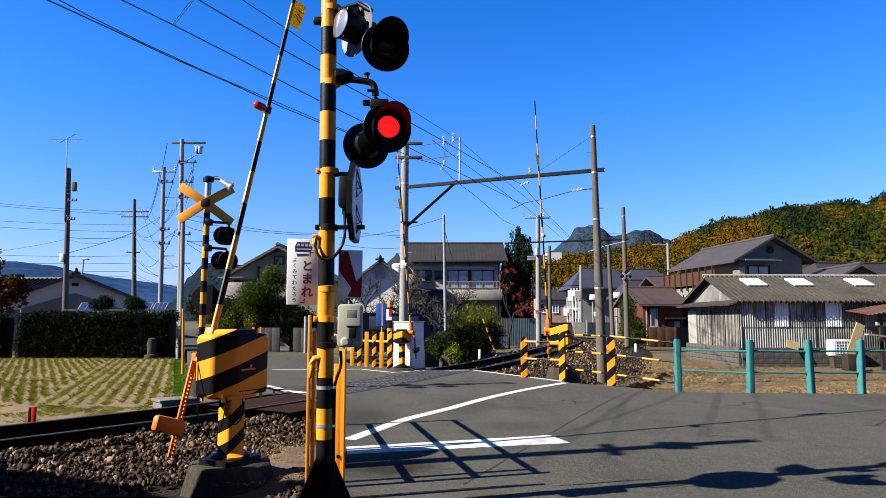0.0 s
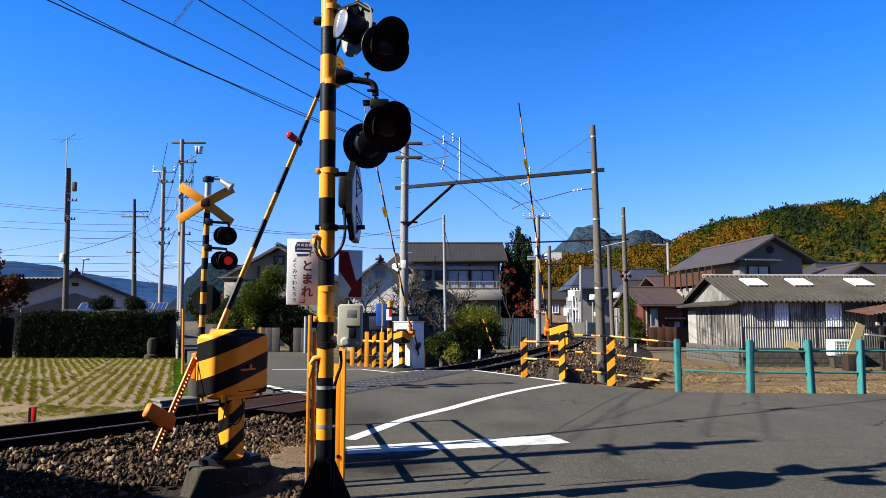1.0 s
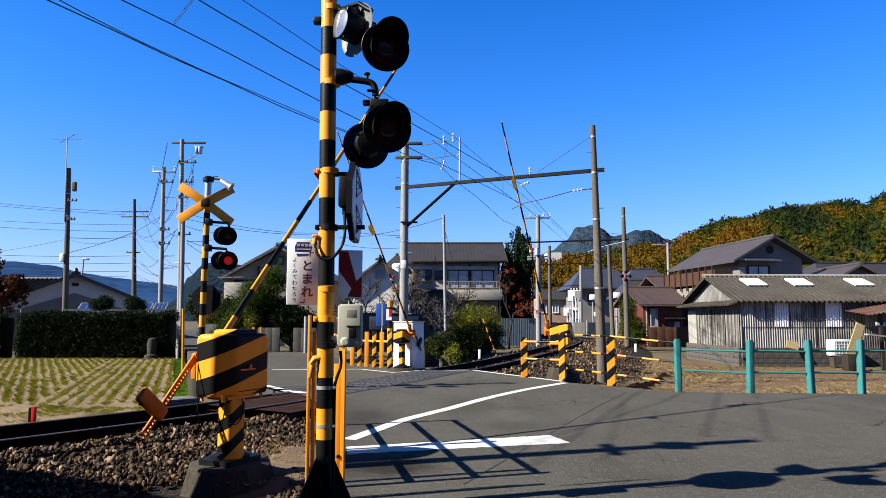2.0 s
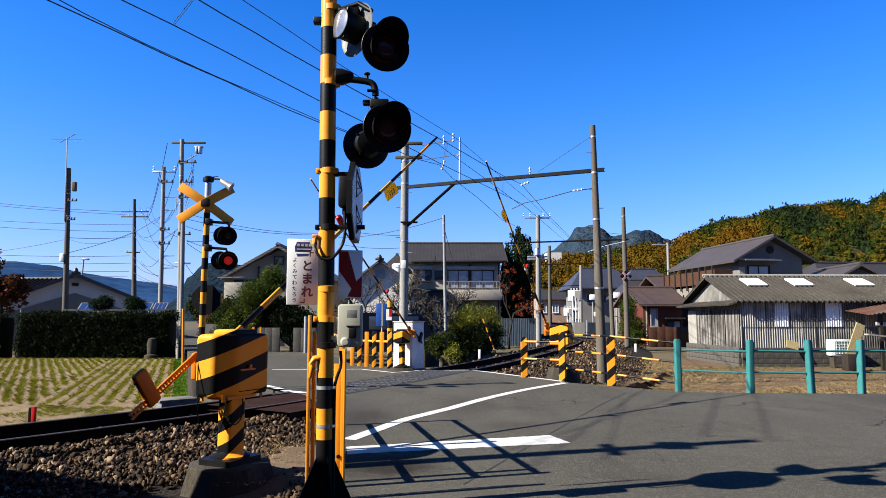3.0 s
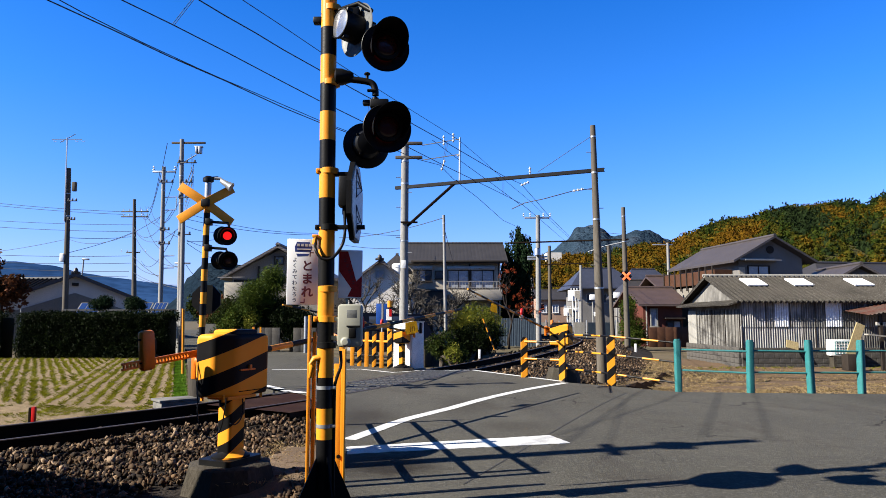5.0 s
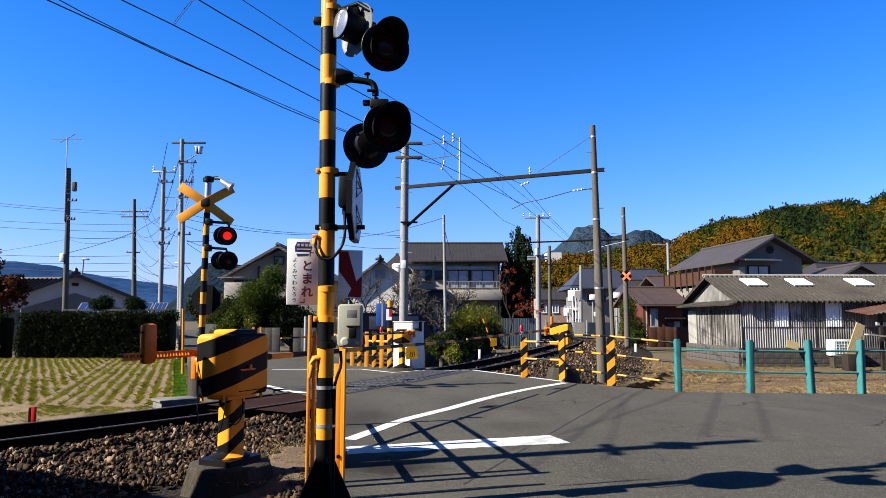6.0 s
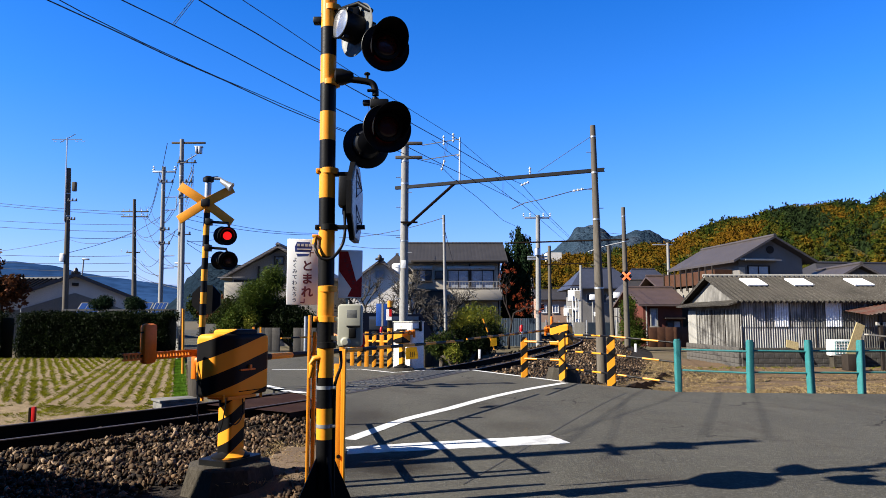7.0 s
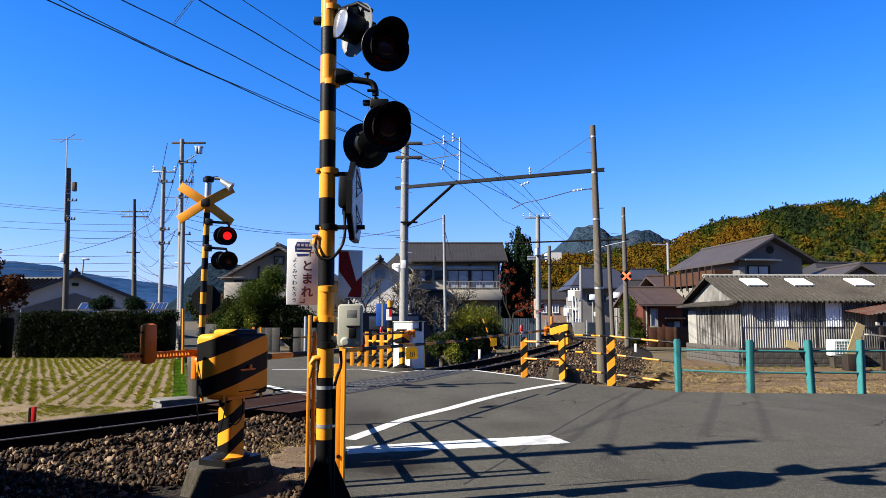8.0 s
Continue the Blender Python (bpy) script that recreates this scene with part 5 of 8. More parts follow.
part("stay", tube(B(), [local(cr, (3.97, 17.9, 6.15))[0], local(cr, (2.6, 18.5, 5.3))[0]], 0.008, 5), M["wire"], cr)
for k in range(7):
    s = 1 if k % 2 else -1
    part("step_bolt", rod(B(), (-0.055 - 0.008 * k + 0.08 * s, -0.03, 3.2 + 0.5 * k), (-0.055 - 0.008 * k + 0.2 * s, -0.03, 3.2 + 0.5 * k), 0.01, seg=6), M["zinc"], cr)
cn = pole("catenary_pole", (-4.55, 5.17, -0.3), (-4.55, 5.17, 5.55), 0.135, 0.09, "woodpole", "weathered brown railway line pole beside the near track", (4.4,))
part("cross_arm", box(B(), (0.0, 0, 4.7), (0.08, 0.6, 0.07), bevel=0.01), M["woodpole"], cn)
part("cross_arm", box(B(), (0.0, 0, 5.2), (0.3, 0.4, 0.07), bevel=0.01), M["woodpole"], cn)
gantry = thing("line_gantry", "dark steel beam spanning the track between two poles", "gantry")
ga, gb = Vector((-1.42, 20.42, 5.33)), Vector((4.25, 17.85, 5.10))
d = gb - ga
gm = Matrix.Translation((ga + gb) / 2) @ pose(0, 0, 0, 0, 0, math.degrees(math.atan2(d.y, d.x)))
bm = box(B(), (0, -0.04, 0), (d.length, 0.015, 0.085), gm)
box(bm, (0, 0, 0.04), (d.length, 0.09, 0.015), gm)
box(bm, (0, 0, -0.04), (d.length, 0.09, 0.015), gm)
part("beam", bm, M["blackmetal"], gantry)
part("brace", rod(B(), (-1.05, 20.25, 4.05), (0.42, 19.6, 5.27), 0.045, seg=8), M["rail"], gantry)
part("brace", box(B(), (-1.0, 20.15, 4.14), (0.5, 0.06, 0.05), pose(0, 0, 0), bevel=0.005), M["rail"], gantry)
part("upright", rod(B(), (0.48, 19.6, 5.28), (0.49, 19.6, 6.55), 0.028, seg=8), M["zinc"], gantry)
for z, x0 in ((6.50, -0.62), (6.05, -0.62)):
    part("steady_arm", rod(B(), (x0, 20.15, z - 0.04), (0.48, 19.6, z), 0.014, seg=6), M["wire"], gantry)
for a, b in (((0.02, 19.8, 6.36), (0.02, 19.8, 6.66)), ((0.30, 19.66, 6.42), (0.30, 19.66, 6.70)), ((-0.05, 19.85, 5.62), (0.06, 19.8, 5.95)), ((2.15, 18.8, 4.98), (2.38, 18.7, 5.06)), ((3.42, 17.95, 4.66), (3.72, 17.95, 4.72)), ((2.40, 18.7, 5.2), (2.40, 18.7, 5.48)), ((0.4, 19.62, 6.0), (0.48, 19.6, 6.04))):
    insulator(gantry, a, b)
part("steady_arm", tube(B(), [(4.0, 17.95, 4.74), (3.4, 17.97, 4.66), (2.7, 18.2, 4.5), (2.2, 18.4, 4.42), (1.9, 18.8, 4.32)], 0.012, 6), M["wire"], gantry)

CONTACT = [(-7.4, 4.6, 5.7), (-4.28, 8.8, 5.53), (-3.88, 9.5, 5.5), (-3.32, 10.2, 5.37), (-2.71, 11.3, 5.29), (-2.25, 12.2, 5.25), (-2.0, 12.7, 5.25), (-1.54, 13.7, 5.25), (-0.76, 15.4, 5.18), (-0.03, 17.2, 5.21), (0.78, 19.2, 5.26), (1.97, 22.4, 5.39), (2.88, 25.0, 5.51), (3.75, 27.6, 5.46), (8.7, 48.8, 6.83)]
MESS = [(-6.2, 5.0, 6.4), (-3.62, 9.8, 6.01), (-3.34, 10.2, 5.94), (-3.04, 10.7, 5.9), (-2.73, 11.3, 5.86), (-2.26, 12.2, 5.83), (-1.77, 13.2, 5.81), (-1.45, 13.9, 5.82), (-0.67, 15.6, 5.78), (0.09, 17.5, 5.85), (1.98, 22.4, 6.01), (2.85, 24.8, 6.21), (3.76, 27.6, 6.08), (4.95, 31.3, 5.89), (8.96, 47.0, 6.7)]
CABLE = [(-6.6, 4.0, 5.2), (-4.8, 8, 5.15), (-4.43, 8.9, 5.16), (-4.02, 9.8, 5.14), (-3.5, 10.8, 5.12), (-2.92, 12.2, 5.13), (-2.45, 13.3, 5.17), (-2.09, 14.3, 5.26), (-1.3, 16.6, 5.49), (-0.74, 18.2, 5.59), (-0.1, 19.7, 5.76), (0.33, 21, 5.6), (1.22, 24, 5.56), (2.63, 30, 5.62), (4.78, 41, 6.66)]
CABLE_TOP = [(-6.3, 4.2, 5.5), (-4.76, 8.2, 5.24), (-4.66, 8.6, 5.25), (-4.27, 9.4, 5.2), (-3.78, 10.3, 5.15), (-3.5, 10.8, 5.13), (-3.24, 11.5, 5.17), (-2.45, 13.3, 5.21), (-2.09, 14.3, 5.29), (-1.3, 16.6, 5.5)]
FEED = [(-4.6, 5.0, 5.7), (-3.04, 10, 6.11), (-2.71, 11.2, 6.22), (-2.31, 12.4, 6.27), (-2.08, 13.1, 6.31), (-1.36, 15.5, 6.5), (-0.65, 17.6, 6.63), (0.26, 19.6, 6.61), (0.46, 19.7, 6.5), (1.21, 22, 6.51), (2.1, 25, 6.54), (3.88, 30, 6.43), (5.69, 36, 6.43), (8.21, 44, 6.39)]
path_wire("contact_wire", CONTACT, 0.009)
path_wire("messenger_wire", MESS, 0.010)
path_wire("feeder_cable", CABLE, 0.009)
path_wire("feeder_cable", CABLE_TOP, 0.007)
path_wire("feeder_wire", FEED, 0.007)
path_wire("feeder_wire", [(-0.32, 19.8, 6.53), (0.5, 21.5, 6.34), (1.72, 24, 6.07), (3.05, 27, 5.82)], 0.009)
for a, b in ((CONTACT[2], (-3.62, 9.65, 6.02)), (CONTACT[7], (-1.52, 13.75, 5.82)), (CONTACT[11], (1.98, 22.4, 6.01)), ((-0.02, 17.25, 5.21), MESS[9])):
    for off in (0, 0.035):
        path_wire("dropper_wire", [(a[0] + off, a[1], a[2]), (b[0] + off, b[1], b[2])], 0.0045)

# portals further along the line
p2l = pole("catenary_pole", (5.64, 41, -0.5), (5.70, 41, 7.5), 0.17, 0.13, "pole", "concrete railway line pole", (5.6,))
p2r = pole("catenary_pole", (9.93, 37.4, -0.5), (9.88, 37.4, 7.4), 0.165, 0.105, "woodpole", "weathered brown railway line pole", (6.0, 7.4))
pole("catenary_pole", (9.58, 62, -0.5), (9.62, 62, 7.9), 0.18, 0.14, "woodpole", "brown railway line pole")
pole("catenary_pole", (14.2, 58, -0.5), (14.0, 58, 7.5), 0.2, 0.15, "woodpole", "brown railway line pole")
pole("catenary_pole", (15.5, 78, -0.5), (15.64, 78, 7.4), 0.2, 0.15, "pole", "concrete railway line pole")
p4b = pole("catenary_pole", (10.6, 82, -0.5), (10.6, 82, 6.2), 0.18, 0.15, "pole", "concrete railway line pole")
for a, b in (((3.9, 41.3, 5.86), (10.1, 37.3, 5.62)), ((9.0, 62.3, 6.2), (14.4, 57.9, 6.05)), ((10.2, 82, 5.0), (15.7, 77.9, 5.1))):
    g = thing("line_gantry", "dark steel beam spanning the track between two poles", "gantry")
    part("beam", rod(B(), a, b, 0.045, seg=6), M["rail"], g)
for z in (7.4, 5.05, 4.9):
    part("cross_arm", box(B(), (0.0, 0, z + 0.45), (1.5 if z > 6 else 1.2, 0.1, 0.1), bevel=0.01), M["zinc"], p2l)
for x in (-0.8, -0.4, 0.4, 0.8):
    insulator(p2l, (x, 0, 7.9), (x, 0, 8.15), 0.06, 2)
part("transformer", lathe(B(), [(0.12, 0), (0.16, 0.03), (0.16, 0.4), (0.13, 0.45)], 14, pose(-0.05, -0.25, 5.55)), M["zinc"], p2l)
part("guide_arm", tube(B(), [(0, 0, 6.0), (-1.0, 0.3, 5.8), (-1.9, 0.6, 5.5)], 0.03, 6), M["zinc"], p2r)
part("guide_arm", tube(B(), [(0, 0, 6.4), (-1.4, 0.5, 6.6)], 0.012, 6), M["wire"], p2r)
tagged(p4b, "concrete railway line pole")

# cross-shaped confirmation light on the second pole
bm = B()
for a in (45, -45):
    box(bm, (0, 0, 0), (0.56, 0.11, 0.02), pose(0, 0, 0.011, 0, 0, a), bevel=0.004)
n0 = len(bm.faces)
for a in (45, -45):
    box(bm, (0, 0, 0), (0.56, 0.11, 0.02), pose(0, 0, -0.011, 0, 0, a), bevel=0.004)
for i, f in enumerate(bm.faces):
    f.material_index = 0 if f.calc_center_median().z > 0 else 1
cross = part("cross_light", bm, [M["glow_x"], M["zinc"]], p2r, "cross-shaped orange light")
cross.matrix_basis = pose(-0.04, -0.3, 4.1, 90, 0, 0)
part("cross_board", rod(B(), (-0.04, -0.16, 4.1), (-0.04, -0.2, 4.1), 0.33, seg=4), M["blackmetal"], p2r)
CROSS = cross


# ---- utility poles on the far side of the field ----
ua = pole("utility_pole", (-19.6, 36, -0.5), (-19.87, 36, 9.27), 0.165, 0.105, "woodpole", "tall grey-brown utility pole with an antenna mast", (7.2, 8.4))
part("box", box(B(), (0.16, -0.16, 8.75), (0.2, 0.2, 0.5), bevel=0.03), M["woodpole"], ua)
part("box", box(B(), (-0.3, -0.1, 5.0), (0.22, 0.2, 0.45), bevel=0.03), M["white"], ua)
bm = rod(B(), (-0.30, -0.12, 6.9), (-0.39, -0.12, 11.4), 0.035, seg=6)
rod(bm, (-0.75, -0.12, 11.15), (0.05, -0.12, 11.6), 0.02, seg=5)
rod(bm, (-1.2, -0.12, 11.3), (0.4, -0.12, 11.3), 0.014, seg=5)
for x in (-1.15, -0.75, 0.0, 0.35):
    tube(bm, [(x, -0.12, 11.32), (x + 0.1, -0.12, 11.16), (x + 0.22, -0.12, 11.22)], 0.012, 5)
for z in (7.4, 8.6):
    rod(bm, (-0.32, -0.12, z), (-0.15, -0.05, z), 0.02, seg=5)
part("antenna", bm, M["zinc"], ua, "thin antenna mast")
ub = pole("utility_pole", (-26.7, 60, -0.5), (-27.2, 60, 11.8), 0.24, 0.13, "woodpole", "distant utility pole with cross arms")
for z in (11.2, 10.75, 7.6):
    part("cross_arm", box(B(), (-0.4, 0, z), (2.4 if z > 9 else 1.2, 0.12, 0.1), bevel=0.01), M["woodpole"], ub)
    for x in (-1.4, -0.9, 0.2, 0.7):
        insulator(ub, (x, 0, z + 0.05), (x, 0, z + 0.25), 0.045, 2)
uc = pole("utility_pole", (-13.86, 34, -0.5), (-14.01, 34, 8.9), 0.125, 0.09, "pole", "pale concrete utility pole with cross arms", (8.2,))
part("cross_arm", box(B(), (-0.12, 0, 9.15), (1.15, 0.08, 0.08), bevel=0.01), M["zinc"], uc)
bm = B()
for z in (7.85, 7.2, 4.9, 4.3):
    rod(bm, (-0.1, 0, z), (0.55, 0, z + 0.02), 0.025, seg=6)
rod(bm, (0.55, 0, 7.87), (0.55, 0, 7.22), 0.02, seg=6)
part("bracket", bm, M["zinc"], uc)
for x in (-0.65, -0.1, 0.42):
    insulator(uc, (x, 0, 9.2), (x, 0, 9.45), 0.06, 2)
ud = pole("utility_pole", (-11.75, 31, -0.5), (-11.99, 31, 9.52), 0.125, 0.09, "pole", "concrete utility pole with a transformer", (7.0, 8.3))
part("cross_arm", box(B(), (0.07, 0, 9.85), (1.55, 0.09, 0.09), bevel=0.01), M["woodpole"], ud)
part("transformer", box(box(box(B(), (0.48, 0, 9.5), (0.1, 0.3, 0.3), bevel=0.02), (0.62, 0, 9.5), (0.1, 0.3, 0.3), bevel=0.02), (0.55, 0, 9.66), (0.35, 0.2, 0.06), bevel=0.01), M["zinc"], ud)
part("brace", rod(B(), (-0.2, 0, 8.9), (0.45, 0, 9.3), 0.03, seg=6), M["zinc"], ud)
part("cross_arm", box(B(), (0, 0, 4.3), (0.7, 0.08, 0.08), bevel=0.01), M["zinc"], ud)
for k in range(6):
    part("cable", tube(B(), [(0.25 + 0.06 * (k % 3), -0.05, 9.3 - 0.2 * k), (0.3 + 0.08 * (k % 2), -0.1, 8.6 - 0.2 * k), (0.05, -0.13, 7.8 - 0.25 * k)], 0.012, 5), M["wire"], ud)
for th, z, w in ((uc, 8.6, 0.7), (uc, 6.2, 0.5), (uc, 5.5, 0.6), (ud, 8.9, 0.9), (ud, 8.0, 0.6), (ud, 7.3, 0.7), (ud, 6.4, 0.5), (ud, 5.6, 0.6), (ua, 8.0, 0.5), (ua, 7.0, 0.4)):
    bm = box(B(), (0.06, -0.1, z), (w, 0.05, 0.05), bevel=0.008)
    for x in (-0.4, 0.0, 0.4):
        box(bm, (0.06 + x * w, -0.1, z + 0.07), (0.07, 0.07, 0.12), bevel=0.01)
    part("bracket", bm, M["wire"], th, "dark steel bracket")
pole("utility_pole", (-11.3, 30, -0.5), (-11.42, 30, 5.6), 0.10, 0.09, "pole", "slim concrete support pole")
pole("utility_pole", (0.13, 28, -0.5), (0.03, 28, 5.54), 0.07, 0.055, "pole", "slim pale steel pole in the garden", (5.2, 5.7))
ug = pole("utility_pole", (24.6, 75, -0.5), (24.6, 75, 9.6), 0.2, 0.15, "pole", "distant concrete pole with a cross arm")
part("cross_arm", box(B(), (-0.6, 0, 9.9), (2.2, 0.12, 0.12), bevel=0.01), M["zinc"], ug)
uh = pole("street_lamp", (-27.5, 52, -0.5), (-27.2, 52, 5.8), 0.06, 0.05, "pole", "thin street lamp pole")
part("head", box(B(), (0.45, 0, 6.3), (0.5, 0.2, 0.12), bevel=0.03), M["zinc"], uh)

# lines between the poles and to the houses
wire("utility_wire", (-40.03, 60, 11.53), (-28.24, 60, 10.7), 0.1, 0.0204)
wire("utility_wire", (-40.01, 60, 11.32), (-27.93, 60, 10.45), 0.1, 0.0204)
wire("utility_wire", (-39.92, 60, 9.94), (-27.19, 60, 9.54), 0.1, 0.018)
wire("utility_wire", (-39.88, 60, 9.39), (-27.36, 60, 8.94), 0.1, 0.0204)
wire("utility_wire", (-19.75, 36, 5.56), (-27.34, 60, 8.49), 0.1, 0.0163)
wire("utility_wire", (-39.73, 60, 7.1), (-27.4, 50, 7.13), 0.1, 0.018)
wire("utility_wire", (-27.4, 50, 7.13), (-13.64, 34, 6.71), 0.9, 0.0143)
wire("utility_wire", (-39.72, 60, 6.9), (-27.36, 60, 6.8), 0.1, 0.0204)
wire("utility_wire", (-39.67, 60, 6.26), (-27.23, 60, 6.16), 0.1, 0.0204)
wire("utility_wire", (-39.64, 60, 5.76), (-27.4, 60, 5.42), 0.1, 0.02)
wire("utility_wire", (-39.6, 60, 5.17), (-27.48, 60, 5.02), 0.1, 0.018)
wire("utility_wire", (-19.7, 36, 4.75), (-27.26, 60, 8.84), 0.1, 0.017)
wire("utility_wire", (-26.67, 60, 11.15), (-12.66, 31, 9.33), 2.2, 0.0155)
wire("utility_wire", (-26.17, 60, 11.15), (-11.98, 31, 9.12), 2.4, 0.0155)
wire("utility_wire", (-25.77, 60, 11.1), (-11.48, 31, 8.11), 2.0, 0.0155)
wire("utility_wire", (-25.97, 60, 11.15), (-14.2, 34, 8.6), 0.8, 0.016)
wire("utility_wire", (-27.19, 60, 9.44), (-13.47, 34, 6.71), 1.2, 0.016)
wire("utility_wire", (-26.55, 60, 10.65), (-13.19, 34, 5.35), 0.2, 0.016)
wire("utility_wire", (-26.34, 60, 10.55), (-13.84, 34, 4.64), 0.6, 0.016)
wire("utility_wire", (-27.16, 60, 8.84), (-11.77, 31, 3.66), 0.8, 0.0155)
wire("utility_wire", (-26.97, 60, 8.94), (-11.74, 31, 5.64), 0.9, 0.0155)
wire("utility_wire", (-27.07, 60, 6.75), (-14.03, 34, 3.35), 0.1, 0.016)
wire("utility_wire", (-26.94, 60, 6.11), (-14.04, 34, 3.44), 0.2, 0.016)
wire("utility_wire", (-27.1, 60, 5.42), (-11.78, 31, 2.64), 0.2, 0.0155)
wire("utility_wire", (-26.79, 60, 4.97), (-11.79, 31, 2.82), 0.2, 0.0155)
wire("utility_wire", (-26.36, 60, 6.36), (-12.14, 31, 5.25), 1.0, 0.0155)
wire("utility_wire", (-13.82, 34, 4.36), (-11.82, 31, 3.56), 0.1, 0.0111)
wire("utility_wire", (-11.66, 31, 6.08), (-5.94, 33, 5.42), 0.25, 0.0109)
wire("utility_wire", (-11.65, 31, 5.82), (-5.94, 33, 5.34), 0.2, 0.0109)
wire("utility_wire", (-11.69, 31, 5.51), (-11.42, 36, 5.89), 0.15, 0.0114)
wire("utility_wire", (-11.61, 31, 4.86), (-11.39, 36, 4.99), 0.15, 0.0114)
wire("utility_wire", (-11.58, 31, 4.71), (-10.79, 34, 4.05), 0.1, 0.0111)
wire("utility_wire", (-11.58, 31, 4.79), (-14.49, 45, 6.66), 0.1, 0.0129)
wire("utility_wire", (-11.57, 31, 3.71), (-14.04, 40, 3.49), 0.1, 0.0121)
wire("utility_wire", (-6.08, 40, 6.03), (-0.02, 28, 5.42), 0.2, 0.0153)
wire("utility_wire", (-6.07, 40, 5.66), (-2.11, 40, 5.46), 0.15, 0.0136)
wire("utility_wire", (-5.82, 40, 6.46), (-2.64, 50, 7.38), 0.1, 0.0153)
wire("utility_wire", (0.04, 28, 5.05), (0.78, 49.3, 5.18), 0.05, 0.014)


# ---- plants ----
TUFT = [leaf_kind(16, 0.32, s) for s in range(6)]
FINE = [leaf_kind(22, 0.2, 20 + s) for s in range(6)]
NEEDLE = [leaf_kind(26, 0.3, 40 + s, flat=0.12) for s in range(5)]


def branches(bm, a, d, length, r, depth, rnd, spread=0.6, rise=0.15, kids=(2, 4)):
    """A limb that bends and forks."""
    pts, p, d = [a], Vector(a), Vector(d).normalized()
    for k in range(4):
        d = (d + Vector((rnd.uniform(-1, 1), rnd.uniform(-1, 1), rnd.uniform(-0.6, 0.9))) * 0.36).normalized()
        p = p + d * length / 4
        pts.append(p)
    rings = []
    seg = 7 if r > 0.03 else 5
    for i, q in enumerate(pts):
        e = (Vector(pts[min(i + 1, 4)]) - Vector(pts[max(i - 1, 0)])).normalized().to_track_quat("Z", "Y")
        rr = r * (1 - 0.5 * i / 4)
        rings.append([bm.verts.new(Vector(q) + e @ Vector((rr * math.cos(k * math.tau / seg), rr * math.sin(k * math.tau / seg), 0))) for k in range(seg)])
    for u, v in zip(rings, rings[1:]):
        for k in range(seg):
            bm.faces.new((u[k], u[(k + 1) % seg], v[(k + 1) % seg], v[k]))
    ends = [p]
    if depth:
        for k in range(rnd.randint(*kids)):
            i = rnd.choice((2, 3, 4, 4))
            nd = (d + Vector((rnd.gauss(0, 1), rnd.gauss(0, 1), rnd.gauss(rise, 0.6))) * spread).normalized()
            ends += branches(bm, Vector(pts[i]), nd, length * rnd.uniform(0.55, 0.8), r * 0.5 * (1.2 if i < 4 else 1), depth - 1, rnd, spread, rise, kids)
    return ends


def tree(name, at, height, lobes, leaf, count, size, label, seed, kinds=None, trunk=0.1, bark="bark", limbs=2):
    """Tapered trunk and limbs with a crown of leaf tufts gathered in lobes (x, y, z, rx, ry, rz)."""
    rnd = random.Random(seed)
    th = thing(name, label, "tree" if "tree" in name or "pine" in name or "conifer" in name else "shrub", at)
    bm = B()
    branches(bm, Vector((0, 0, -0.05)), (0.02, 0, 1), height * 0.4, trunk, limbs, rnd, 0.7, 0.5, (2, 4))
    part("trunk", bm, M[bark], th)
    spots = []
    for lx, ly, lz, rx, ry, rz in lobes:
        w = count * (rx * ry * rz) ** 0.6 / sum((b * c * d) ** 0.6 for *_, b, c, d in lobes)
        for _ in range(int(w * 0.8)):
            v = Vector((rnd.gauss(0, 1), rnd.gauss(0, 1), rnd.gauss(0, 1))).normalized() * rnd.uniform(0.45, 1.05)
            s = size * rnd.uniform(0.6, 1.4)
            spots.append((rnd.randrange(5), turn_any(rnd, (lx + v.x * rx, ly + v.y * ry, lz + v.z * rz), s)))
    ob = scatter("crown", kinds or TUFT, spots, LEAF[leaf])
    ob.parent = th
    return th


def hedge(name, a, b, depth, height, leaf, count, size, label, z0=-0.4):
    rnd = random.Random(len(label))
    a, b = Vector(a), Vector(b)
    d = b - a
    n = Vector((-d.y, d.x, 0)).normalized()
    th = thing(name, label, "hedge")
    spots = []
    for _ in range(count):
        u, face = rnd.random(), rnd.random()
        if face < 0.6:
            w, z = -rnd.uniform(0.42, 0.52), rnd.uniform(0, 1)
        elif face < 0.9:
            w, z = rnd.uniform(-0.5, 0.5), rnd.uniform(0.93, 1.02)
        else:
            w, z = rnd.uniform(-0.45, 0.45), rnd.uniform(0, 1)
        p = a + d * u + n * (w * depth)
        z = z0 + (height - z0) * z + 0.06 * noise.noise(p * 1.3)
        spots.append((rnd.randrange(6), turn_any(rnd, (p.x, p.y, z), size * rnd.uniform(0.6, 1.3))))
    ob = scatter("leaves", FINE, spots, LEAF[leaf])
    ob.parent = th
    bm = B()
    m = Matrix.Translation((a + b) / 2) @ pose(0, 0, 0, 0, 0, math.degrees(math.atan2(d.y, d.x)))
    box(bm, (0, 0, (height + z0) / 2 - 0.05), (d.length, depth * 0.7, (height - z0) * 0.93), m, bevel=0.06)
    part("core", bm, LEAF["hedge"], th)
    return th


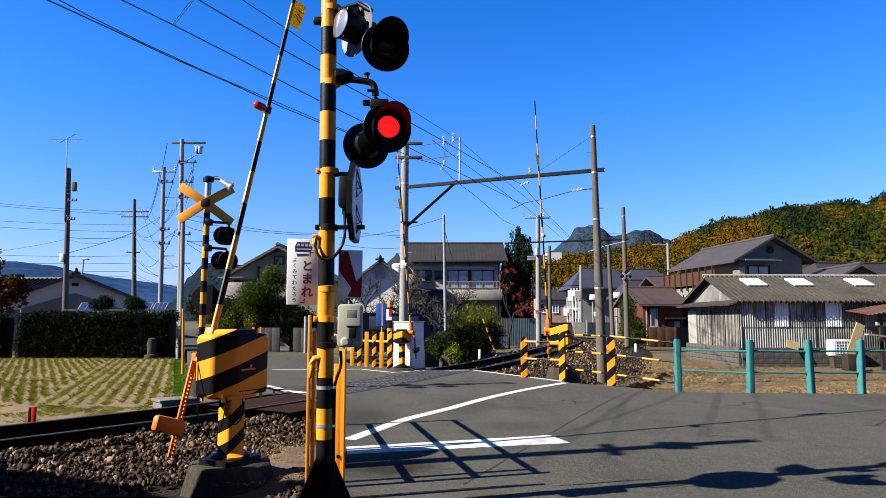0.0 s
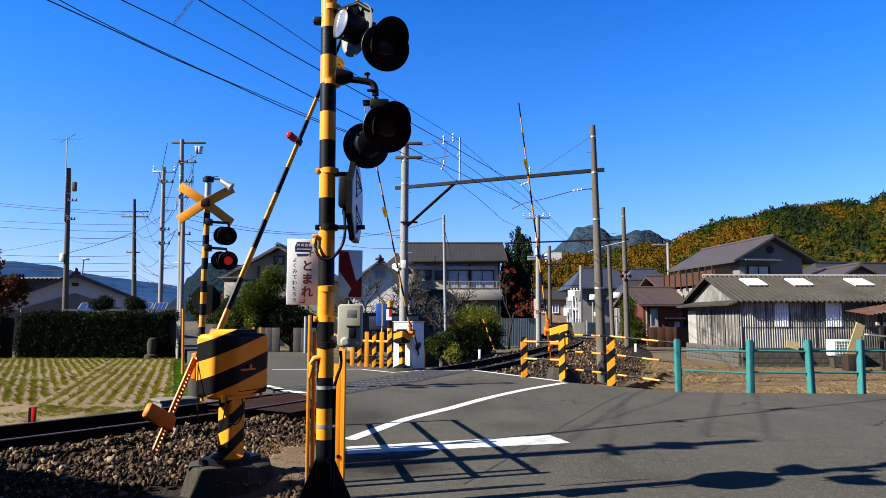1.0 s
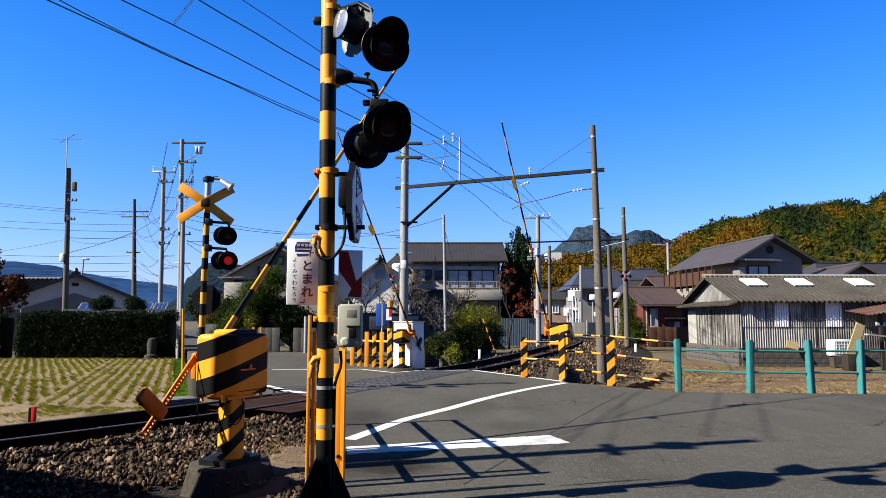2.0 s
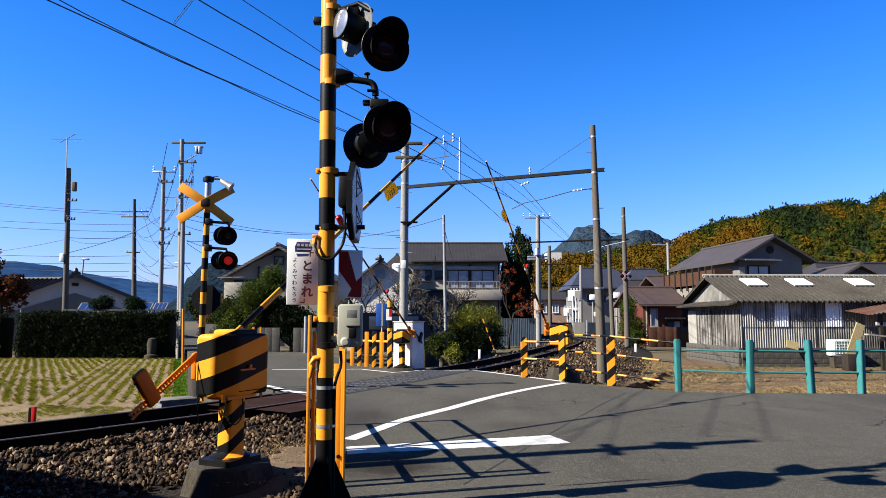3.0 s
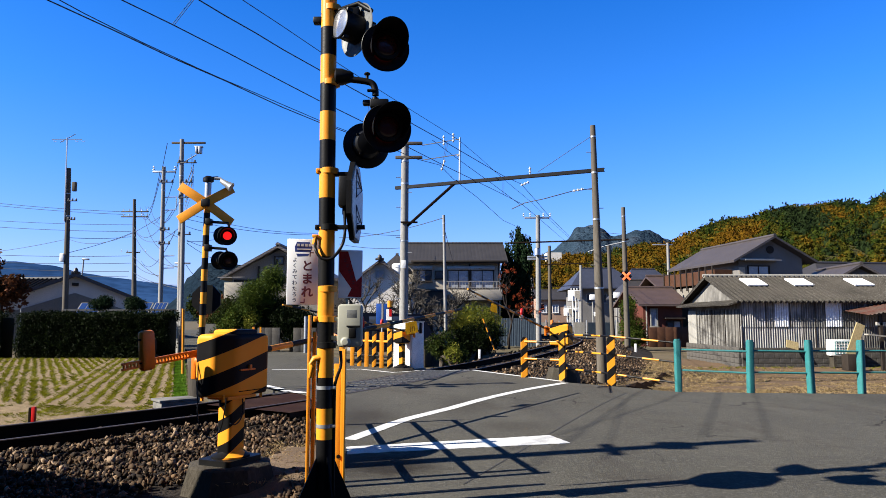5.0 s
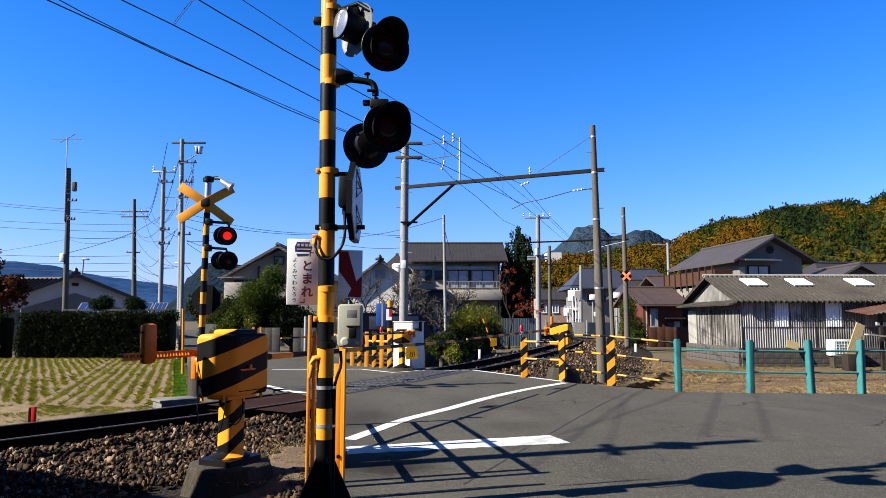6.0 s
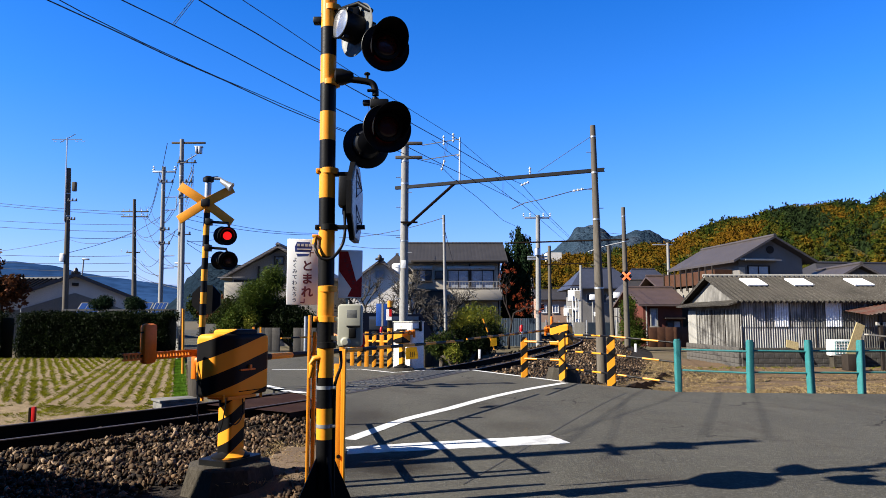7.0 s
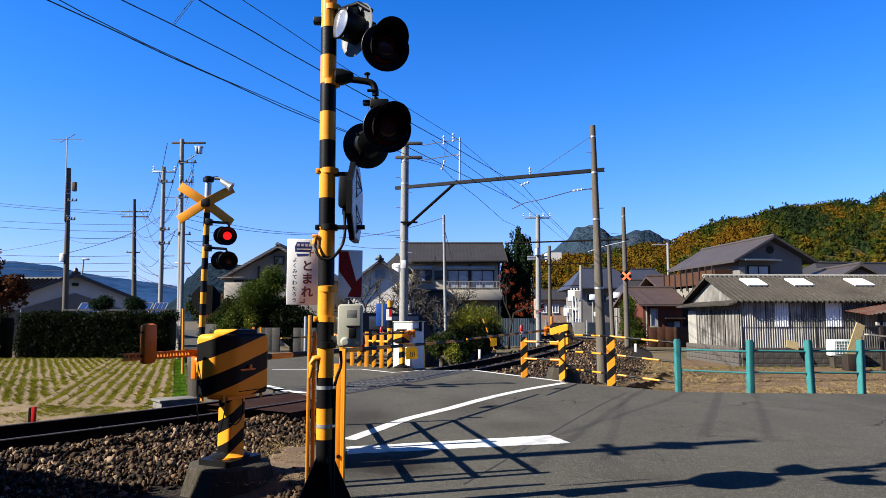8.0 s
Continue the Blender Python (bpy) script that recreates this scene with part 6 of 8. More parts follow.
def conifer(at, height, r, seed, label):
    rnd = random.Random(seed)
    th = thing("conifer", label, "tree", at)
    part("trunk", rod(B(), (0, 0, 0), (0, 0, height * 0.8), 0.16, 0.05, 10), M["bark"], th)
    spots = []
    for s in range(22):
        a, k = rnd.uniform(0, 6.28), rnd.uniform(0, 0.85)
        x, y = r * k * math.cos(a), r * k * math.sin(a)
        top = height * (1 - 0.25 * k - rnd.uniform(0, 0.12))
        for i in range(70):
            z = rnd.uniform(0.08, 1) * top
            w = 0.36 * (1 - (z / top) ** 3) * rnd.uniform(0.3, 1.0) + 0.03
            b = rnd.uniform(0, 6.28)
            spots.append((rnd.randrange(5), Matrix.LocRotScale((x * (0.6 + 0.5 * z / top) + w * math.cos(b), y * (0.6 + 0.5 * z / top) + w * math.sin(b), z), Euler((rnd.uniform(-0.4, 0.4), rnd.uniform(-0.4, 0.4), b)), Vector((0.16, 0.16, 0.42)))))
    scatter("crown", TUFT, spots, LEAF["conifer"]).parent = th
    return th


hedge("hedge", (-17.55, 29.2, 0), (-11.3, 29.0, 0), 1.2, 1.44, "hedge", 3200, 0.19, "long dark clipped evergreen hedge beyond the field")
hedge("hedge", (-44, 30.0, 0), (-18.3, 29.2, 0), 1.2, 1.48, "hedge", 3000, 0.21, "dark clipped evergreen hedge with a gap")
for x, lobes, sd in ((-15.08, [(0, 0, 2.42, 0.5, 0.45, 0.2), (-0.1, 0, 2.28, 0.55, 0.5, 0.16), (0.12, 0, 2.55, 0.34, 0.3, 0.14)], 1), (-13.68, [(0, 0, 2.4, 0.42, 0.4, 0.22), (0.1, 0, 2.24, 0.46, 0.4, 0.14), (-0.05, 0, 2.52, 0.28, 0.3, 0.12)], 2)):
    tree("pine_tree", (x, 30.6, -0.4), 2.5, lobes, "conifer", 620, 0.11, "clipped cloud-shaped garden pine behind the hedge", sd, FINE, 0.06)
tree("maple_tree", (-25.0, 38, -0.5), 6, [(-1.5, 0, 3.6, 2.0, 1.6, 1.3), (0.3, 0, 3.0, 1.6, 1.3, 0.9), (-1.0, 0, 5.0, 1.4, 1.2, 0.8), (1.2, 0, 3.6, 0.9, 0.9, 0.6)], "maple", 700, 0.3, "broad brown-red autumn tree beside the house", 5)
tree("shrub_tree", (-8.1, 29.6, -0.4), 2.4, [(-1.0, 0, 1.9, 0.8, 0.7, 0.7), (0.2, 0, 2.15, 0.9, 0.8, 0.8), (1.0, 0, 1.95, 0.9, 0.8, 0.8), (0.1, 0, 1.2, 1.3, 0.9, 0.8)], "shrub", 1800, 0.17, "dense olive-green garden tree", 7, FINE)
tree("pine_tree", (-7.75, 29.0, -0.4), 3, [(0.6, 0, 3.3, 0.5, 0.5, 0.6), (-0.1, 0, 2.7, 0.8, 0.6, 0.5), (-0.5, 0, 2.0, 0.7, 0.5, 0.4)], "bright", 750, 0.26, "bright green young pine tree", 8, NEEDLE)
tree("shrub", (-8.7, 28.9, -0.3), 2.2, [(0, 0, 1.35, 0.55, 0.5, 0.6), (-0.4, 0, 0.9, 0.5, 0.5, 0.5)], "bright", 450, 0.17, "low bright green garden shrub", 9, FINE)
tree("shrub", (-7.9, 28.7, -0.3), 2.0, [(0, 0, 1.35, 0.3, 0.3, 0.5)], "lime", 200, 0.16, "small yellow-green garden shrub by the wall", 10, FINE)
tree("shrub", (-6.3, 28.9, -0.3), 2.6, [(0, 0, 1.5, 0.9, 0.6, 0.8), (0.7, 0, 1.1, 0.7, 0.6, 0.6)], "hedge", 800, 0.2, "dark broad-leaved camellia shrub", 11, FINE)
tree("shrub", (-11.6, 38.5, -0.4), 3.0, [(0, 0, 1.6, 0.9, 0.8, 0.9), (-1.0, 0, 1.1, 0.8, 0.8, 0.7)], "shrub", 700, 0.22, "olive green shrub by the road", 12, FINE)
tree("shrub", (-15.0, 46, -0.4), 3.6, [(0, 0, 2.0, 1.1, 0.9, 1.1), (0.8, 0, 1.6, 0.9, 0.8, 0.9)], "maple", 500, 0.25, "russet shrub beside the road", 13)
tree("shrub", (-17.5, 52, -0.4), 3.6, [(0, 0, 2.6, 1.6, 0.9, 1.2), (2.6, 0, 2.2, 1.5, 0.8, 1.2)], "shrub", 800, 0.3, "olive green trees along the road", 14)
tree("bamboo_shrub", (1.45, 30.5, -0.4), 2.6, [(0, 0, 1.75, 1.05, 0.7, 0.55), (0.4, 0, 1.25, 0.9, 0.7, 0.6), (-0.5, 0, 1.3, 0.7, 0.6, 0.6)], "bamboo", 900, 0.2, "rounded shrub of yellow-green and ochre leaves", 15, NEEDLE)
tree("shrub", (1.6, 29.9, -0.4), 2.0, [(0, 0, 0.9, 1.0, 0.6, 0.7), (-0.9, 0, 0.6, 0.7, 0.5, 0.6)], "hedge", 700, 0.18, "dark green undergrowth below the shrub", 16, FINE)
tree("shrub", (-0.05, 25.5, -0.4), 1.6, [(0, 0, 0.75, 0.6, 0.4, 0.5), (0.5, 0, 0.35, 0.5, 0.4, 0.4)], "shrub", 420, 0.15, "pale green garden shrub", 17, FINE)
tree("shrub", (0.35, 22.5, -0.3), 0.8, [(0, 0, 0.45, 0.22, 0.2, 0.25)], "lime", 70, 0.14, "small yellow-green plant beside the track", 18, FINE)
tree("shrub_tree", (10.6, 40, -0.5), 3.4, [(0.1, 0, 2.3, 0.5, 0.5, 0.8), (0.3, 0, 1.2, 0.75, 0.7, 0.8), (0.5, 0, 0.7, 0.7, 0.6, 0.6)], "bright", 1000, 0.18, "bushy green tree beside the track", 19, FINE)
conifer((5.75, 52, -0.5), 9.3, 1.35, 20, "tall dark green columnar conifers beside the house")
conifer((4.95, 52.6, -0.5), 7.4, 0.6, 21, "dark green columnar conifer")

for at, h, r, sd, k in (((-2.9, 30, -0.4), 1.5, 0.14, 31, 3), ((-1.0, 29.5, -0.4), 1.5, 0.16, 32, 3), ((0.0, 31, -0.4), 1.4, 0.13, 33, 3), ((-2.0, 32, -0.4), 1.5, 0.13, 34, 3)):
    th = thing("bare_tree", "leafless pruned garden tree with grey twisted branches", "tree", at)
    bm = B()
    branches(bm, Vector((0, 0, 0)), (0.1, 0, 1), h, r, k + 1, random.Random(sd), 0.85, 0.15, (4, 5))
    part("limb", bm, M["palebark"], th)
pers = thing("persimmon_tree", "nearly bare persimmon tree hung with red leaves", "tree", (4.0, 42, -0.5))
bm = B()
ends = branches(bm, Vector((0, 0, 0)), (0, 0, 1), 2.2, 0.085, 4, random.Random(41), 0.7, 0.45, (2, 4))
part("limb", bm, M["timber"], pers)
r2 = random.Random(42)
scatter("leaves", FINE, [(r2.randrange(5), turn_any(r2, e + Vector((r2.gauss(0, 0.12), r2.gauss(0, 0.12), r2.gauss(-0.05, 0.12))), 0.13)) for e in ends[::3] for _ in range(2)] + [(r2.randrange(5), turn_any(r2, (r2.gauss(0.75, 0.35), r2.gauss(0, 0.4), r2.gauss(2.9, 0.6)), 0.1)) for _ in range(30)], LEAF["red"]).parent = pers


# ---- houses ----
def roof(name, parent, x0, x1, y0, y1, eave, ridge, axis, mat, over=0.5, thick=0.14, hip=0.0, label=""):
    """A pitched roof over a plan; axis 0: the ridge runs along x."""
    bm = B()
    if axis == 1:
        x0, x1, y0, y1 = y0, y1, x0, x1
    mid = (y0 + y1) / 2
    k = (ridge - eave) / (mid - y0)
    e = eave - k * over
    pts = []
    for z in (0, -thick):
        a = [(x0 - over, y0 - over, e + z), (x1 + over, y0 - over, e + z), (x1 + over - hip, mid, ridge + z), (x0 - over + hip, mid, ridge + z), (x0 - over, y1 + over, e + z), (x1 + over, y1 + over, e + z)]
        pts.append([bm.verts.new((p[0], p[1], p[2]) if axis == 0 else (p[1], p[0], p[2])) for p in a])
    t, u = pts
    quads = [(0, 1, 2, 3), (3, 2, 5, 4)] + ([(1, 5, 2), (0, 3, 4)] if hip else [])
    for q in quads:
        bm.faces.new([t[i] for i in q])
        bm.faces.new([u[i] for i in q][::-1])
    for i, j in ((0, 1), (1, 2), (2, 5), (5, 4), (4, 3), (3, 0)) if not hip else ((0, 1), (1, 5), (5, 4), (4, 0)):
        bm.faces.new((t[i], t[j], u[j], u[i]))
    bmesh.ops.recalc_face_normals(bm, faces=bm.faces)
    r = part(name, bm, M[mat], parent, label, smooth=False)
    a, b = ((x0 - over + hip, mid, ridge + 0.02), (x1 + over - hip, mid, ridge + 0.02))
    if axis == 1:
        a, b = (a[1], a[0], a[2]), (b[1], b[0], b[2])
    part("ridge_cap", rod(B(), a, b, 0.11, seg=8), M[mat], r)
    return r


def gable_wall(bm, x0, x1, y0, y1, z0, eave, ridge, axis):
    """Solid walls with gable ends."""
    if axis == 0:
        prof = [(y0, z0), (y1, z0), (y1, eave), ((y0 + y1) / 2, ridge), (y0, eave)]
        a = [bm.verts.new((x0, y, z)) for y, z in prof]
        b = [bm.verts.new((x1, y, z)) for y, z in prof]
    else:
        prof = [(x0, z0), (x1, z0), (x1, eave), ((x0 + x1) / 2, ridge), (x0, eave)]
        a = [bm.verts.new((x, y0, z)) for x, z in prof]
        b = [bm.verts.new((x, y1, z)) for x, z in prof]
    bm.faces.new(a)
    bm.faces.new(b[::-1])
    for i in range(5):
        bm.faces.new((a[i], b[i], b[(i + 1) % 5], a[(i + 1) % 5]))
    bmesh.ops.recalc_face_normals(bm, faces=bm.faces)
    return bm


def window(parent, x0, x1, z0, z1, y, pane="glass", panes=2, sash="alu", face=-1, sill=True, shutter=0.0):
    """A framed window on a wall that faces -y."""
    w, h = x1 - x0, z1 - z0
    t = 0.06
    bm = B()
    for a, b in (((x0, z0), (x1, z0 + t)), ((x0, z1 - t), (x1, z1)), ((x0, z0 + t), (x0 + t, z1 - t)), ((x1 - t, z0 + t), (x1, z1 - t))):
        box(bm, ((a[0] + b[0]) / 2, y - 0.03, (a[1] + b[1]) / 2), (b[0] - a[0], 0.12, b[1] - a[1]))
    for k in range(1, panes):
        x = x0 + w * k / panes
        box(bm, (x, y - 0.02, z0 + h / 2), (0.05, 0.08, h - 2 * t))
    f = part("window", bm, M[sash], parent)
    for k in range(panes):
        a, b = x0 + t + (w - 2 * t) * k / panes, x0 + t + (w - 2 * t) * (k + 1) / panes
        part("pane", box(B(), ((a + b) / 2, y - 0.008, z0 + h / 2), (b - a - 0.03, 0.012, h - 2 * t)), M[pane if k % 2 == 0 or pane != "glass" else "curtain"], f)
    if sill:
        part("sill", box(B(), (x0 + w / 2, y - 0.07, z0 - 0.03), (w + 0.12, 0.16, 0.05), bevel=0.008), M[sash], f)
    if shutter:
        part("shutter_box", box(B(), (x0 + w / 2, y - 0.1, z1 + shutter / 2), (w + 0.1, 0.22, shutter), bevel=0.02), M["alu"], f)
    return f


# two-storey cream house behind the track
hA = thing("house", "two-storey cream plaster house with a grey tiled roof", "house")
part("wall", gable_wall(B(), -2.7, 4.15, 50, 57, -0.5, 5.62, 6.75, 0), M["plaster"], hA)
roof("roof", hA, -2.45, 4.15, 50, 57, 5.66, 7.15, 0, "tile", 0.55)
bm = box(B(), (1.15, 49.35, 5.42), (6.9, 0.12, 0.14), bevel=0.02)
rod(bm, (4.0, 49.7, 5.4), (4.0, 49.9, -0.4), 0.05, seg=8)
part("gutter", bm, M["timber"], hA)
window(hA, -2.15, -0.82, 4.0, 4.85, 50, panes=3, sash="timber", shutter=0.28)
window(hA, -0.6, 0.1, 4.2, 4.8, 50, panes=1, sash="timber")
window(hA, 0.33, 1.9, 3.45, 4.85, 50, pane="curtain", panes=2, sash="timber", shutter=0.26)
window(hA, 2.0, 3.7, 3.45, 4.85, 50, pane="curtain", panes=2, sash="timber", shutter=0.26)
part("downpipe", rod(B(), (1.95, 49.9, 5.3), (1.95, 49.9, 3.5), 0.05, seg=8), M["timber"], hA)
bm = box(B(), (2.1, 49.4, 3.0), (4.2, 1.1, 0.75), bevel=0.02)
part("balcony", bm, M["plaster"], hA, "cream balcony front")
bal = part("railing", rod(rod(B(), (0.2, 48.9, 3.95), (4.0, 48.9, 3.95), 0.03, seg=6), (0.2, 48.9, 3.5), (4.0, 48.9, 3.5), 0.025, seg=6), M["alu"], hA)
for k in range(20):
    part("baluster", rod(B(), (0.2 + 0.2 * k, 48.9, 3.42), (0.2 + 0.2 * k, 48.9, 3.95), 0.012, seg=5), M["alu"], bal)
roof("porch_roof", hA, -3.6, 0.2, 47.6, 51.5, 2.5, 3.3, 0, "tile", 0.3)
part("porch_wall", box(B(), (-1.7, 49.5, 1.0), (3.6, 3.2, 3.0)), M["plaster"], hA)
window(hA, -2.9, -0.6, 0.6, 2.3, 47.9, panes=3)
window(hA, 1.0, 3.8, 0.2, 2.2, 50, panes=3)

# white gabled storehouse in front of it
hB = thing("house", "white plaster storehouse with a gable and dark tiled roof", "house")
part("wall", gable_wall(B(), -5.5, -1.9, 40, 46, -0.5, 3.35, 4.7, 1), M["whitewall"], hB)
roof("roof", hB, -5.4, -1.9, 40, 46, 3.4, 4.72, 1, "tile_x", 0.4)
part("finial", box(lathe(B(), [(0.1, 0), (0.14, 0.08), (0.09, 0.2), (0.03, 0.26)], 10, pose(-3.65, 39.6, 4.75)), (-3.65, 39.6, 4.74), (0.5, 0.16, 0.14), bevel=0.04), M["tile"], hB)
window(hB, -3.95, -3.4, 3.65, 4.15, 40, pane="curtain", panes=2, sash="alu", sill=False)
part("annexe_wall", box(B(), (-3.2, 47.9, 2.1), (1.5, 2.9, 5.4)), M["whitewall"], hB)
roof("annexe_roof", hB, -3.9, -2.5, 46.4, 49.4, 4.85, 5.75, 0, "tile", 0.3, hip=0.9)

tank = thing("water_tank", "white roof tank beside the storehouse ridge", "tank", (-3.0, 46.0, 4.3))
part("drum", lathe(B(), [(0.3, -0.45), (0.42, -0.36), (0.42, 0.4), (0.3, 0.5), (0.05, 0.52)], 18, pose(0, 0, 0.2)), M["white"], tank)
part("stand", box(B(), (0, 0, -2.2), (0.7, 0.7, 3.9)), M["zinc"], tank)

# dark half-timbered house
hC = thing("house", "two-storey beige house with dark timber framing", "house")
hC.matrix_basis = Matrix.Translation((0, 0, 1.3)) @ Matrix.Scale(1.36, 4) @ Matrix.Translation((0, 0, -1.3))
part("wall", gable_wall(B(), -10.4, -5.8, 34, 41, -0.5, 3.5, 4.72, 1), M["beige"], hC)
roof("roof", hC, -10.4, -5.8, 34, 41, 3.6, 4.92, 1, "tile_x", 0.45)
bm = B()
box(bm, (-8.05, 33.98, 3.18), (4.5, 0.06, 0.12))
box(bm, (-9.1, 33.98, 2.3), (0.1, 0.06, 3.2))
box(bm, (-8.2, 33.98, 3.7), (0.1, 0.06, 1.1))
box(bm, (-7.0, 33.98, 3.5), (0.1, 0.06, 0.8))
part("framing", bm, M["timber"], hC)
window(hC, -8.35, -7.85, 3.95, 4.4, 33.97, panes=1, sash="timber", sill=False)
window(hC, -10.1, -9.3, 2.35, 3.1, 33.97, panes=2, sash="alu")
part("balcony", box(B(), (-10.02, 33.4, 2.64), (0.86, 1.0, 0.8), bevel=0.02), M["plaster"], hC, "cream balcony front")
part("laundry_pole", rod(B(), (-10.9, 33.3, 3.3), (-9.6, 33.3, 3.32), 0.02, seg=6), M["alu"], hC)
part("post", box(B(), (-10.6, 33.2, 0.85), (0.12, 0.12, 2.7)), M["timber"], hC)
part("balcony_floor", box(B(), (-10.02, 33.4, 2.2), (0.95, 1.1, 0.12)), M["timber"], hC)

# white gabled house beyond the hedge
hD = thing("house", "white plaster farmhouse with a wide gable and dark tiles", "house", (-24, 45, 0), 27)
part("wall", gable_wall(B(), -4.0, 4.0, 0, 10, -0.5, 2.45, 4.05, 1), M["whitewall"], hD)
roof("roof", hD, -4.0, 4.0, 0, 10, 2.6, 4.28, 1, "tile_x", 0.55, 0.22)
part("skirting", gable_wall(B(), -3.9, 3.9, -0.06, 0.3, -0.5, 1.6, 3.0, 1), M["beige"], hD, "grey-beige lower wall")
part("beam_end", box(B(), (0.0, -0.15, 3.55), (0.4, 0.2, 0.2), bevel=0.03), M["timber"], hD)
part("finial", box(lathe(B(), [(0.12, 0), (0.16, 0.1), (0.1, 0.26), (0.03, 0.34)], 10, pose(0, -0.55, 4.28)), (0, -0.5, 4.28), (0.55, 0.2, 0.14), bevel=0.04), M["tile"], hD)
hD2 = thing("house", "low house with a pale ribbed metal roof", "house")
part("wall", box(B(), (-31.4, 52, 1.2), (5, 5, 3.4)), M["greywall"], hD2)
roof("roof", hD2, -34, -28.8, 49, 56, 3.1, 4.35, 0, "tile_pale", 0.4)
for k in range(17):
    x = -34.2 + 0.34 * k
    bm = B()
    rod(bm, (x, 48.55, 2.98), (x, 52.5, 4.4), 0.06, seg=6)
    part("roof_rib", bm, M["timber"], hD2)
dish = thing("satellite_dish", "small white satellite dish on the roof edge", "satellite dish", (-23.9, 40, -0.5))
part("dish", lathe(B(), [(0.02, 0), (0.15, 0.03), (0.25, 0.09), (0.26, 0.09), (0.15, 0.01)], 16, pose(-0.5, 0, 3.9, 70, 0, -30)), M["pole"], dish)
part("mast", rod(B(), (-0.5, 0, 0), (-0.5, 0, 4.0), 0.03, seg=6), M["zinc"], dish)
lean = thing("carport", "low metal carport hidden behind the hedge", "carport")
part("roof", box(B(), (-15.2, 33.2, 1.72), (5.0, 2.0, 0.08)), M["tile_pale"], lean)
for x in (-17.5, -13.0):
    part("post", box(B(), (x, 33.2, 0.6), (0.1, 0.1, 2.2)), M["alu"], lean)
for x0 in (-17.05, -14.6, -14.0 + 0.45):
    p = thing("solar_panel", "blue solar panel tilted on a low roof", "solar panel", group="solar panels")
    w = 1.0 if x0 < -17 else (0.55 if x0 > -14 else 0.9)
    part("frame", box(B(), (0, 0, 0), (w + 0.06, 1.0, 0.04), pose(x0 + w / 2, 32.3, 1.72, 42, 0, 0)), M["alu"], p)
    for i in range(3):
        for j in range(2):
            part("cell", box(B(), (-w / 2 + w * (i + 0.5) / 3, -0.24 + 0.48 * j, 0.024), (w / 3 - 0.03, 0.45, 0.008), pose(x0 + w / 2, 32.3, 1.72, 42, 0, 0)), M["solar"], p)

# grey house behind the shed
hE = thing("house", "two-storey grey mortar house with a broad tiled roof", "house", (19.0, 44, 0), 7)
part("wall", gable_wall(B(), -0.1, 4.3, 0, 8.2, -0.5, 5.2, 6.4, 1), M["greywall"], hE)
roof("roof", hE, -0.1, 4.3, 0, 8.2, 5.37, 6.6, 1, "tile_x", 0.65, 0.14)
window(hE, 0.5, 2.0, 3.45, 4.72, 0, pane="curtain", panes=2, sash="timber")
part("awning", box(box(B(), (1.2, -0.35, 5.02), (2.4, 0.8, 0.06), pose(0, 0, 0)), (1.2, -0.05, 5.12), (2.4, 0.1, 0.1)), M["alu"], hE)
part("attic_vent", lathe(B(), [(0.25, 0), (0.25, 0.06)], 16, pose(2.1, 0.0, 5.75, 90, 0, 0)), M["timber"], hE)
part("veranda", box(B(), (-0.75, 4.5, 4.05), (1.2, 7.6, 0.9)), M["brownwood"], hE, "brown timber veranda along the side")
for k in range(9):
    part("veranda_post", box(B(), (-1.38, 0.9 + 0.9 * k, 4.0), (0.08, 0.1, 1.5)), M["timber"], hE)
part("side_wall", box(B(), (-0.7, 4.5, 1.5), (1.1, 7.6, 3.9)), M["beige"], hE)
part("pale_panel", box(B(), (0.1, -0.05, 4.1), (0.4, 0.06, 1.0)), M["plaster"], hE)
hE2 = thing("house", "low grey tiled house roof behind the shed", "house", (29.0, 50, 0), 8)
part("wall", box(B(), (3.5, 3, 1.8), (9, 6, 4.4)), M["greywall"], hE2)
roof("roof", hE2, -1.5, 8.6, 0, 6, 4.2, 5.6, 0, "tile", 0.6, hip=2.2)
hE3 = thing("house", "small gabled extension with grey tiled roof", "house", (22.2, 40.5, 0), -6)
part("wall", gable_wall(B(), 0, 4.2, 0, 5, -0.5, 3.2, 4.3, 1), M["greywall"], hE3)
roof("roof", hE3, 0, 4.2, 0, 5, 3.3, 4.5, 1, "tile_x", 0.5)
hE4 = thing("house", "distant roof carrying dark solar panels", "house", (44, 68, 0), 10)
part("wall", box(B(), (2, 3, 2.5), (8, 6, 5.5)), M["beige"], hE4)
roof("roof", hE4, -3, 8, 0, 7, 5.2, 7.0, 0, "tile_blue", 0.5)

# brick-red house and roofs beside the lane
hF = thing("house", "low red-brown house with a brown metal roof", "house", (13.0, 46, 0), 0)
part("wall", box(B(), (1.6, 3, 0.9), (2.6, 6, 2.9)), M["brick"], hF)
roof("roof", hF, 0.2, 2.9, -0.3, 6.0, 2.4, 3.5, 0, "tile_brown", 0.35)
window(hF, 0.75, 1.25, 0.8, 2.0, 0, pane="curtain", panes=1, sash="palesheet")
part("downpipe", tube(B(), [(0.5, -0.08, -0.4), (0.5, -0.08, 2.2), (1.5, -0.08, 2.25)], 0.05, 6), M["palesheet"], hF)
part("shadow_board", box(B(), (2.3, -0.25, 1.35), (1.3, 0.5, 0.1)), M["timber"], hF)
window(hF, 1.8, 2.8, 0.3, 1.2, 0, panes=2, sash="timber")
hF2 = thing("house", "house with stepped brown roofs behind the lane", "house", (15.2, 52, 0), 0)
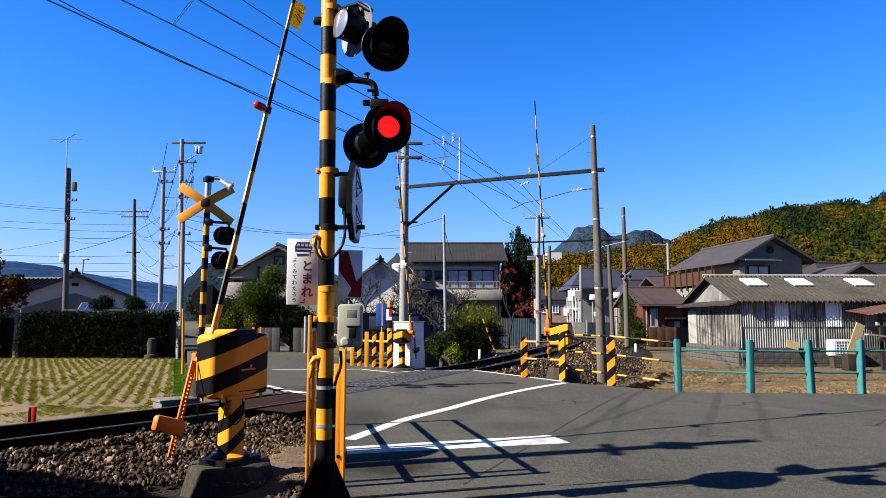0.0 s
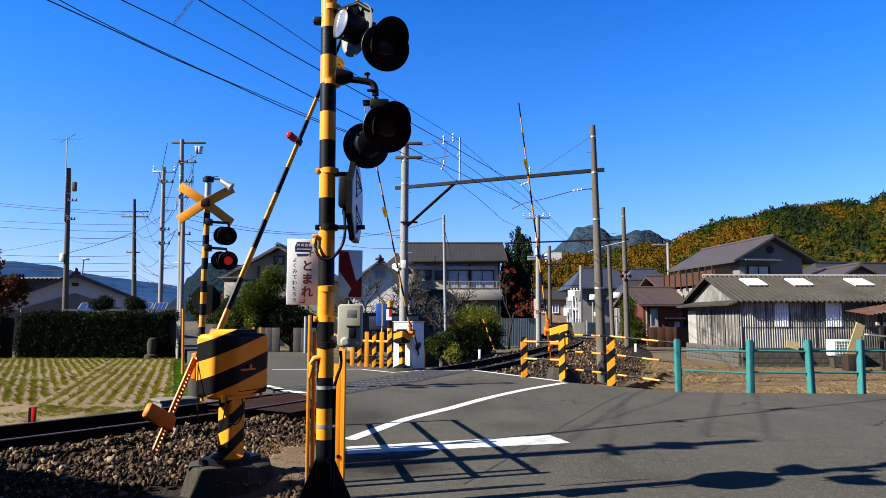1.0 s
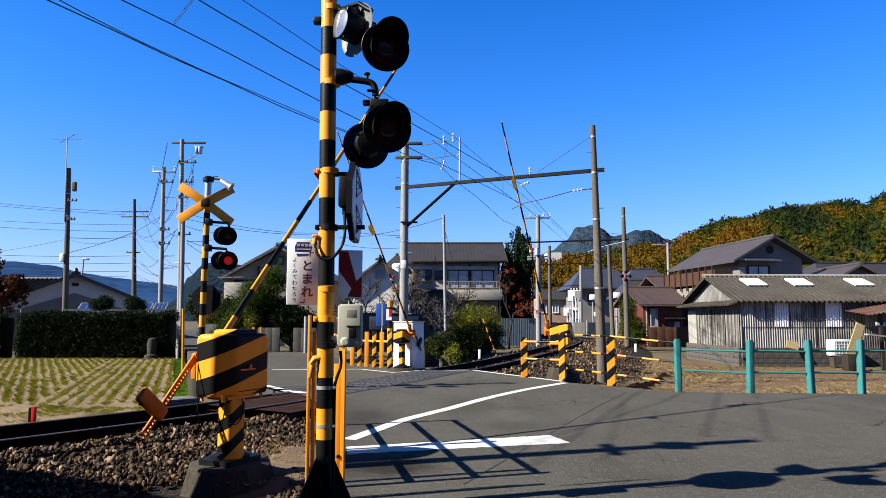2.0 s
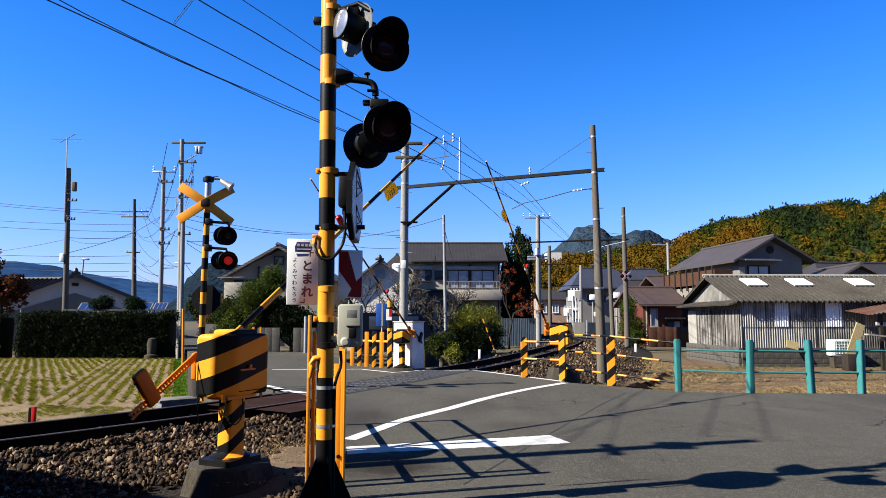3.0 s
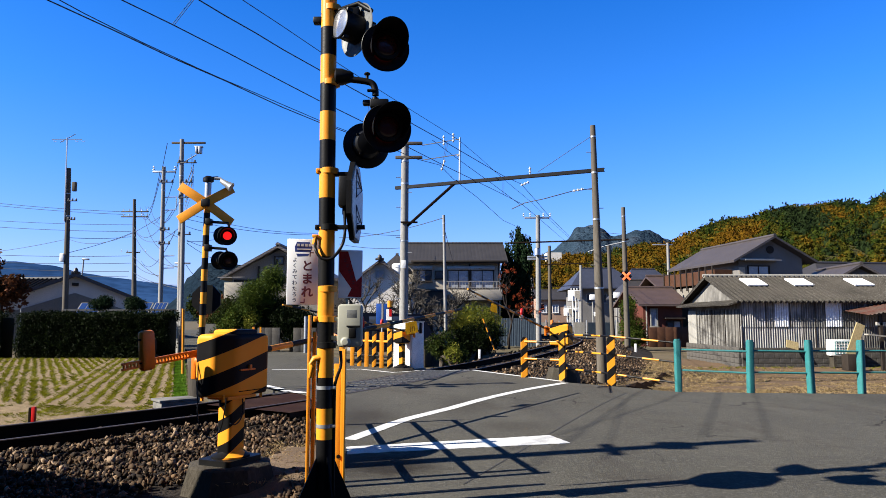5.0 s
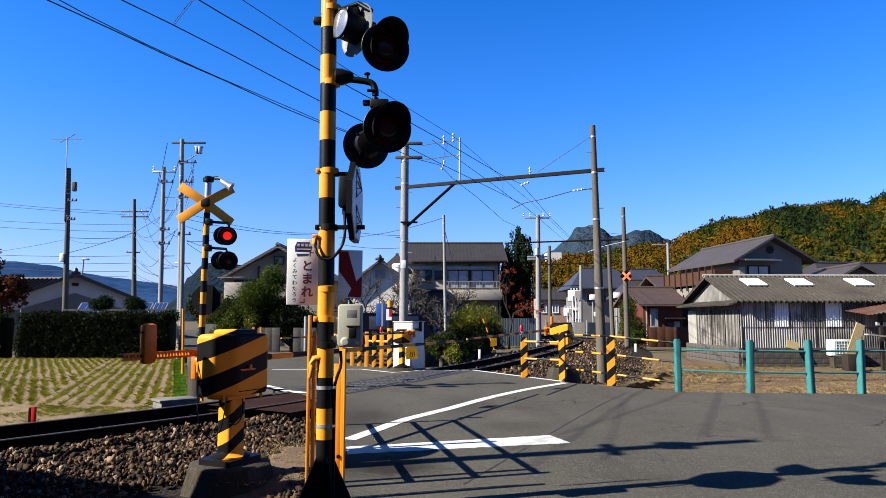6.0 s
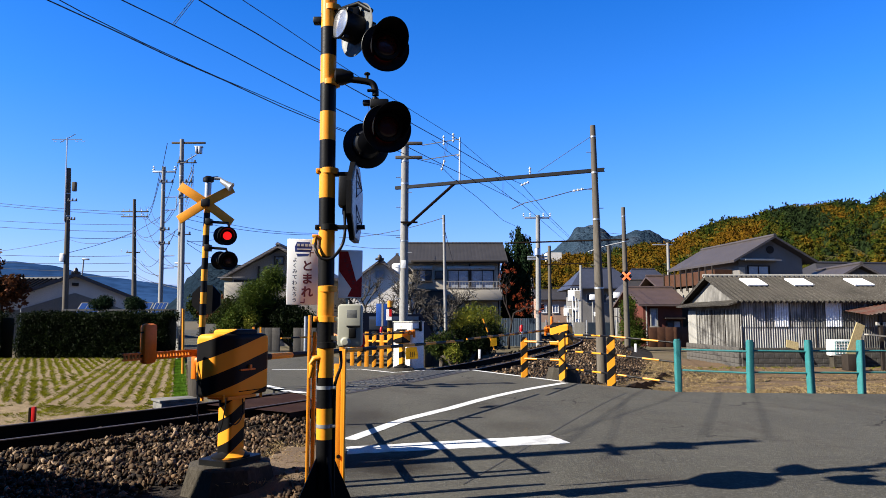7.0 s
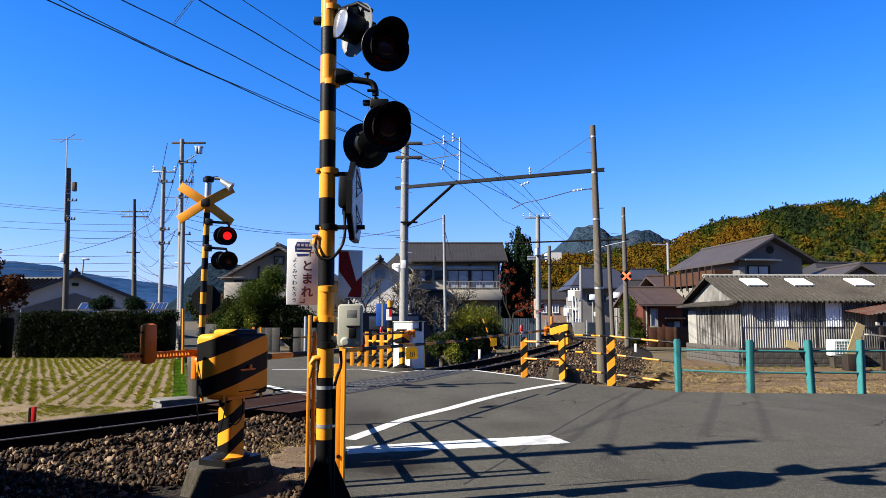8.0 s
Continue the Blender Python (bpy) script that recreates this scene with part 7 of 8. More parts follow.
part("wall", box(B(), (3.3, 3, 1.6), (3.2, 5, 4.2)), M["brownwood"], hF2)
roof("roof", hF2, 1.5, 5, 0, 6, 3.7, 4.7, 0, "tile_brown", 0.5)
roof("lower_roof", hF2, 0.6, 2.4, -1.6, 0.8, 3.2, 3.6, 0, "tile_brown", 0.4)
lane_fence = thing("fence", "low brown fence along the lane", "fence")
for k in range(6):
    part("board", box(B(), (11.65 + 0.45 * k, 38.5, 0.3), (0.44, 0.06, 1.1), bevel=0.006), M["brownwood"], lane_fence)
# blue-roofed house and others up the line
hG = thing("house", "two-storey house with blue-grey hipped roofs", "house", (17.4, 90, 0))
part("wall", box(B(), (4, 5, 2.6), (7.5, 8, 6)), M["greywall"], hG)
roof("roof", hG, -0.3, 8.0, 0, 9, 5.7, 8.2, 0, "tile_blue", 0.6, hip=2.5)
part("wing_wall", box(B(), (10.0, 4, 2.3), (6, 7, 5.5)), M["greywall"], hG)
roof("wing_roof", hG, 6.6, 13.0, -1, 8, 5.4, 8.0, 0, "tile_blue", 0.6, hip=2.2)
window(hG, 8.5, 11.8, 3.2, 4.6, 0.5, panes=3)
window(hG, 1.5, 4.2, 3.4, 4.6, 1, panes=3)
hH = thing("house", "salmon-coloured apartment block with a grey roof", "house", (16.5, 112, 0))
part("wall", box(B(), (3, 4, 2.1), (8, 7, 5.2)), M["pink"], hH)
roof("roof", hH, -0.8, 6.8, 0.5, 8, 4.7, 6.2, 0, "tile", 0.5)
for k in range(4):
    window(hH, -0.6 + 1.9 * k, 0.4 + 1.9 * k, 2.3, 3.6, 0.5, pane="curtain", panes=2, sash="white")
hI = thing("house", "white block on the hillside", "house", (30.4, 190, 0))
part("wall", box(B(), (0, 0, 16.6), (4, 5, 5.6)), M["whitewall"], hI)
hJ = thing("house", "distant grey gabled house by the lane", "house", (19.0, 72, 0))
part("wall", box(B(), (3, 3, 1.8), (6, 5, 4.6)), M["greywall"], hJ)
roof("roof", hJ, 0, 6, 0, 6, 3.9, 5.5, 0, "tile", 0.5, hip=1.5)

# ---- corrugated shed ----
shed = thing("shed", "weathered corrugated cement-sheet shed on block footings", "shed")
SX0, SX1, SY0, SY1, SE, SR = 11.15, 25.0, 26.0, 31.5, 2.04, 3.02


def corrugated(bm, o, u, v, length, height, pitch, amp, n=6, drop=None):
    """A corrugated sheet from o along u (waves across) and up v."""
    o, u, v = Vector(o), Vector(u), Vector(v)
    w = u.cross(v).normalized()
    k = max(2, int(length / pitch * n))
    rows = []
    for i in range(k + 1):
        s = length * i / k
        off = w * amp * math.sin(math.tau * s / pitch)
        top = height if drop is None else drop(s)
        rows.append((bm.verts.new(o + u * s + off), bm.verts.new(o + u * s + v * top + off)))
    for a, b in zip(rows, rows[1:]):
        bm.faces.new((a[0], b[0], b[1], a[1]))
    return bm


part("body", gable_wall(B(), SX0 + 0.06, SX1, SY0 + 0.06, SY1, 0.2, SE - 0.05, SR - 0.12, 0), M["gablesheet"], shed, "pale streaked gable and inner walls")
for k in range(6):
    x = SX0 + 2.31 * k
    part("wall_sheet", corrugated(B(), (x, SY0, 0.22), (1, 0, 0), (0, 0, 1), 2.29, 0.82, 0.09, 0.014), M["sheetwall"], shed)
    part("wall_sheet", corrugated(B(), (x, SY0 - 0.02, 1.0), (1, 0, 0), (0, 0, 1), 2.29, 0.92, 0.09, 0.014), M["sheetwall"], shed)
for k in range(3):
    y = SY1 - 1.0 - 1.5 * k
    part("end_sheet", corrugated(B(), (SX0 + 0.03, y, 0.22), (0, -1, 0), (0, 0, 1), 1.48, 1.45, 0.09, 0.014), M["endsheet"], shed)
part("end_sheet", box(B(), (SX0 + 0.02, SY1 - 0.5, 0.9), (0.05, 1.0, 1.5)), M["palesheet"], shed)
for k in range(15):
    part("joint_batten", box(B(), (SX0 + 0.04 + 0.92 * k, SY0 - 0.022, 1.08 if k % 3 == 0 else 1.45), (0.018, 0.02, 1.72 if k % 3 == 0 else 0.9)), M["timber"], shed)
for k in range(4):
    part("joint_batten", box(B(), (SX0 + 0.008, SY0 + 0.1 + 1.35 * k, 0.95), (0.02, 0.02, 1.45)), M["timber"], shed)
for a, w in ((1.3, 0.52), (3.2, 0.62)):
    part("window_sheet", corrugated(B(), (SX0 + a, SY0 - 0.04, 1.02), (1, 0, 0), (0, 0, 1), w, 0.95, 0.09, 0.012), M["skylight"], shed, "white translucent wall sheet")
sl = Vector((0, (SY0 + SY1) / 2 - SY0 + 0.3, SR - SE + 0.128)).normalized()
part("roof_sheet", corrugated(B(), (SX0 - 0.25, SY0 - 0.3, SE - 0.06), (1, 0, 0), sl, 14.2, 3.30, 0.2, 0.035), M["asbestos"], shed, "grey corrugated cement roof")
part("roof_sheet", corrugated(B(), (SX0 - 0.25, SY1 + 0.3, SE - 0.06), (1, 0, 0), Vector((0, -sl.y, sl.z)), 14.2, 3.30, 0.2, 0.035), M["asbestos"], shed)
bm = B()
for k in range(72):
    s = SX0 - 0.2 + 0.2 * k
    rod(bm, (s, SY0 - 0.34, SE - 0.12), (s, SY0 - 0.1, SE + 0.0), 0.055, 0.06, seg=6)
part("eave_ends", bm, M["asbestos"], shed)
rc = part("ridge_cap", rod(B(), (SX0 - 0.3, (SY0 + SY1) / 2, SR + 0.09), (SX1, (SY0 + SY1) / 2, SR + 0.05), 0.06, seg=8), M["palesheet"], shed)
for k in range(70):
    part("ridge_tile", rod(B(), (SX0 - 0.25 + 0.2 * k, (SY0 + SY1) / 2, SR + 0.05), (SX0 - 0.15 + 0.2 * k, (SY0 + SY1) / 2, SR + 0.03), 0.085, 0.07, seg=7), M["palesheet"], rc)
for a in (0.95, 2.8, 5.2):
    at = Vector((SX0 + a + 0.39, SY0 - 0.3, SE)) + sl * 2.17
    tilt = math.degrees(math.atan2(sl.z, sl.y))
    bm = box(B(), (0, 0, 0), (0.78, 0.85, 0.05), Matrix.Translation(at) @ pose(0, 0, 0, tilt, 0, 0))
    for k in range(8):
        rod(bm, at + Vector((-0.35 + 0.1 * k, 0, 0)) - sl * 0.42 + Vector((0, -0.01, 0.022)), at + Vector((-0.35 + 0.1 * k, 0, 0)) + sl * 0.42 + Vector((0, -0.01, 0.022)), 0.016, seg=6)
    part("roof_light", bm, M["skylight"], shed, "white translucent roof sheet")
part("pent_roof", box(B(), (SX0 - 0.2, (SY0 + SY1) / 2, SE - 0.12), (0.55, SY1 - SY0 + 0.4, 0.06), Matrix.Translation((SX0 - 0.2, 0, SE - 0.12)) @ pose(0, 0, 0, 0, -18, 0) @ Matrix.Translation((-SX0 + 0.2, 0, -SE + 0.12))), M["asbestos"], shed)
for s in (-1, 1):
    part("barge_board", box(B(), (0, 0, 0), (0.05, 3.1, 0.12), Matrix.Translation((SX0 - 0.22, (SY0 + SY1) / 2 + s * 1.42, (SE + SR) / 2 + 0.0)) @ pose(0, 0, 0, -s * 19.5, 0, 0)), M["asbestos"], shed)
part("base_core", box(B(), ((SX0 + SX1) / 2, (SY0 + SY1) / 2, -0.2), (SX1 - SX0 - 0.12, SY1 - SY0 - 0.12, 0.8)), M["blockwall"], shed)
me = bpy.data.meshes.new("block")
box(B(), (0, 0, 0), (0.39, 0.12, 0.19), bevel=0.008).to_mesh(me)
me.materials.append(M["blockwall"])
for j in range(4):
    for i in range(35):
        o = new("base_block", me)
        o.parent = shed
        o.matrix_basis = pose(SX0 + 0.2 + 0.4 * i + (0.2 if j % 2 else 0), SY0 + 0.0, -0.46 + 0.2 * j)
    for i in range(14):
        o = new("base_block", me)
        o.parent = shed
        o.matrix_basis = pose(SX0 + 0.0, SY0 + 0.3 + 0.4 * i, -0.46 + 0.2 * j, 0, 0, 90)
ac = thing("air_conditioner", "white outdoor air conditioner unit with a grille", "air conditioner", (14.55, 25.55, -0.46))
part("case", box(B(), (0, 0, 0.72), (0.8, 0.3, 0.58), bevel=0.02), M["white"], ac)
part("stand", box(box(B(), (-0.25, 0, 0.22), (0.1, 0.3, 0.44)), (0.25, 0, 0.22), (0.1, 0.3, 0.44)), M["darkconcrete"], ac)
gr = part("grille", box(B(), (0.06, -0.155, 0.72), (0.6, 0.02, 0.5), bevel=0.004), M["teal"], ac, "green-grey fan grille")
for k in range(9):
    part("slat", box(B(), (0.06, -0.172, 0.5 + 0.055 * k), (0.58, 0.014, 0.012)), M["white"], gr)
for k in range(6):
    part("slat", box(B(), (-0.19 + 0.1 * k, -0.172, 0.72), (0.012, 0.014, 0.48)), M["white"], gr)
scrap = thing("scrap_board", "weathered plywood scrap leaning on the shed", "board", (12.9, 25.7, 0.2))
part("board", box(B(), (0, 0, 0.16), (0.45, 0.03, 0.3), pose(0, 0, 0, -20, 15, 0)), M["board"], scrap)

# open hut with a rusty tin roof
hut = thing("hut", "open lean-to hut with a rusty tin roof", "hut", (16.25, 24.4, -0.46))
part("roof", corrugated(B(), (-1.35, -0.2, 1.9), (0.97, -0.05, 0.17), (0.05, 0.97, 0.1), 3.6, 2.6, 0.15, 0.02), M["rust"], hut)
for x, y in ((-0.85, 0), (1.6, 0), (-0.85, 1.8), (1.6, 1.8)):
    part("post", box(B(), (x, y, 0.95), (0.1, 0.1, 1.95)), M["timber"], hut)
part("back_wall", box(B(), (0.4, 1.85, 0.95), (2.6, 0.05, 1.8)), M["timber"], hut)
part("side_wall", box(B(), (1.2, 0.1, 0.9), (1.0, 0.05, 1.7)), M["greywall"], hut)
part("beam", box(B(), (0.4, 0, 1.6), (2.8, 0.1, 0.12)), M["palesheet"], hut)
part("stored_board", box(B(), (-0.25, -0.15, 1.48), (0.85, 0.35, 0.06), pose(0, 0, 0, 0, 0, 6)), M["palesheet"], hut)
plank = thing("plank", "yellowed board leaning against the hut on a dark crate", "board", (14.14, 24.2, -0.46))
part("board", box(B(), (0, 0, 0.6), (0.3, 0.05, 1.15), pose(0, 0, 0.5, 0, 22, 0)), M["board"], plank)
part("crate", box(B(), (0.02, 0, 0.27), (0.42, 0.4, 0.56), bevel=0.01), M["timber"], plank)
part("scrap_panel", box(B(), (0.75, -0.1, 1.28), (0.7, 0.3, 0.05), pose(0, 0, 0, 0, 6, 0)), M["palesheet"], plank)


# ---- trackside equipment ----
cab = thing("relay_cabinet", "pale grey steel relay cabinet beside the track", "cabinet", (-0.9, 18.25, 0), -35)
part("body", box(B(), (0, 0, 0.62), (0.62, 0.5, 1.2), bevel=0.012), M["white"], cab)
part("roof", box(B(), (0, 0, 1.23), (0.66, 0.54, 0.03), bevel=0.006), M["grey"], cab)
part("plinth", box(B(), (0, 0, -0.18), (0.7, 0.58, 0.42), bevel=0.01), M["concrete"], cab)
part("door", box(B(), (0, -0.256, 0.62), (0.56, 0.012, 1.1), bevel=0.003), M["white"], cab)
part("label_plate", box(B(), (-0.05, -0.265, 1.1), (0.07, 0.006, 0.04)), M["grey"], cab)

pick = thing("picket_fence", "yellow and black picket fence beside the road", "fence")
FA, FB = Vector((-2.55, 19.6, 0)), Vector((-1.42, 18.5, 0))
fd = FB - FA
for k in range(6):
    p = FA + fd * (k / 5)
    h = 0.95 + 0.03 * (k % 2)
    part("picket", box(B(), (p.x, p.y, h / 2 - 0.2), (0.115, 0.05, h + 0.4), pose(0, 0, 0), bevel=0.008), M["post_stripe"] if k % 2 else M["yellow"], pick)
for z in (0.3, 0.7):
    part("rail", rod(B(), FA + Vector((0, 0.05, z)), FB + Vector((0, 0.05, z)), 0.03, seg=8), M["black"] if z < 0.5 else M["yellow"], pick)
bl = thing("notice_board", "blue notice board on a thin post", "sign", (-1.7, 19.3, 0))
part("panel", box(B(), (0, 0, 1.42), (0.33, 0.02, 0.62), bevel=0.004), M["blue"], bl)
part("stripe", box(B(), (0.01, -0.013, 1.42), (0.05, 0.004, 0.62)), M["palesheet"], bl)
part("post", rod(B(), (0, 0.03, -0.4), (0, 0.03, 1.2), 0.025, seg=8), M["zinc"], bl)
bp = thing("marker_post", "black and yellow post with a red and white plate", "post", (-1.45, 18.9, 0))
part("post", banded(B(), 0.07, [-0.4, 0.3, 0.55, 0.8, 1.05, 1.62, 1.8], 14), [M["black"], M["yellow"]], bp)
part("plate", box(B(), (-0.02, -0.08, 1.42), (0.15, 0.012, 0.3)), M["white"], bp)
part("plate_mark", box(B(), (0.02, -0.09, 1.47), (0.07, 0.006, 0.2), pose(0, 0, 0)), M["red"], bp)


def warning_post(at, h, w=0.17, turn=0):
    th = thing("warning_post", "yellow and black striped round-topped guard post", "post", at, turn, "guard posts")
    n = 8
    out = [(-w / 2, -0.4), (w / 2, -0.4), (w / 2, h - w / 2)] + [(w / 2 * math.cos(math.pi * k / n), h - w / 2 + w / 2 * math.sin(math.pi * k / n)) for k in range(1, n)] + [(-w / 2, h - w / 2)]
    bm = slab(B(), out, -0.06, 0.06, pose(0, 0, 0, 90, 0, 0))
    bmesh.ops.bevel(bm, geom=[e for e in bm.edges if e.calc_face_angle(0) > 1.2], offset=0.012, segments=2, affect="EDGES")
    part("body", bm, M["post_stripe"], th)
    return th


warning_post((1.83, 15.69, 0), 0.9, 0.145)
warning_post((2.57, 15.0, 0), 1.02, 0.14, turn=-20)
warning_post((3.33, 13.8, 0), 0.96, 0.16, turn=-10)
rails = thing("guard_rails", "thin rails banded in yellow and black between the posts", "guard rail")


def band_rail(parent, a, b, r=0.022, step=0.33, mats=("yellow", "black"), sag=0.0):
    a, b = Vector(a), Vector(b)
    n = max(2, round((b - a).length / step))
    q = (b - a).normalized().to_track_quat("Z", "Y")
    bm = B()
    rings = [[bm.verts.new(a.lerp(b, k / n) + q @ Vector((r * math.cos(j * math.tau / 8), r * math.sin(j * math.tau / 8), 0))) for j in range(8)] for k in range(n + 1)]
    for k in range(n):
        for j in range(8):
            bm.faces.new((rings[k][j], rings[k][(j + 1) % 8], rings[k + 1][(j + 1) % 8], rings[k + 1][j])).material_index = k % 2
    return part("rail", bm, [M[mats[0]], M[mats[1]]], parent)


for z in (0.42, 0.80):
    band_rail(rails, (1.83, 15.65, z), (2.60, 15.0, z))
for z, z2 in ((0.22, 0.12), (0.6, 0.5), (0.96, 0.86)):
    band_rail(rails, (2.62, 15.6, z), (3.33, 13.85, z), 0.018)
    band_rail(rails, (3.33, 13.85, z), (4.35, 13.0, z2), 0.018)

POSTS = [(4.36, 12.95), (5.45, 12.4), (6.5, 12.35), (7.42, 12.4), (8.5, 12.45), (9.8, 12.5), (11.2, 12.5)]
teal = None
for i, (x, y) in enumerate(POSTS):
    if teal is None:
        teal = thing("guard_post", "teal-painted concrete guard post at the road edge", "post", (x, y, 0), 0, "road edge posts")
        bm = slab(B(), rounded(0.115, 0.115, 0.03), -0.4, 0.90)
        slab(bm, rounded(0.10, 0.10, 0.03), 0.90, 0.93)
        part("body", bm, M["teal"], teal)
    else:
        copy_thing(teal, pose(x, y, 0, 0, (1.5, -1, 2, -1.2, 1, 0)[i - 1], 8 * i))
fr = thing("guard_pipes", "thin teal pipes between the guard posts", "guard rail")
for (a, b) in zip(POSTS, POSTS[1:]):
    for z in (0.74, 0.36):
        part("pipe", rod(B(), (a[0], a[1], z), (b[0], b[1], z - 0.015), 0.017, seg=8), M["teal"], fr)

lid = thing("cable_pit", "weathered concrete cable pit with a flat concrete lid", "cable pit", (-4.32, 11.3, -0.01), 40)
part("pit", box(B(), (0, 0, -0.2), (0.56, 0.42, 0.42), bevel=0.01), M["concrete"], lid)
part("lid", box(B(), (0, 0, 0.025), (0.62, 0.46, 0.035), bevel=0.006), M["concrete"], lid)
wp = thing("wooden_post", "weathered grey-brown board standing by the track", "post", (-4.1, 11.6, -0.3))
part("board", box(B(), (0, 0, 0.45), (0.17, 0.05, 0.95), pose(0, 0, 0, 0, -4, 0), bevel=0.01), M["woodpole"], wp)
rp = thing("marker_stake", "short red and black plastic marker stake", "stake", (-6.0, 10.3, -0.18))
part("stake", box(B(), (0, 0, -0.02), (0.055, 0.05, 0.44), bevel=0.006), M["red"], rp)
part("side", box(B(), (-0.05, 0.0, -0.02), (0.04, 0.05, 0.42), bevel=0.006), M["rail"], rp)
st = thing("yellow_stake", "leaning yellow and black banded stake", "stake", (2.20, 28.8, -0.14))
band_rail(st, (0.07, 0, -0.2), (-0.54, 0, 1.46), 0.03, 0.2)
gs = thing("yellow_stake", "thin yellow stay guard at the field corner", "stake", (-7.45, 20, -0.3))
part("stake", rod(B(), (0, 0, 0), (-0.06, 0, 1.9), 0.04, seg=8), M["yellow"], gs)
for x, y in ((1.44, 27.5), (9.42, 34.0)):
    k = thing("boundary_stone", "small white boundary marker", "marker", (x, y, -0.4))
    part("stone", box(B(), (0, 0, 0.25), (0.1, 0.1, 0.5), bevel=0.015), M["white"], k)
yb = thing("guard_bracket", "yellow steel bracket beside the far signal", "bracket", (-3.55, 13.25, 0))
part("bracket", box(box(box(B(), (-0.07, 0, 0.55), (0.03, 0.06, 1.2)), (0.07, 0, 0.55), (0.03, 0.06, 1.2)), (0, 0, 1.0), (0.14, 0.06, 0.04)), M["yellow"], yb)
gp = thing("steel_post", "grey steel post at the road corner", "post", (-5.3, 26.8, -0.2))
part("post", rod(B(), (0, 0, 0), (0, 0, 1.6), 0.07, seg=12), M["zinc"], gp)

# low walls, gate and car beyond the road
wl = thing("garden_wall", "low grey weathered board wall along the garden", "wall")
for k in range(6):
    x = -7.4 + 0.33 * k + (0.55 if k > 2 else 0)
    part("panel", box(B(), (x, 28.3 - 0.12 * k, 0.35), (0.31, 0.08, 1.2), bevel=0.01), M["blockwall"], wl)
wl2 = thing("garden_wall", "pale low wall along the far road", "wall")
part("wall", box(B(), (-11.2, 36, 0.55), (2.8, 0.12, 1.0), pose(0, 0, 0)), M["concrete"], wl2)
# dark blocks added in place of the shade under the garden shrubs
wl3 = thing("shrub_shade_wall", "low dark block row standing in for the shade below the garden shrubs", "wall")
n = 14
for k in range(n):
    a, b = Vector((-0.75, 26.0, 0)).lerp((2.5, 37.5, 0), k / n), Vector((-0.75, 26.0, 0)).lerp((2.5, 37.5, 0), (k + 0.96) / n)
    m = Matrix.Translation((a + b) / 2) @ pose(0, 0, 0, 0, 0, math.degrees(math.atan2(b.y - a.y, b.x - a.x)))
    part("block", box(B(), (0, 0, -0.12), ((b - a).length, 0.18, 0.8 + 0.02 * (k % 3)), m, bevel=0.015), M["darkconcrete"], wl3)
lant = thing("stone_lantern", "dark stone lantern on the edge of the field", "stone lantern", (-11.8, 28.2, -0.3))
part("stone", lathe(lathe(B(), [(0.3, 0), (0.28, 0.15), (0.16, 0.2)], 12), [(0.17, 0.2), (0.2, 0.6), (0.15, 0.8), (0.04, 0.85)], 12), M["darkconcrete"], lant)
van = thing("parked_van", "dark blue van parked behind the cabinet", "van", (-1.6, 27.5, -0.4), 8)
bm = slab(B(), [(-2.0, 0.45), (1.35, 0.45), (1.4, 1.0), (1.05, 1.25), (0.65, 1.9), (-1.9, 1.95), (-2.05, 1.1)], -0.8, 0.8, pose(0, 0, 0, 90, 0, 0))
part("body", bm, M["vanblue"], van)
part("side_window", box(B(), (-0.4, -0.81, 1.55), (1.9, 0.02, 0.5), bevel=0.004), M["glass"], van)
part("trim", box(B(), (1.3, -0.4, 0.95), (0.1, 0.5, 0.5), bevel=0.02), M["white"], van)
for x in (-1.3, 0.85):
    part("wheel", rod(B(), (x, -0.82, 0.32), (x, -0.62, 0.32), 0.32, seg=18), M["tyre"], van)
car = thing("parked_car", "small white car parked up the line", "car", (6.0, 66, -0.4), 0)
bm = slab(B(), [(-1.7, 0.35), (1.7, 0.35), (1.75, 0.8), (1.1, 0.95), (0.7, 1.5), (-1.3, 1.55), (-1.75, 0.9)], -0.8, 0.8, pose(0, 0, 0, 90, 0, 0))
part("body", bm, M["carwhite"], car)
part("window", box(B(), (-0.3, -0.81, 1.2), (1.8, 0.02, 0.4)), M["glass"], car)
for x in (-1.1, 1.05):
    part("wheel", rod(B(), (x, -0.82, 0.3), (x, -0.62, 0.3), 0.3, seg=16), M["tyre"], car)
bf = thing("tin_fence", "faded blue tin fence beside the track", "fence")
for k in range(5):
    part("sheet", corrugated(B(), (3.6 + 0.46 * k, 44 - 0.3 * k, -0.4), (0.84, -0.54, 0), (0, 0, 1), 0.52, 1.75, 0.12, 0.02), M["bluesheet"], bf)
wf = thing("mesh_fence", "pale wire fence along the lane", "fence")
for k in range(14):
    part("post", rod(B(), (8.6 + 1.1 * k, 66 - 0.8 * k, -0.4), (8.6 + 1.1 * k, 66 - 0.8 * k, 1.2), 0.05, seg=6), M["zinc"], wf)
for k in range(13):
    part("panel", box(B(), (9.15 + 1.1 * k, 65.6 - 0.8 * k, 0.4), (1.0, 0.03, 1.2), bevel=0.0), M["bluesheet"] if k % 3 else M["palesheet"], wf)
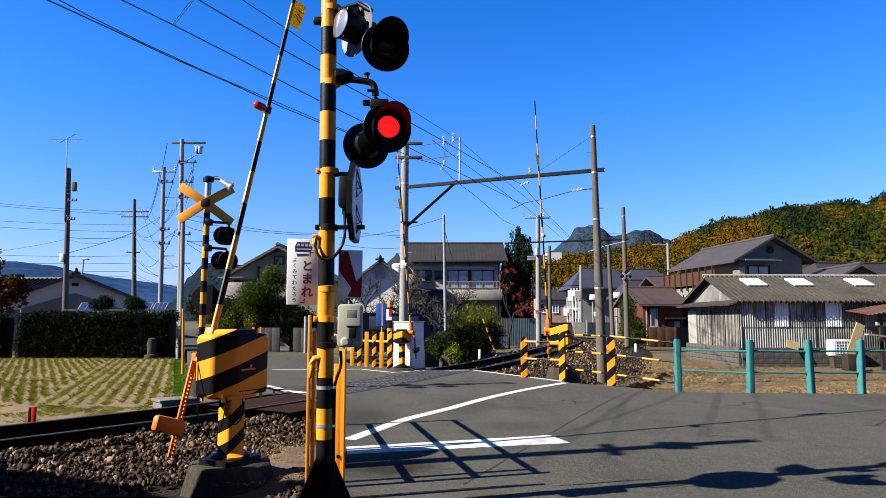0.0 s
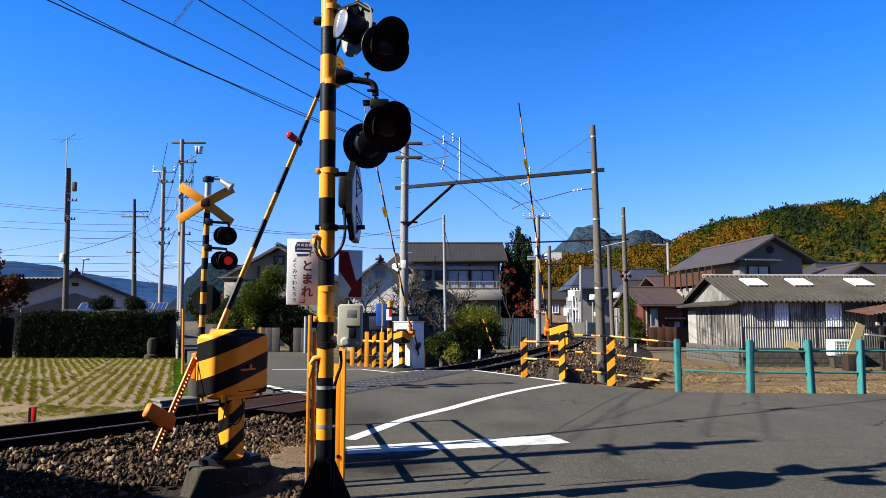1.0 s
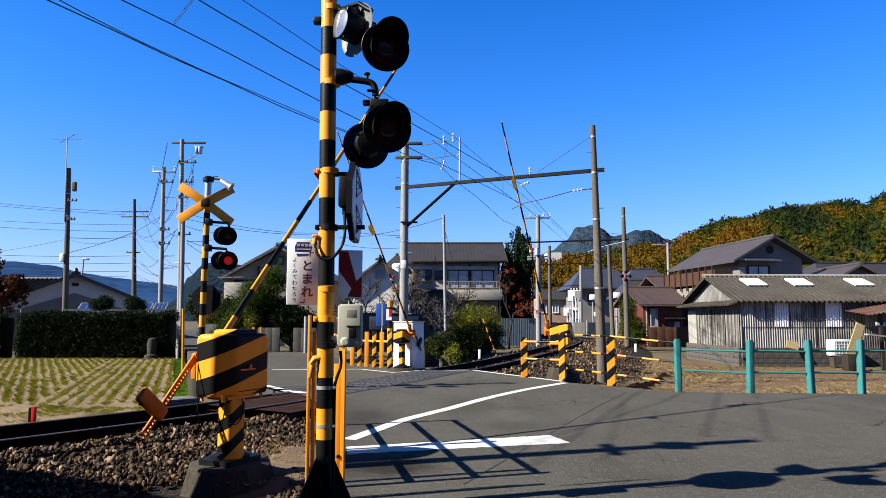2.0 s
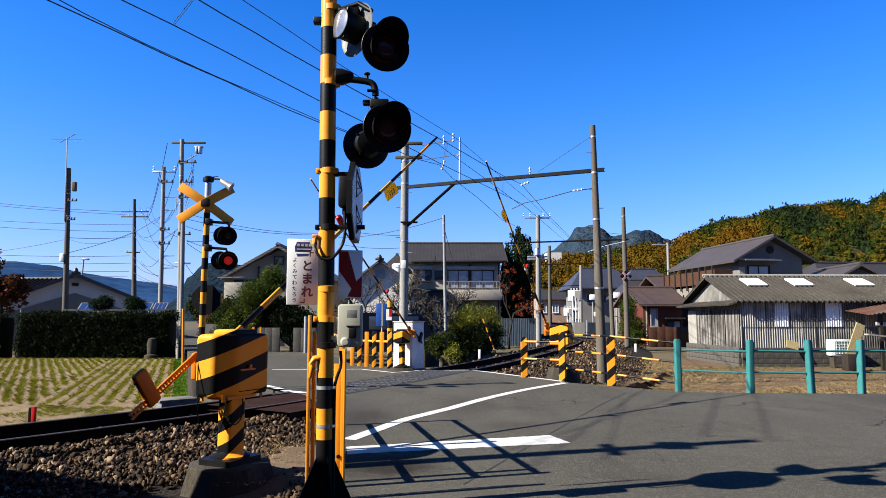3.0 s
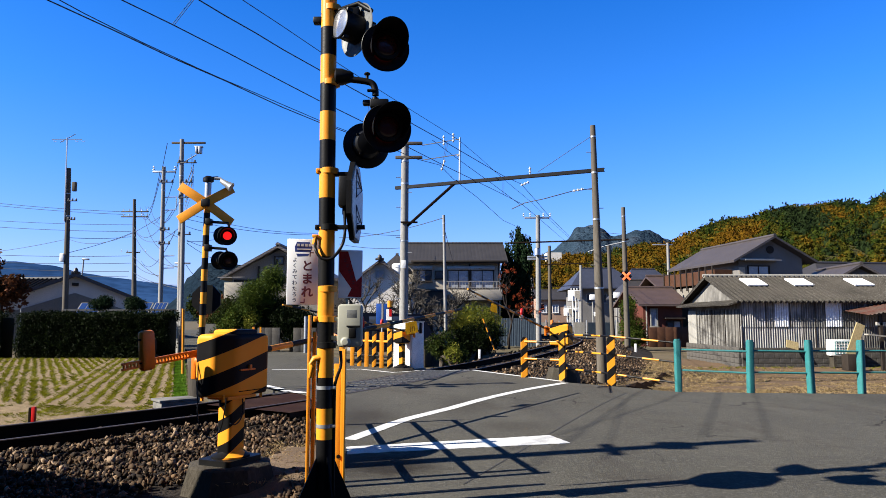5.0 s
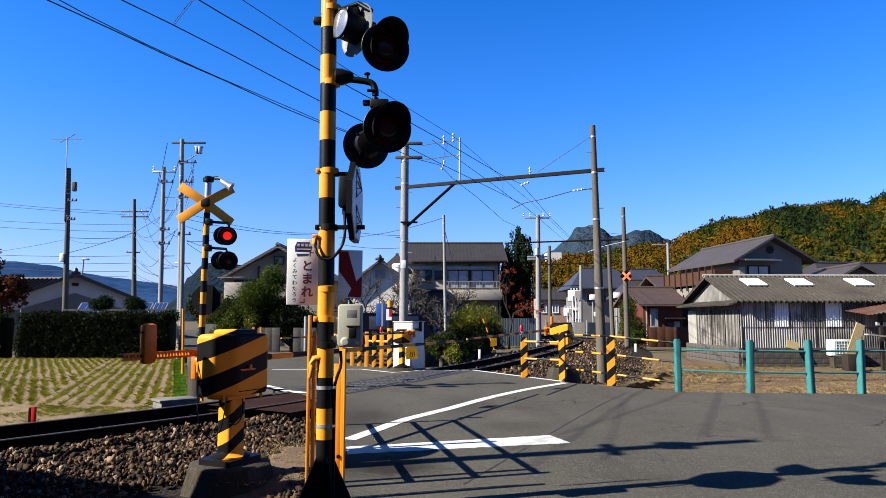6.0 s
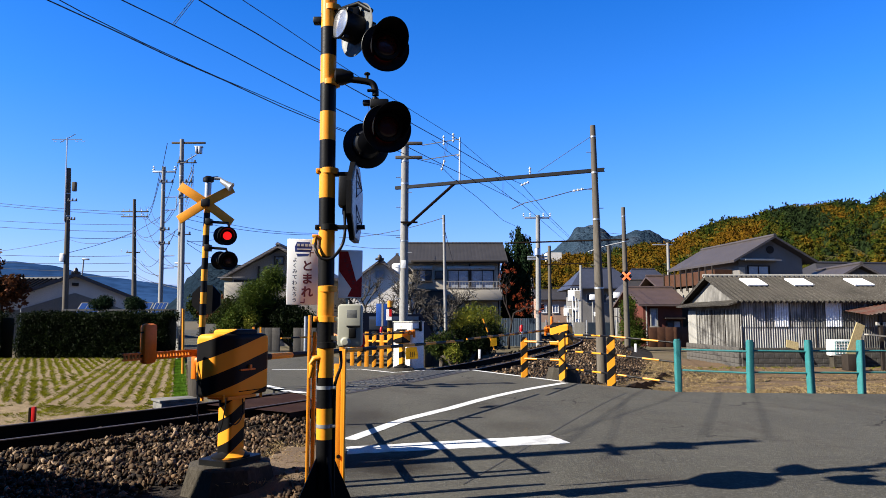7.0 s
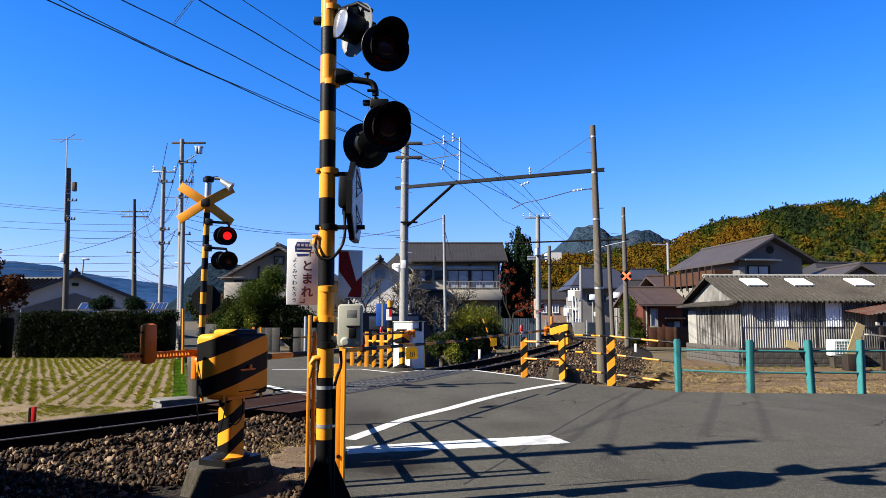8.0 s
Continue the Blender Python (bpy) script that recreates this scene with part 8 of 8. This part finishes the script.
# signal cluster and equipment boxes up the line
for x, y, z, s in ((14.07, 74, 4.2, 1.27), (13.4, 74, 2.43, 0.9), (14.35, 74.2, 1.5, 0.5), (14.2, 74.3, 2.7, 0.45), (15.2, 70, 3.9, 0.6), (17.6, 70, 4.1, 0.6), (14.5, 73, 0.7, 0.5), (16.0, 72, 2.2, 0.5)):
    e = thing("equipment_box", "white line-side equipment box on a post", "equipment box", (x, y, -0.4))
    part("box", box(B(), (0, 0, z), (s, 0.6, s * 0.9), bevel=0.04), M["white"], e)
    part("post", rod(B(), (0, 0.1, 0), (0, 0.1, z), 0.08, seg=8), M["pole"], e)
    part("cradle", box(B(), (0, 0, z - s * 0.47), (s * 1.1, 0.62, 0.05)), M["timber"], e)
    if s > 0.8:
        for k in range(3):
            part("conduit", rod(B(), (-s * 0.2 + 0.3 * k, -0.34, 0), (-s * 0.2 + 0.3 * k, -0.34, z - 0.2 * k), 0.035, seg=8), M["white"], e)
            part("bushing", lathe(B(), [(0.09, 0), (0.05, 0.08), (0.08, 0.14), (0.03, 0.26)], 10, pose(-s * 0.25 + 0.25 * s * k, 0, z + s * 0.44)), M["porcelain"], e)
        part("door", box(B(), (s * 0.22, -0.31, z), (s * 0.46, 0.03, s * 0.8)), M["plaster"], e)
fs = thing("crossing_signal", "distant banded crossing signal up the line", "crossing signal", (8.05, 58, -0.3))
part("post", banded(B(), 0.08, [0, 0.4, 0.8, 1.2, 1.6, 2.0, 2.4, 2.8, 3.2], 10), [M["black"], M["yellow"]], fs)
part("lamp", box(B(), (0.1, -0.1, 2.6), (0.6, 0.2, 0.5), bevel=0.05), M["blackmetal"], fs)
for i in range(5):
    p = thing("pyramid_block", "dark wedge-shaped rubber block on the embankment", "block", (4.2 + 0.62 * i, 15.1 + 1.5 * i, (-0.22, -0.34, -0.43, -0.48, -0.48)[i]), 20, "wedge blocks")
    bm = B()
    v = [bm.verts.new(c) for c in ((-0.3, -0.2, 0), (0.3, -0.2, 0), (0.3, 0.2, 0), (-0.3, 0.2, 0), (0, 0, 0.17))]
    for f in ((3, 2, 1, 0), (0, 1, 4), (1, 2, 4), (2, 3, 4), (3, 0, 4)):
        bm.faces.new([v[j] for j in f])
    part("block", bm, M["rail"], p, smooth=False)


# ---- grass and stubble ----
def blade_kind(n, h, spread, seed, lean=0.5, width=0.006):
    rnd = np.random.RandomState(seed)
    vs, fs = [], []
    for _ in range(n):
        a, q = rnd.uniform(0, 6.28), rnd.uniform(0, 6.28)
        p = np.array([math.cos(a), math.sin(a), 0]) * spread * rnd.uniform(0, 1)
        w = np.array([math.cos(q), math.sin(q), 0]) * width * (1 + 2 * h)
        d = np.array([rnd.normal() * lean, rnd.normal() * lean, 1.0])
        L = h * rnd.uniform(0.5, 1.2)
        k = len(vs)
        vs += [p - w, p + w, p + d * L * 0.6 + w * 0.7, p + d * L * np.array([1.5, 1.5, 1]) ]
        fs += [[k, k + 1, k + 2, k + 3]]
    return np.array(vs), np.array(fs)


rnd = random.Random(77)
TUSSOCK = [blade_kind(13, 0.13, 0.085, s, 0.42, 0.0042) for s in range(6)]
spots = []
for RD, gap, side in ((Vector((-0.38, 1, 0)).normalized(), 0.262, 1), (Vector((-0.585, 1, 0)).normalized(), 0.235, -1)):
    RN = Vector((RD.y, -RD.x, 0))
    for row in range(-70, 80):
        for k in range(0, 440):
            p = Vector((-6.2, 14.3, -0.3)) - RN * (gap * row) + RD * (0.06 * k - 8.0) + Vector((rnd.gauss(0, 0.014), rnd.gauss(0, 0.03), 0))
            p += RN * 0.05 * noise.noise(Vector((row * 3.1, k * 0.05, 1)))
            edge = -4.72 - (p.y - 12.0) * 0.385
            split = -8.1 - 0.38 * (p.y - 14.4)
            if (p.x - split) * side < 0.05 or p.x > edge + 0.05 or p.y > 28.2 or p.y < 12.9 - (p.x + 6) * 0.05 + 0.5 * noise.noise(p * 0.9) or rnd.random() < (0.06 if p.y < 18 else 0.28) + (0.35 if noise.noise(p * 0.5) > 0.3 else 0):
                continue
            spots.append((rnd.randrange(6), Matrix.LocRotScale(p, Euler((0, 0, rnd.uniform(0, 6.28))), Vector((0.55, 0.55, 0.45)) * rnd.uniform(0.55, 1.3))))
for _ in range(2400):
    x = -5.2 - rnd.random() * 9
    y = 12.9 - (x + 6) * 0.05 - abs(rnd.gauss(0, 0.9))
    if y < 10.3 or noise.noise(Vector((x * 1.1, y * 1.1, 3))) < -0.08:
        continue
    spots.append((rnd.randrange(6), Matrix.LocRotScale((x, y, -0.3), Euler((0, 0, rnd.uniform(0, 6.28))), Vector((0.6, 0.6, 0.42)) * rnd.uniform(0.25, 0.95))))
tagged(scatter("stubble_rows", TUSSOCK, spots, LEAF["grass"]), "green regrown rice stubble in straight rows", "grass", kind="stuff")
spots = []
for _ in range(2600):
    t = rnd.random()
    p = Vector((-4.75, 12.6, -0.29)).lerp((-10.4, 27.5, -0.29), t) + Vector((rnd.uniform(-0.1, 0.16), 0, 0))
    spots.append((rnd.randrange(6), Matrix.LocRotScale(p, Euler((0, 0, rnd.uniform(0, 6.28))), Vector((0.42, 0.42, 0.34)) * rnd.uniform(0.6, 1.2))))
tagged(scatter("verge_grass", TUSSOCK, spots, LEAF["verge"]), "bright green grass verge between field and road", "grass", kind="stuff")
spots = []
STRAW = [blade_kind(6, 0.06, 0.13, 90 + s, 0.9, 0.0075) for s in range(6)]


def lot_height(x, y):
    near = 12.2 + max(0, 4.2 - x) * 1.25 + max(0, x - 16) * 0.02
    return -0.46 * min(1, max(0, (y - near) / 8)) ** 0.8 - 0.02


for _ in range(20000):
    x, y = 3.6 + 24 * rnd.random() ** 1.5, 12.3 + 13.4 * rnd.random() ** 1.3
    if y < 12.35 + max(0, 4.2 - x) * 1.35:
        continue
    d = rnd.uniform(0.18, 0.5) * (0.5 + max(0, 0.7 + noise.noise(Vector((x * 0.6, y * 0.6, 9)))))
    spots.append((rnd.randrange(6), Matrix.LocRotScale((x, y, lot_height(x, y)), Euler((0, 0, rnd.uniform(0, 6.28))), Vector((1, 1, 1)) * d)))
for _ in range(1500):
    p = (rnd.uniform(5.2, 9.2), rnd.uniform(19.5, 30), -0.46)
    spots.append((rnd.randrange(6), Matrix.LocRotScale(p, Euler((0, 0, rnd.uniform(0, 6.28))), Vector((1, 1, 1.3)) * rnd.uniform(0.4, 1.1))))
for _ in range(110):
    p = (rnd.uniform(-1.65, -0.98), rnd.uniform(7.3, 8.6), -0.13 + rnd.uniform(-0.02, 0.03))
    spots.append((rnd.randrange(6), Matrix.LocRotScale(p, Euler((0, 0, rnd.uniform(0, 6.28))), Vector((1, 1, 0.6)) * rnd.uniform(0.25, 0.6))))
for _ in range(260):
    p = (rnd.uniform(-1.9, -1.0), rnd.uniform(6.0, 8.2), -0.1)
    spots.append((rnd.randrange(6), Matrix.LocRotScale(p, Euler((0, 0, rnd.uniform(0, 6.28))), Vector((1, 1, 0.8)) * rnd.uniform(0.2, 0.6))))
for _ in range(1600):
    x = -7.2 - rnd.random() * 12
    p = (x, 9.3 - (x + 6.6) * 0.05 + rnd.random() * 1.5, -0.3)
    spots.append((rnd.randrange(6), Matrix.LocRotScale(p, Euler((0, 0, rnd.uniform(0, 6.28))), Vector((1, 1, 1)) * rnd.uniform(0.5, 1.2))))
tagged(scatter("dry_grass", STRAW, spots, LEAF["straw"]), "dry straw-coloured grass on the vacant lot and verge", "grass", kind="stuff")
spots = []
for _ in range(13000):
    y = 10.5 + 17 * rnd.random() ** 1.6
    x = -5.0 - (y - 12.0) * 0.385 - rnd.random() * (6 + y * 0.7)
    spots.append((rnd.randrange(6), Matrix.LocRotScale((x, y, -0.3), Euler((0, 0, rnd.uniform(0, 6.28))), Vector((1, 1, 0.3)) * rnd.uniform(0.2, 0.7))))
tagged(scatter("straw_litter", STRAW, spots, LEAF["litter"]), "pale chopped straw lying between the stubble rows", "straw", kind="stuff")
spots = []
for _ in range(60):
    x, y = 9.0 + 12 * rnd.random(), 25.5 - abs(rnd.gauss(0, 0.5))
    spots.append((rnd.randrange(6), Matrix.LocRotScale((x, y, -0.48), Euler((0, 0, rnd.uniform(0, 6.28))), Vector((0.8, 0.8, 0.75)) * rnd.uniform(0.4, 1.1))))
tagged(scatter("weeds", TUSSOCK, spots, LEAF["grass"]), "green weeds along the foot of the shed", "grass", kind="stuff")


# ---- hills ----
def ridge_line(prof, x):
    for (a, za), (b, zb) in zip(prof, prof[1:]):
        if a <= x <= b:
            t = (x - a) / (b - a)
            return za + (zb - za) * t * t * (3 - 2 * t)
    return prof[0][1] if x < prof[0][0] else prof[-1][1]


def range_of_hills(name, prof, y0, y1, mat, label, nx=80, ny=14, rough=0.06, base=-1.0, seed=0):
    x0, x1 = prof[0][0], prof[-1][0]
    bm = B()
    rows = []
    for j in range(ny + 1):
        v = j / ny
        rows.append([])
        for i in range(nx + 1):
            x = x0 + (x1 - x0) * i / nx
            y = y0 + (y1 - y0) * v
            hgt = ridge_line(prof, x)
            z = base + (hgt - base) * math.sin(min(1, v * 1.0) * math.pi / 2) ** 0.9
            z += hgt * rough * noise.fractal(Vector((x, y, seed)) * (6 / (x1 - x0)), 1.0, 2.0, 5) * (0.3 + v)
            rows[-1].append(bm.verts.new((x * (y / y1) if name != "mountain_range" else x, y, z)))
    for a, b in zip(rows, rows[1:]):
        for i in range(nx):
            bm.faces.new((a[i], a[i + 1], b[i + 1], b[i]))
    return solid(name, bm, M[mat], label, "hill", kind="structure")


HILL = [(22, 15.8), (34, 19.2), (48, 19.6), (55, 19.8), (63, 22.0), (70, 23.5), (77, 22.9), (85, 26.8), (93, 29.8), (97, 31.5), (107, 31.9), (112, 34.1), (121, 35.5), (133, 36.8), (140, 36.6), (146, 35.7), (153, 39.4), (168, 45.6), (200, 53.5)]
range_of_hills("wooded_hill", HILL, 120, 235, "hill", "hillside under autumn woodland")
CROWN = [ico_kind(1, 0.45, 60 + s, 1.7) for s in range(12)]
SPRAY = [leaf_kind(64, 0.155, 60 + s, 0.75, 1.05) for s in range(12)]
WOODS = {"orange": [], "gold": [], "olive": [], "green": [], "dark": [], "red": []}
rnd = random.Random(9)
for _ in range(5200):
    v = rnd.random() ** 0.8
    x = rnd.uniform(22, 200)
    y = 120 + 115 * v
    z = -1 + (ridge_line(HILL, x) + 1) * math.sin(v * math.pi / 2) ** 0.9
    s = rnd.uniform(1.0, 2.2) * (0.75 + 0.35 * v)
    g = 0.75 * noise.noise(Vector((x * 0.06, z * 0.12, 4))) + (x - 112) * 0.006 + rnd.uniform(-0.3, 0.3) + (0.3 if x < 62 else 0)
    if 108 < x < 132 and z < 32:
        g += 0.35
    g -= 0.08
    kind = "orange" if g < -0.3 else "gold" if g < -0.06 else "olive" if g < 0.14 else "green" if g < 0.34 else "dark"
    if kind == "dark" and noise.noise(Vector((x * 0.09, z * 0.2, 8))) > 0.42:
        kind = rnd.choice(("orange", "red", "gold"))
    tall = rnd.uniform(0.85, 1.6) if kind == "dark" else rnd.uniform(0.8, 1.2)
    m = Matrix.LocRotScale((x * y / 235, y, z + s * 0.35), Euler((0, 0, rnd.uniform(0, 6.28))), Vector((s, s, s * tall)))
    WOODS[kind].append((rnd.randrange(12), m))
for kind, spots in WOODS.items():
    tagged(scatter(kind + "_woodland", CROWN, [(k, m @ Matrix.Scale(0.6, 4)) for k, m in spots], LEAF["wood_" + kind]), kind + " tree crowns of the woodland on the hill", "woodland", kind="stuff")
    tagged(scatter(kind + "_woodland_sprays", SPRAY, spots, LEAF["wood_" + kind]), kind + " leaf sprays of the woodland on the hill", "woodland", kind="stuff")
# far ranges; their haze is in the material colour, not in the air
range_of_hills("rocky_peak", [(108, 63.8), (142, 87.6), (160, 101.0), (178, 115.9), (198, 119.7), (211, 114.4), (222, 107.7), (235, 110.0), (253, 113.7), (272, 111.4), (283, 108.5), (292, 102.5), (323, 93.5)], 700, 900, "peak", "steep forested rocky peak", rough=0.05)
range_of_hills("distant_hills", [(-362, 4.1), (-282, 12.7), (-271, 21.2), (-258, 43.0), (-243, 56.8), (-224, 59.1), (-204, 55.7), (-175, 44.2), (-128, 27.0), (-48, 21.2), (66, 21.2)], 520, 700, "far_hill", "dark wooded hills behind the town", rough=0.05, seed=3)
range_of_hills("mountain_range", [(-2647, 278.2), (-2027, 257.5), (-1735, 199.6), (-1540, 205.8), (-1426, 193.4), (-1301, 166.7), (-1177, 150.3), (-1054, 133.8), (-930, 113.4), (-786, 92.9), (-376, 72.5), (441, 52.1)], 1900, 2500, "mountain", "distant mountain range coloured with blue haze", rough=0.03, seed=5)
LIGHTS["cross"] = CROSS


# ---- what moves ----
def motions():
    near = [(0, 73.8), (0.5, 68.4), (1.0, 61.4), (1.5, 54.9), (1.7, 52.4), (2.25, 44.8), (2.8, 37.1), (3.5, 26.7), (4.0, 19.4), (4.7, 9.5), (5.1, 4.2), (5.45, 0.6), (5.7, 0.3), (8, 0.3)]
    right = [(0, 79.9), (0.5, 72.8), (1.0, 65.4), (1.5, 57.6), (1.7, 54.7), (2.25, 46.6), (2.8, 38.7), (3.5, 28.7), (4.0, 21.9), (4.7, 12.2), (5.2, 5.0), (5.55, 0.0), (5.75, -0.8), (8, -0.8)]
    left = [(0, 78.6), (0.5, 70.5), (1.0, 62.2), (1.5, 54.6), (1.7, 51.8), (2.25, 43.2), (2.8, 34.8), (3.5, 25.0), (4.0, 18.8), (4.7, 9.5), (5.2, 3.5), (5.5, 0.4), (5.75, 0.0), (8, 0.0)]
    for key, rows in (("near", near), ("right", right), ("left", left)):
        boom, axle = BOOMS[key]
        walk(boom, [(t, pose(0, 0, axle, 0, -a, 0)) for t, a in rows])
    # each light turns its lit side out while it is on
    lit = dict(
        near_upper=[(0.1, 0.6), (1.1, 1.6), (2.1, 2.6), (3.1, 3.6)],
        near_lower=[(-1, 0.1), (4.5, 5.0), (5.5, 6.0), (6.5, 7.0), (7.5, 8.0)],
        far_upper=[(0.1, 0.6), (1.1, 1.6), (2.1, 2.6), (3.1, 3.6), (4.1, 4.5), (5.0, 5.5), (6.0, 6.5), (7.0, 7.5), (8.0, 9)],
        far_lower=[(0.6, 1.1), (1.6, 2.1), (2.6, 3.1), (3.6, 4.1), (4.5, 5.0), (5.5, 6.0), (6.5, 7.0), (7.5, 8.0)],
        cross=[(3.2, 9)],
    )
    for key, spans in lit.items():
        light = LIGHTS[key]
        rest = light.matrix_basis.copy()
        on = spans[0][0] < 0
        rows = [(0, on)]
        for a, b in spans:
            rows += [(x, y) for x, y in ((a, True), (b, False)) if 0 < x <= 8]
        keys = [(0.0, 0.0 if on else 180.0)] if rows[1][0] > 0.1 else []
        for t, want in rows[1:]:
            f = round(t * FPS)
            for k, share in enumerate((0, 0.34, 0.67, 1)):
                a = 180 * ((1 - share) if want else share)
                keys.append(((f + k - 3) / FPS, a))
        if keys[-1][0] < 8:
            keys.append((8.0, keys[-1][1]))
        walk(light, [(t, rest @ pose(0, 0, 0, 0, a, 0)) for t, a in keys if 0 <= t <= 8.0])


motions()
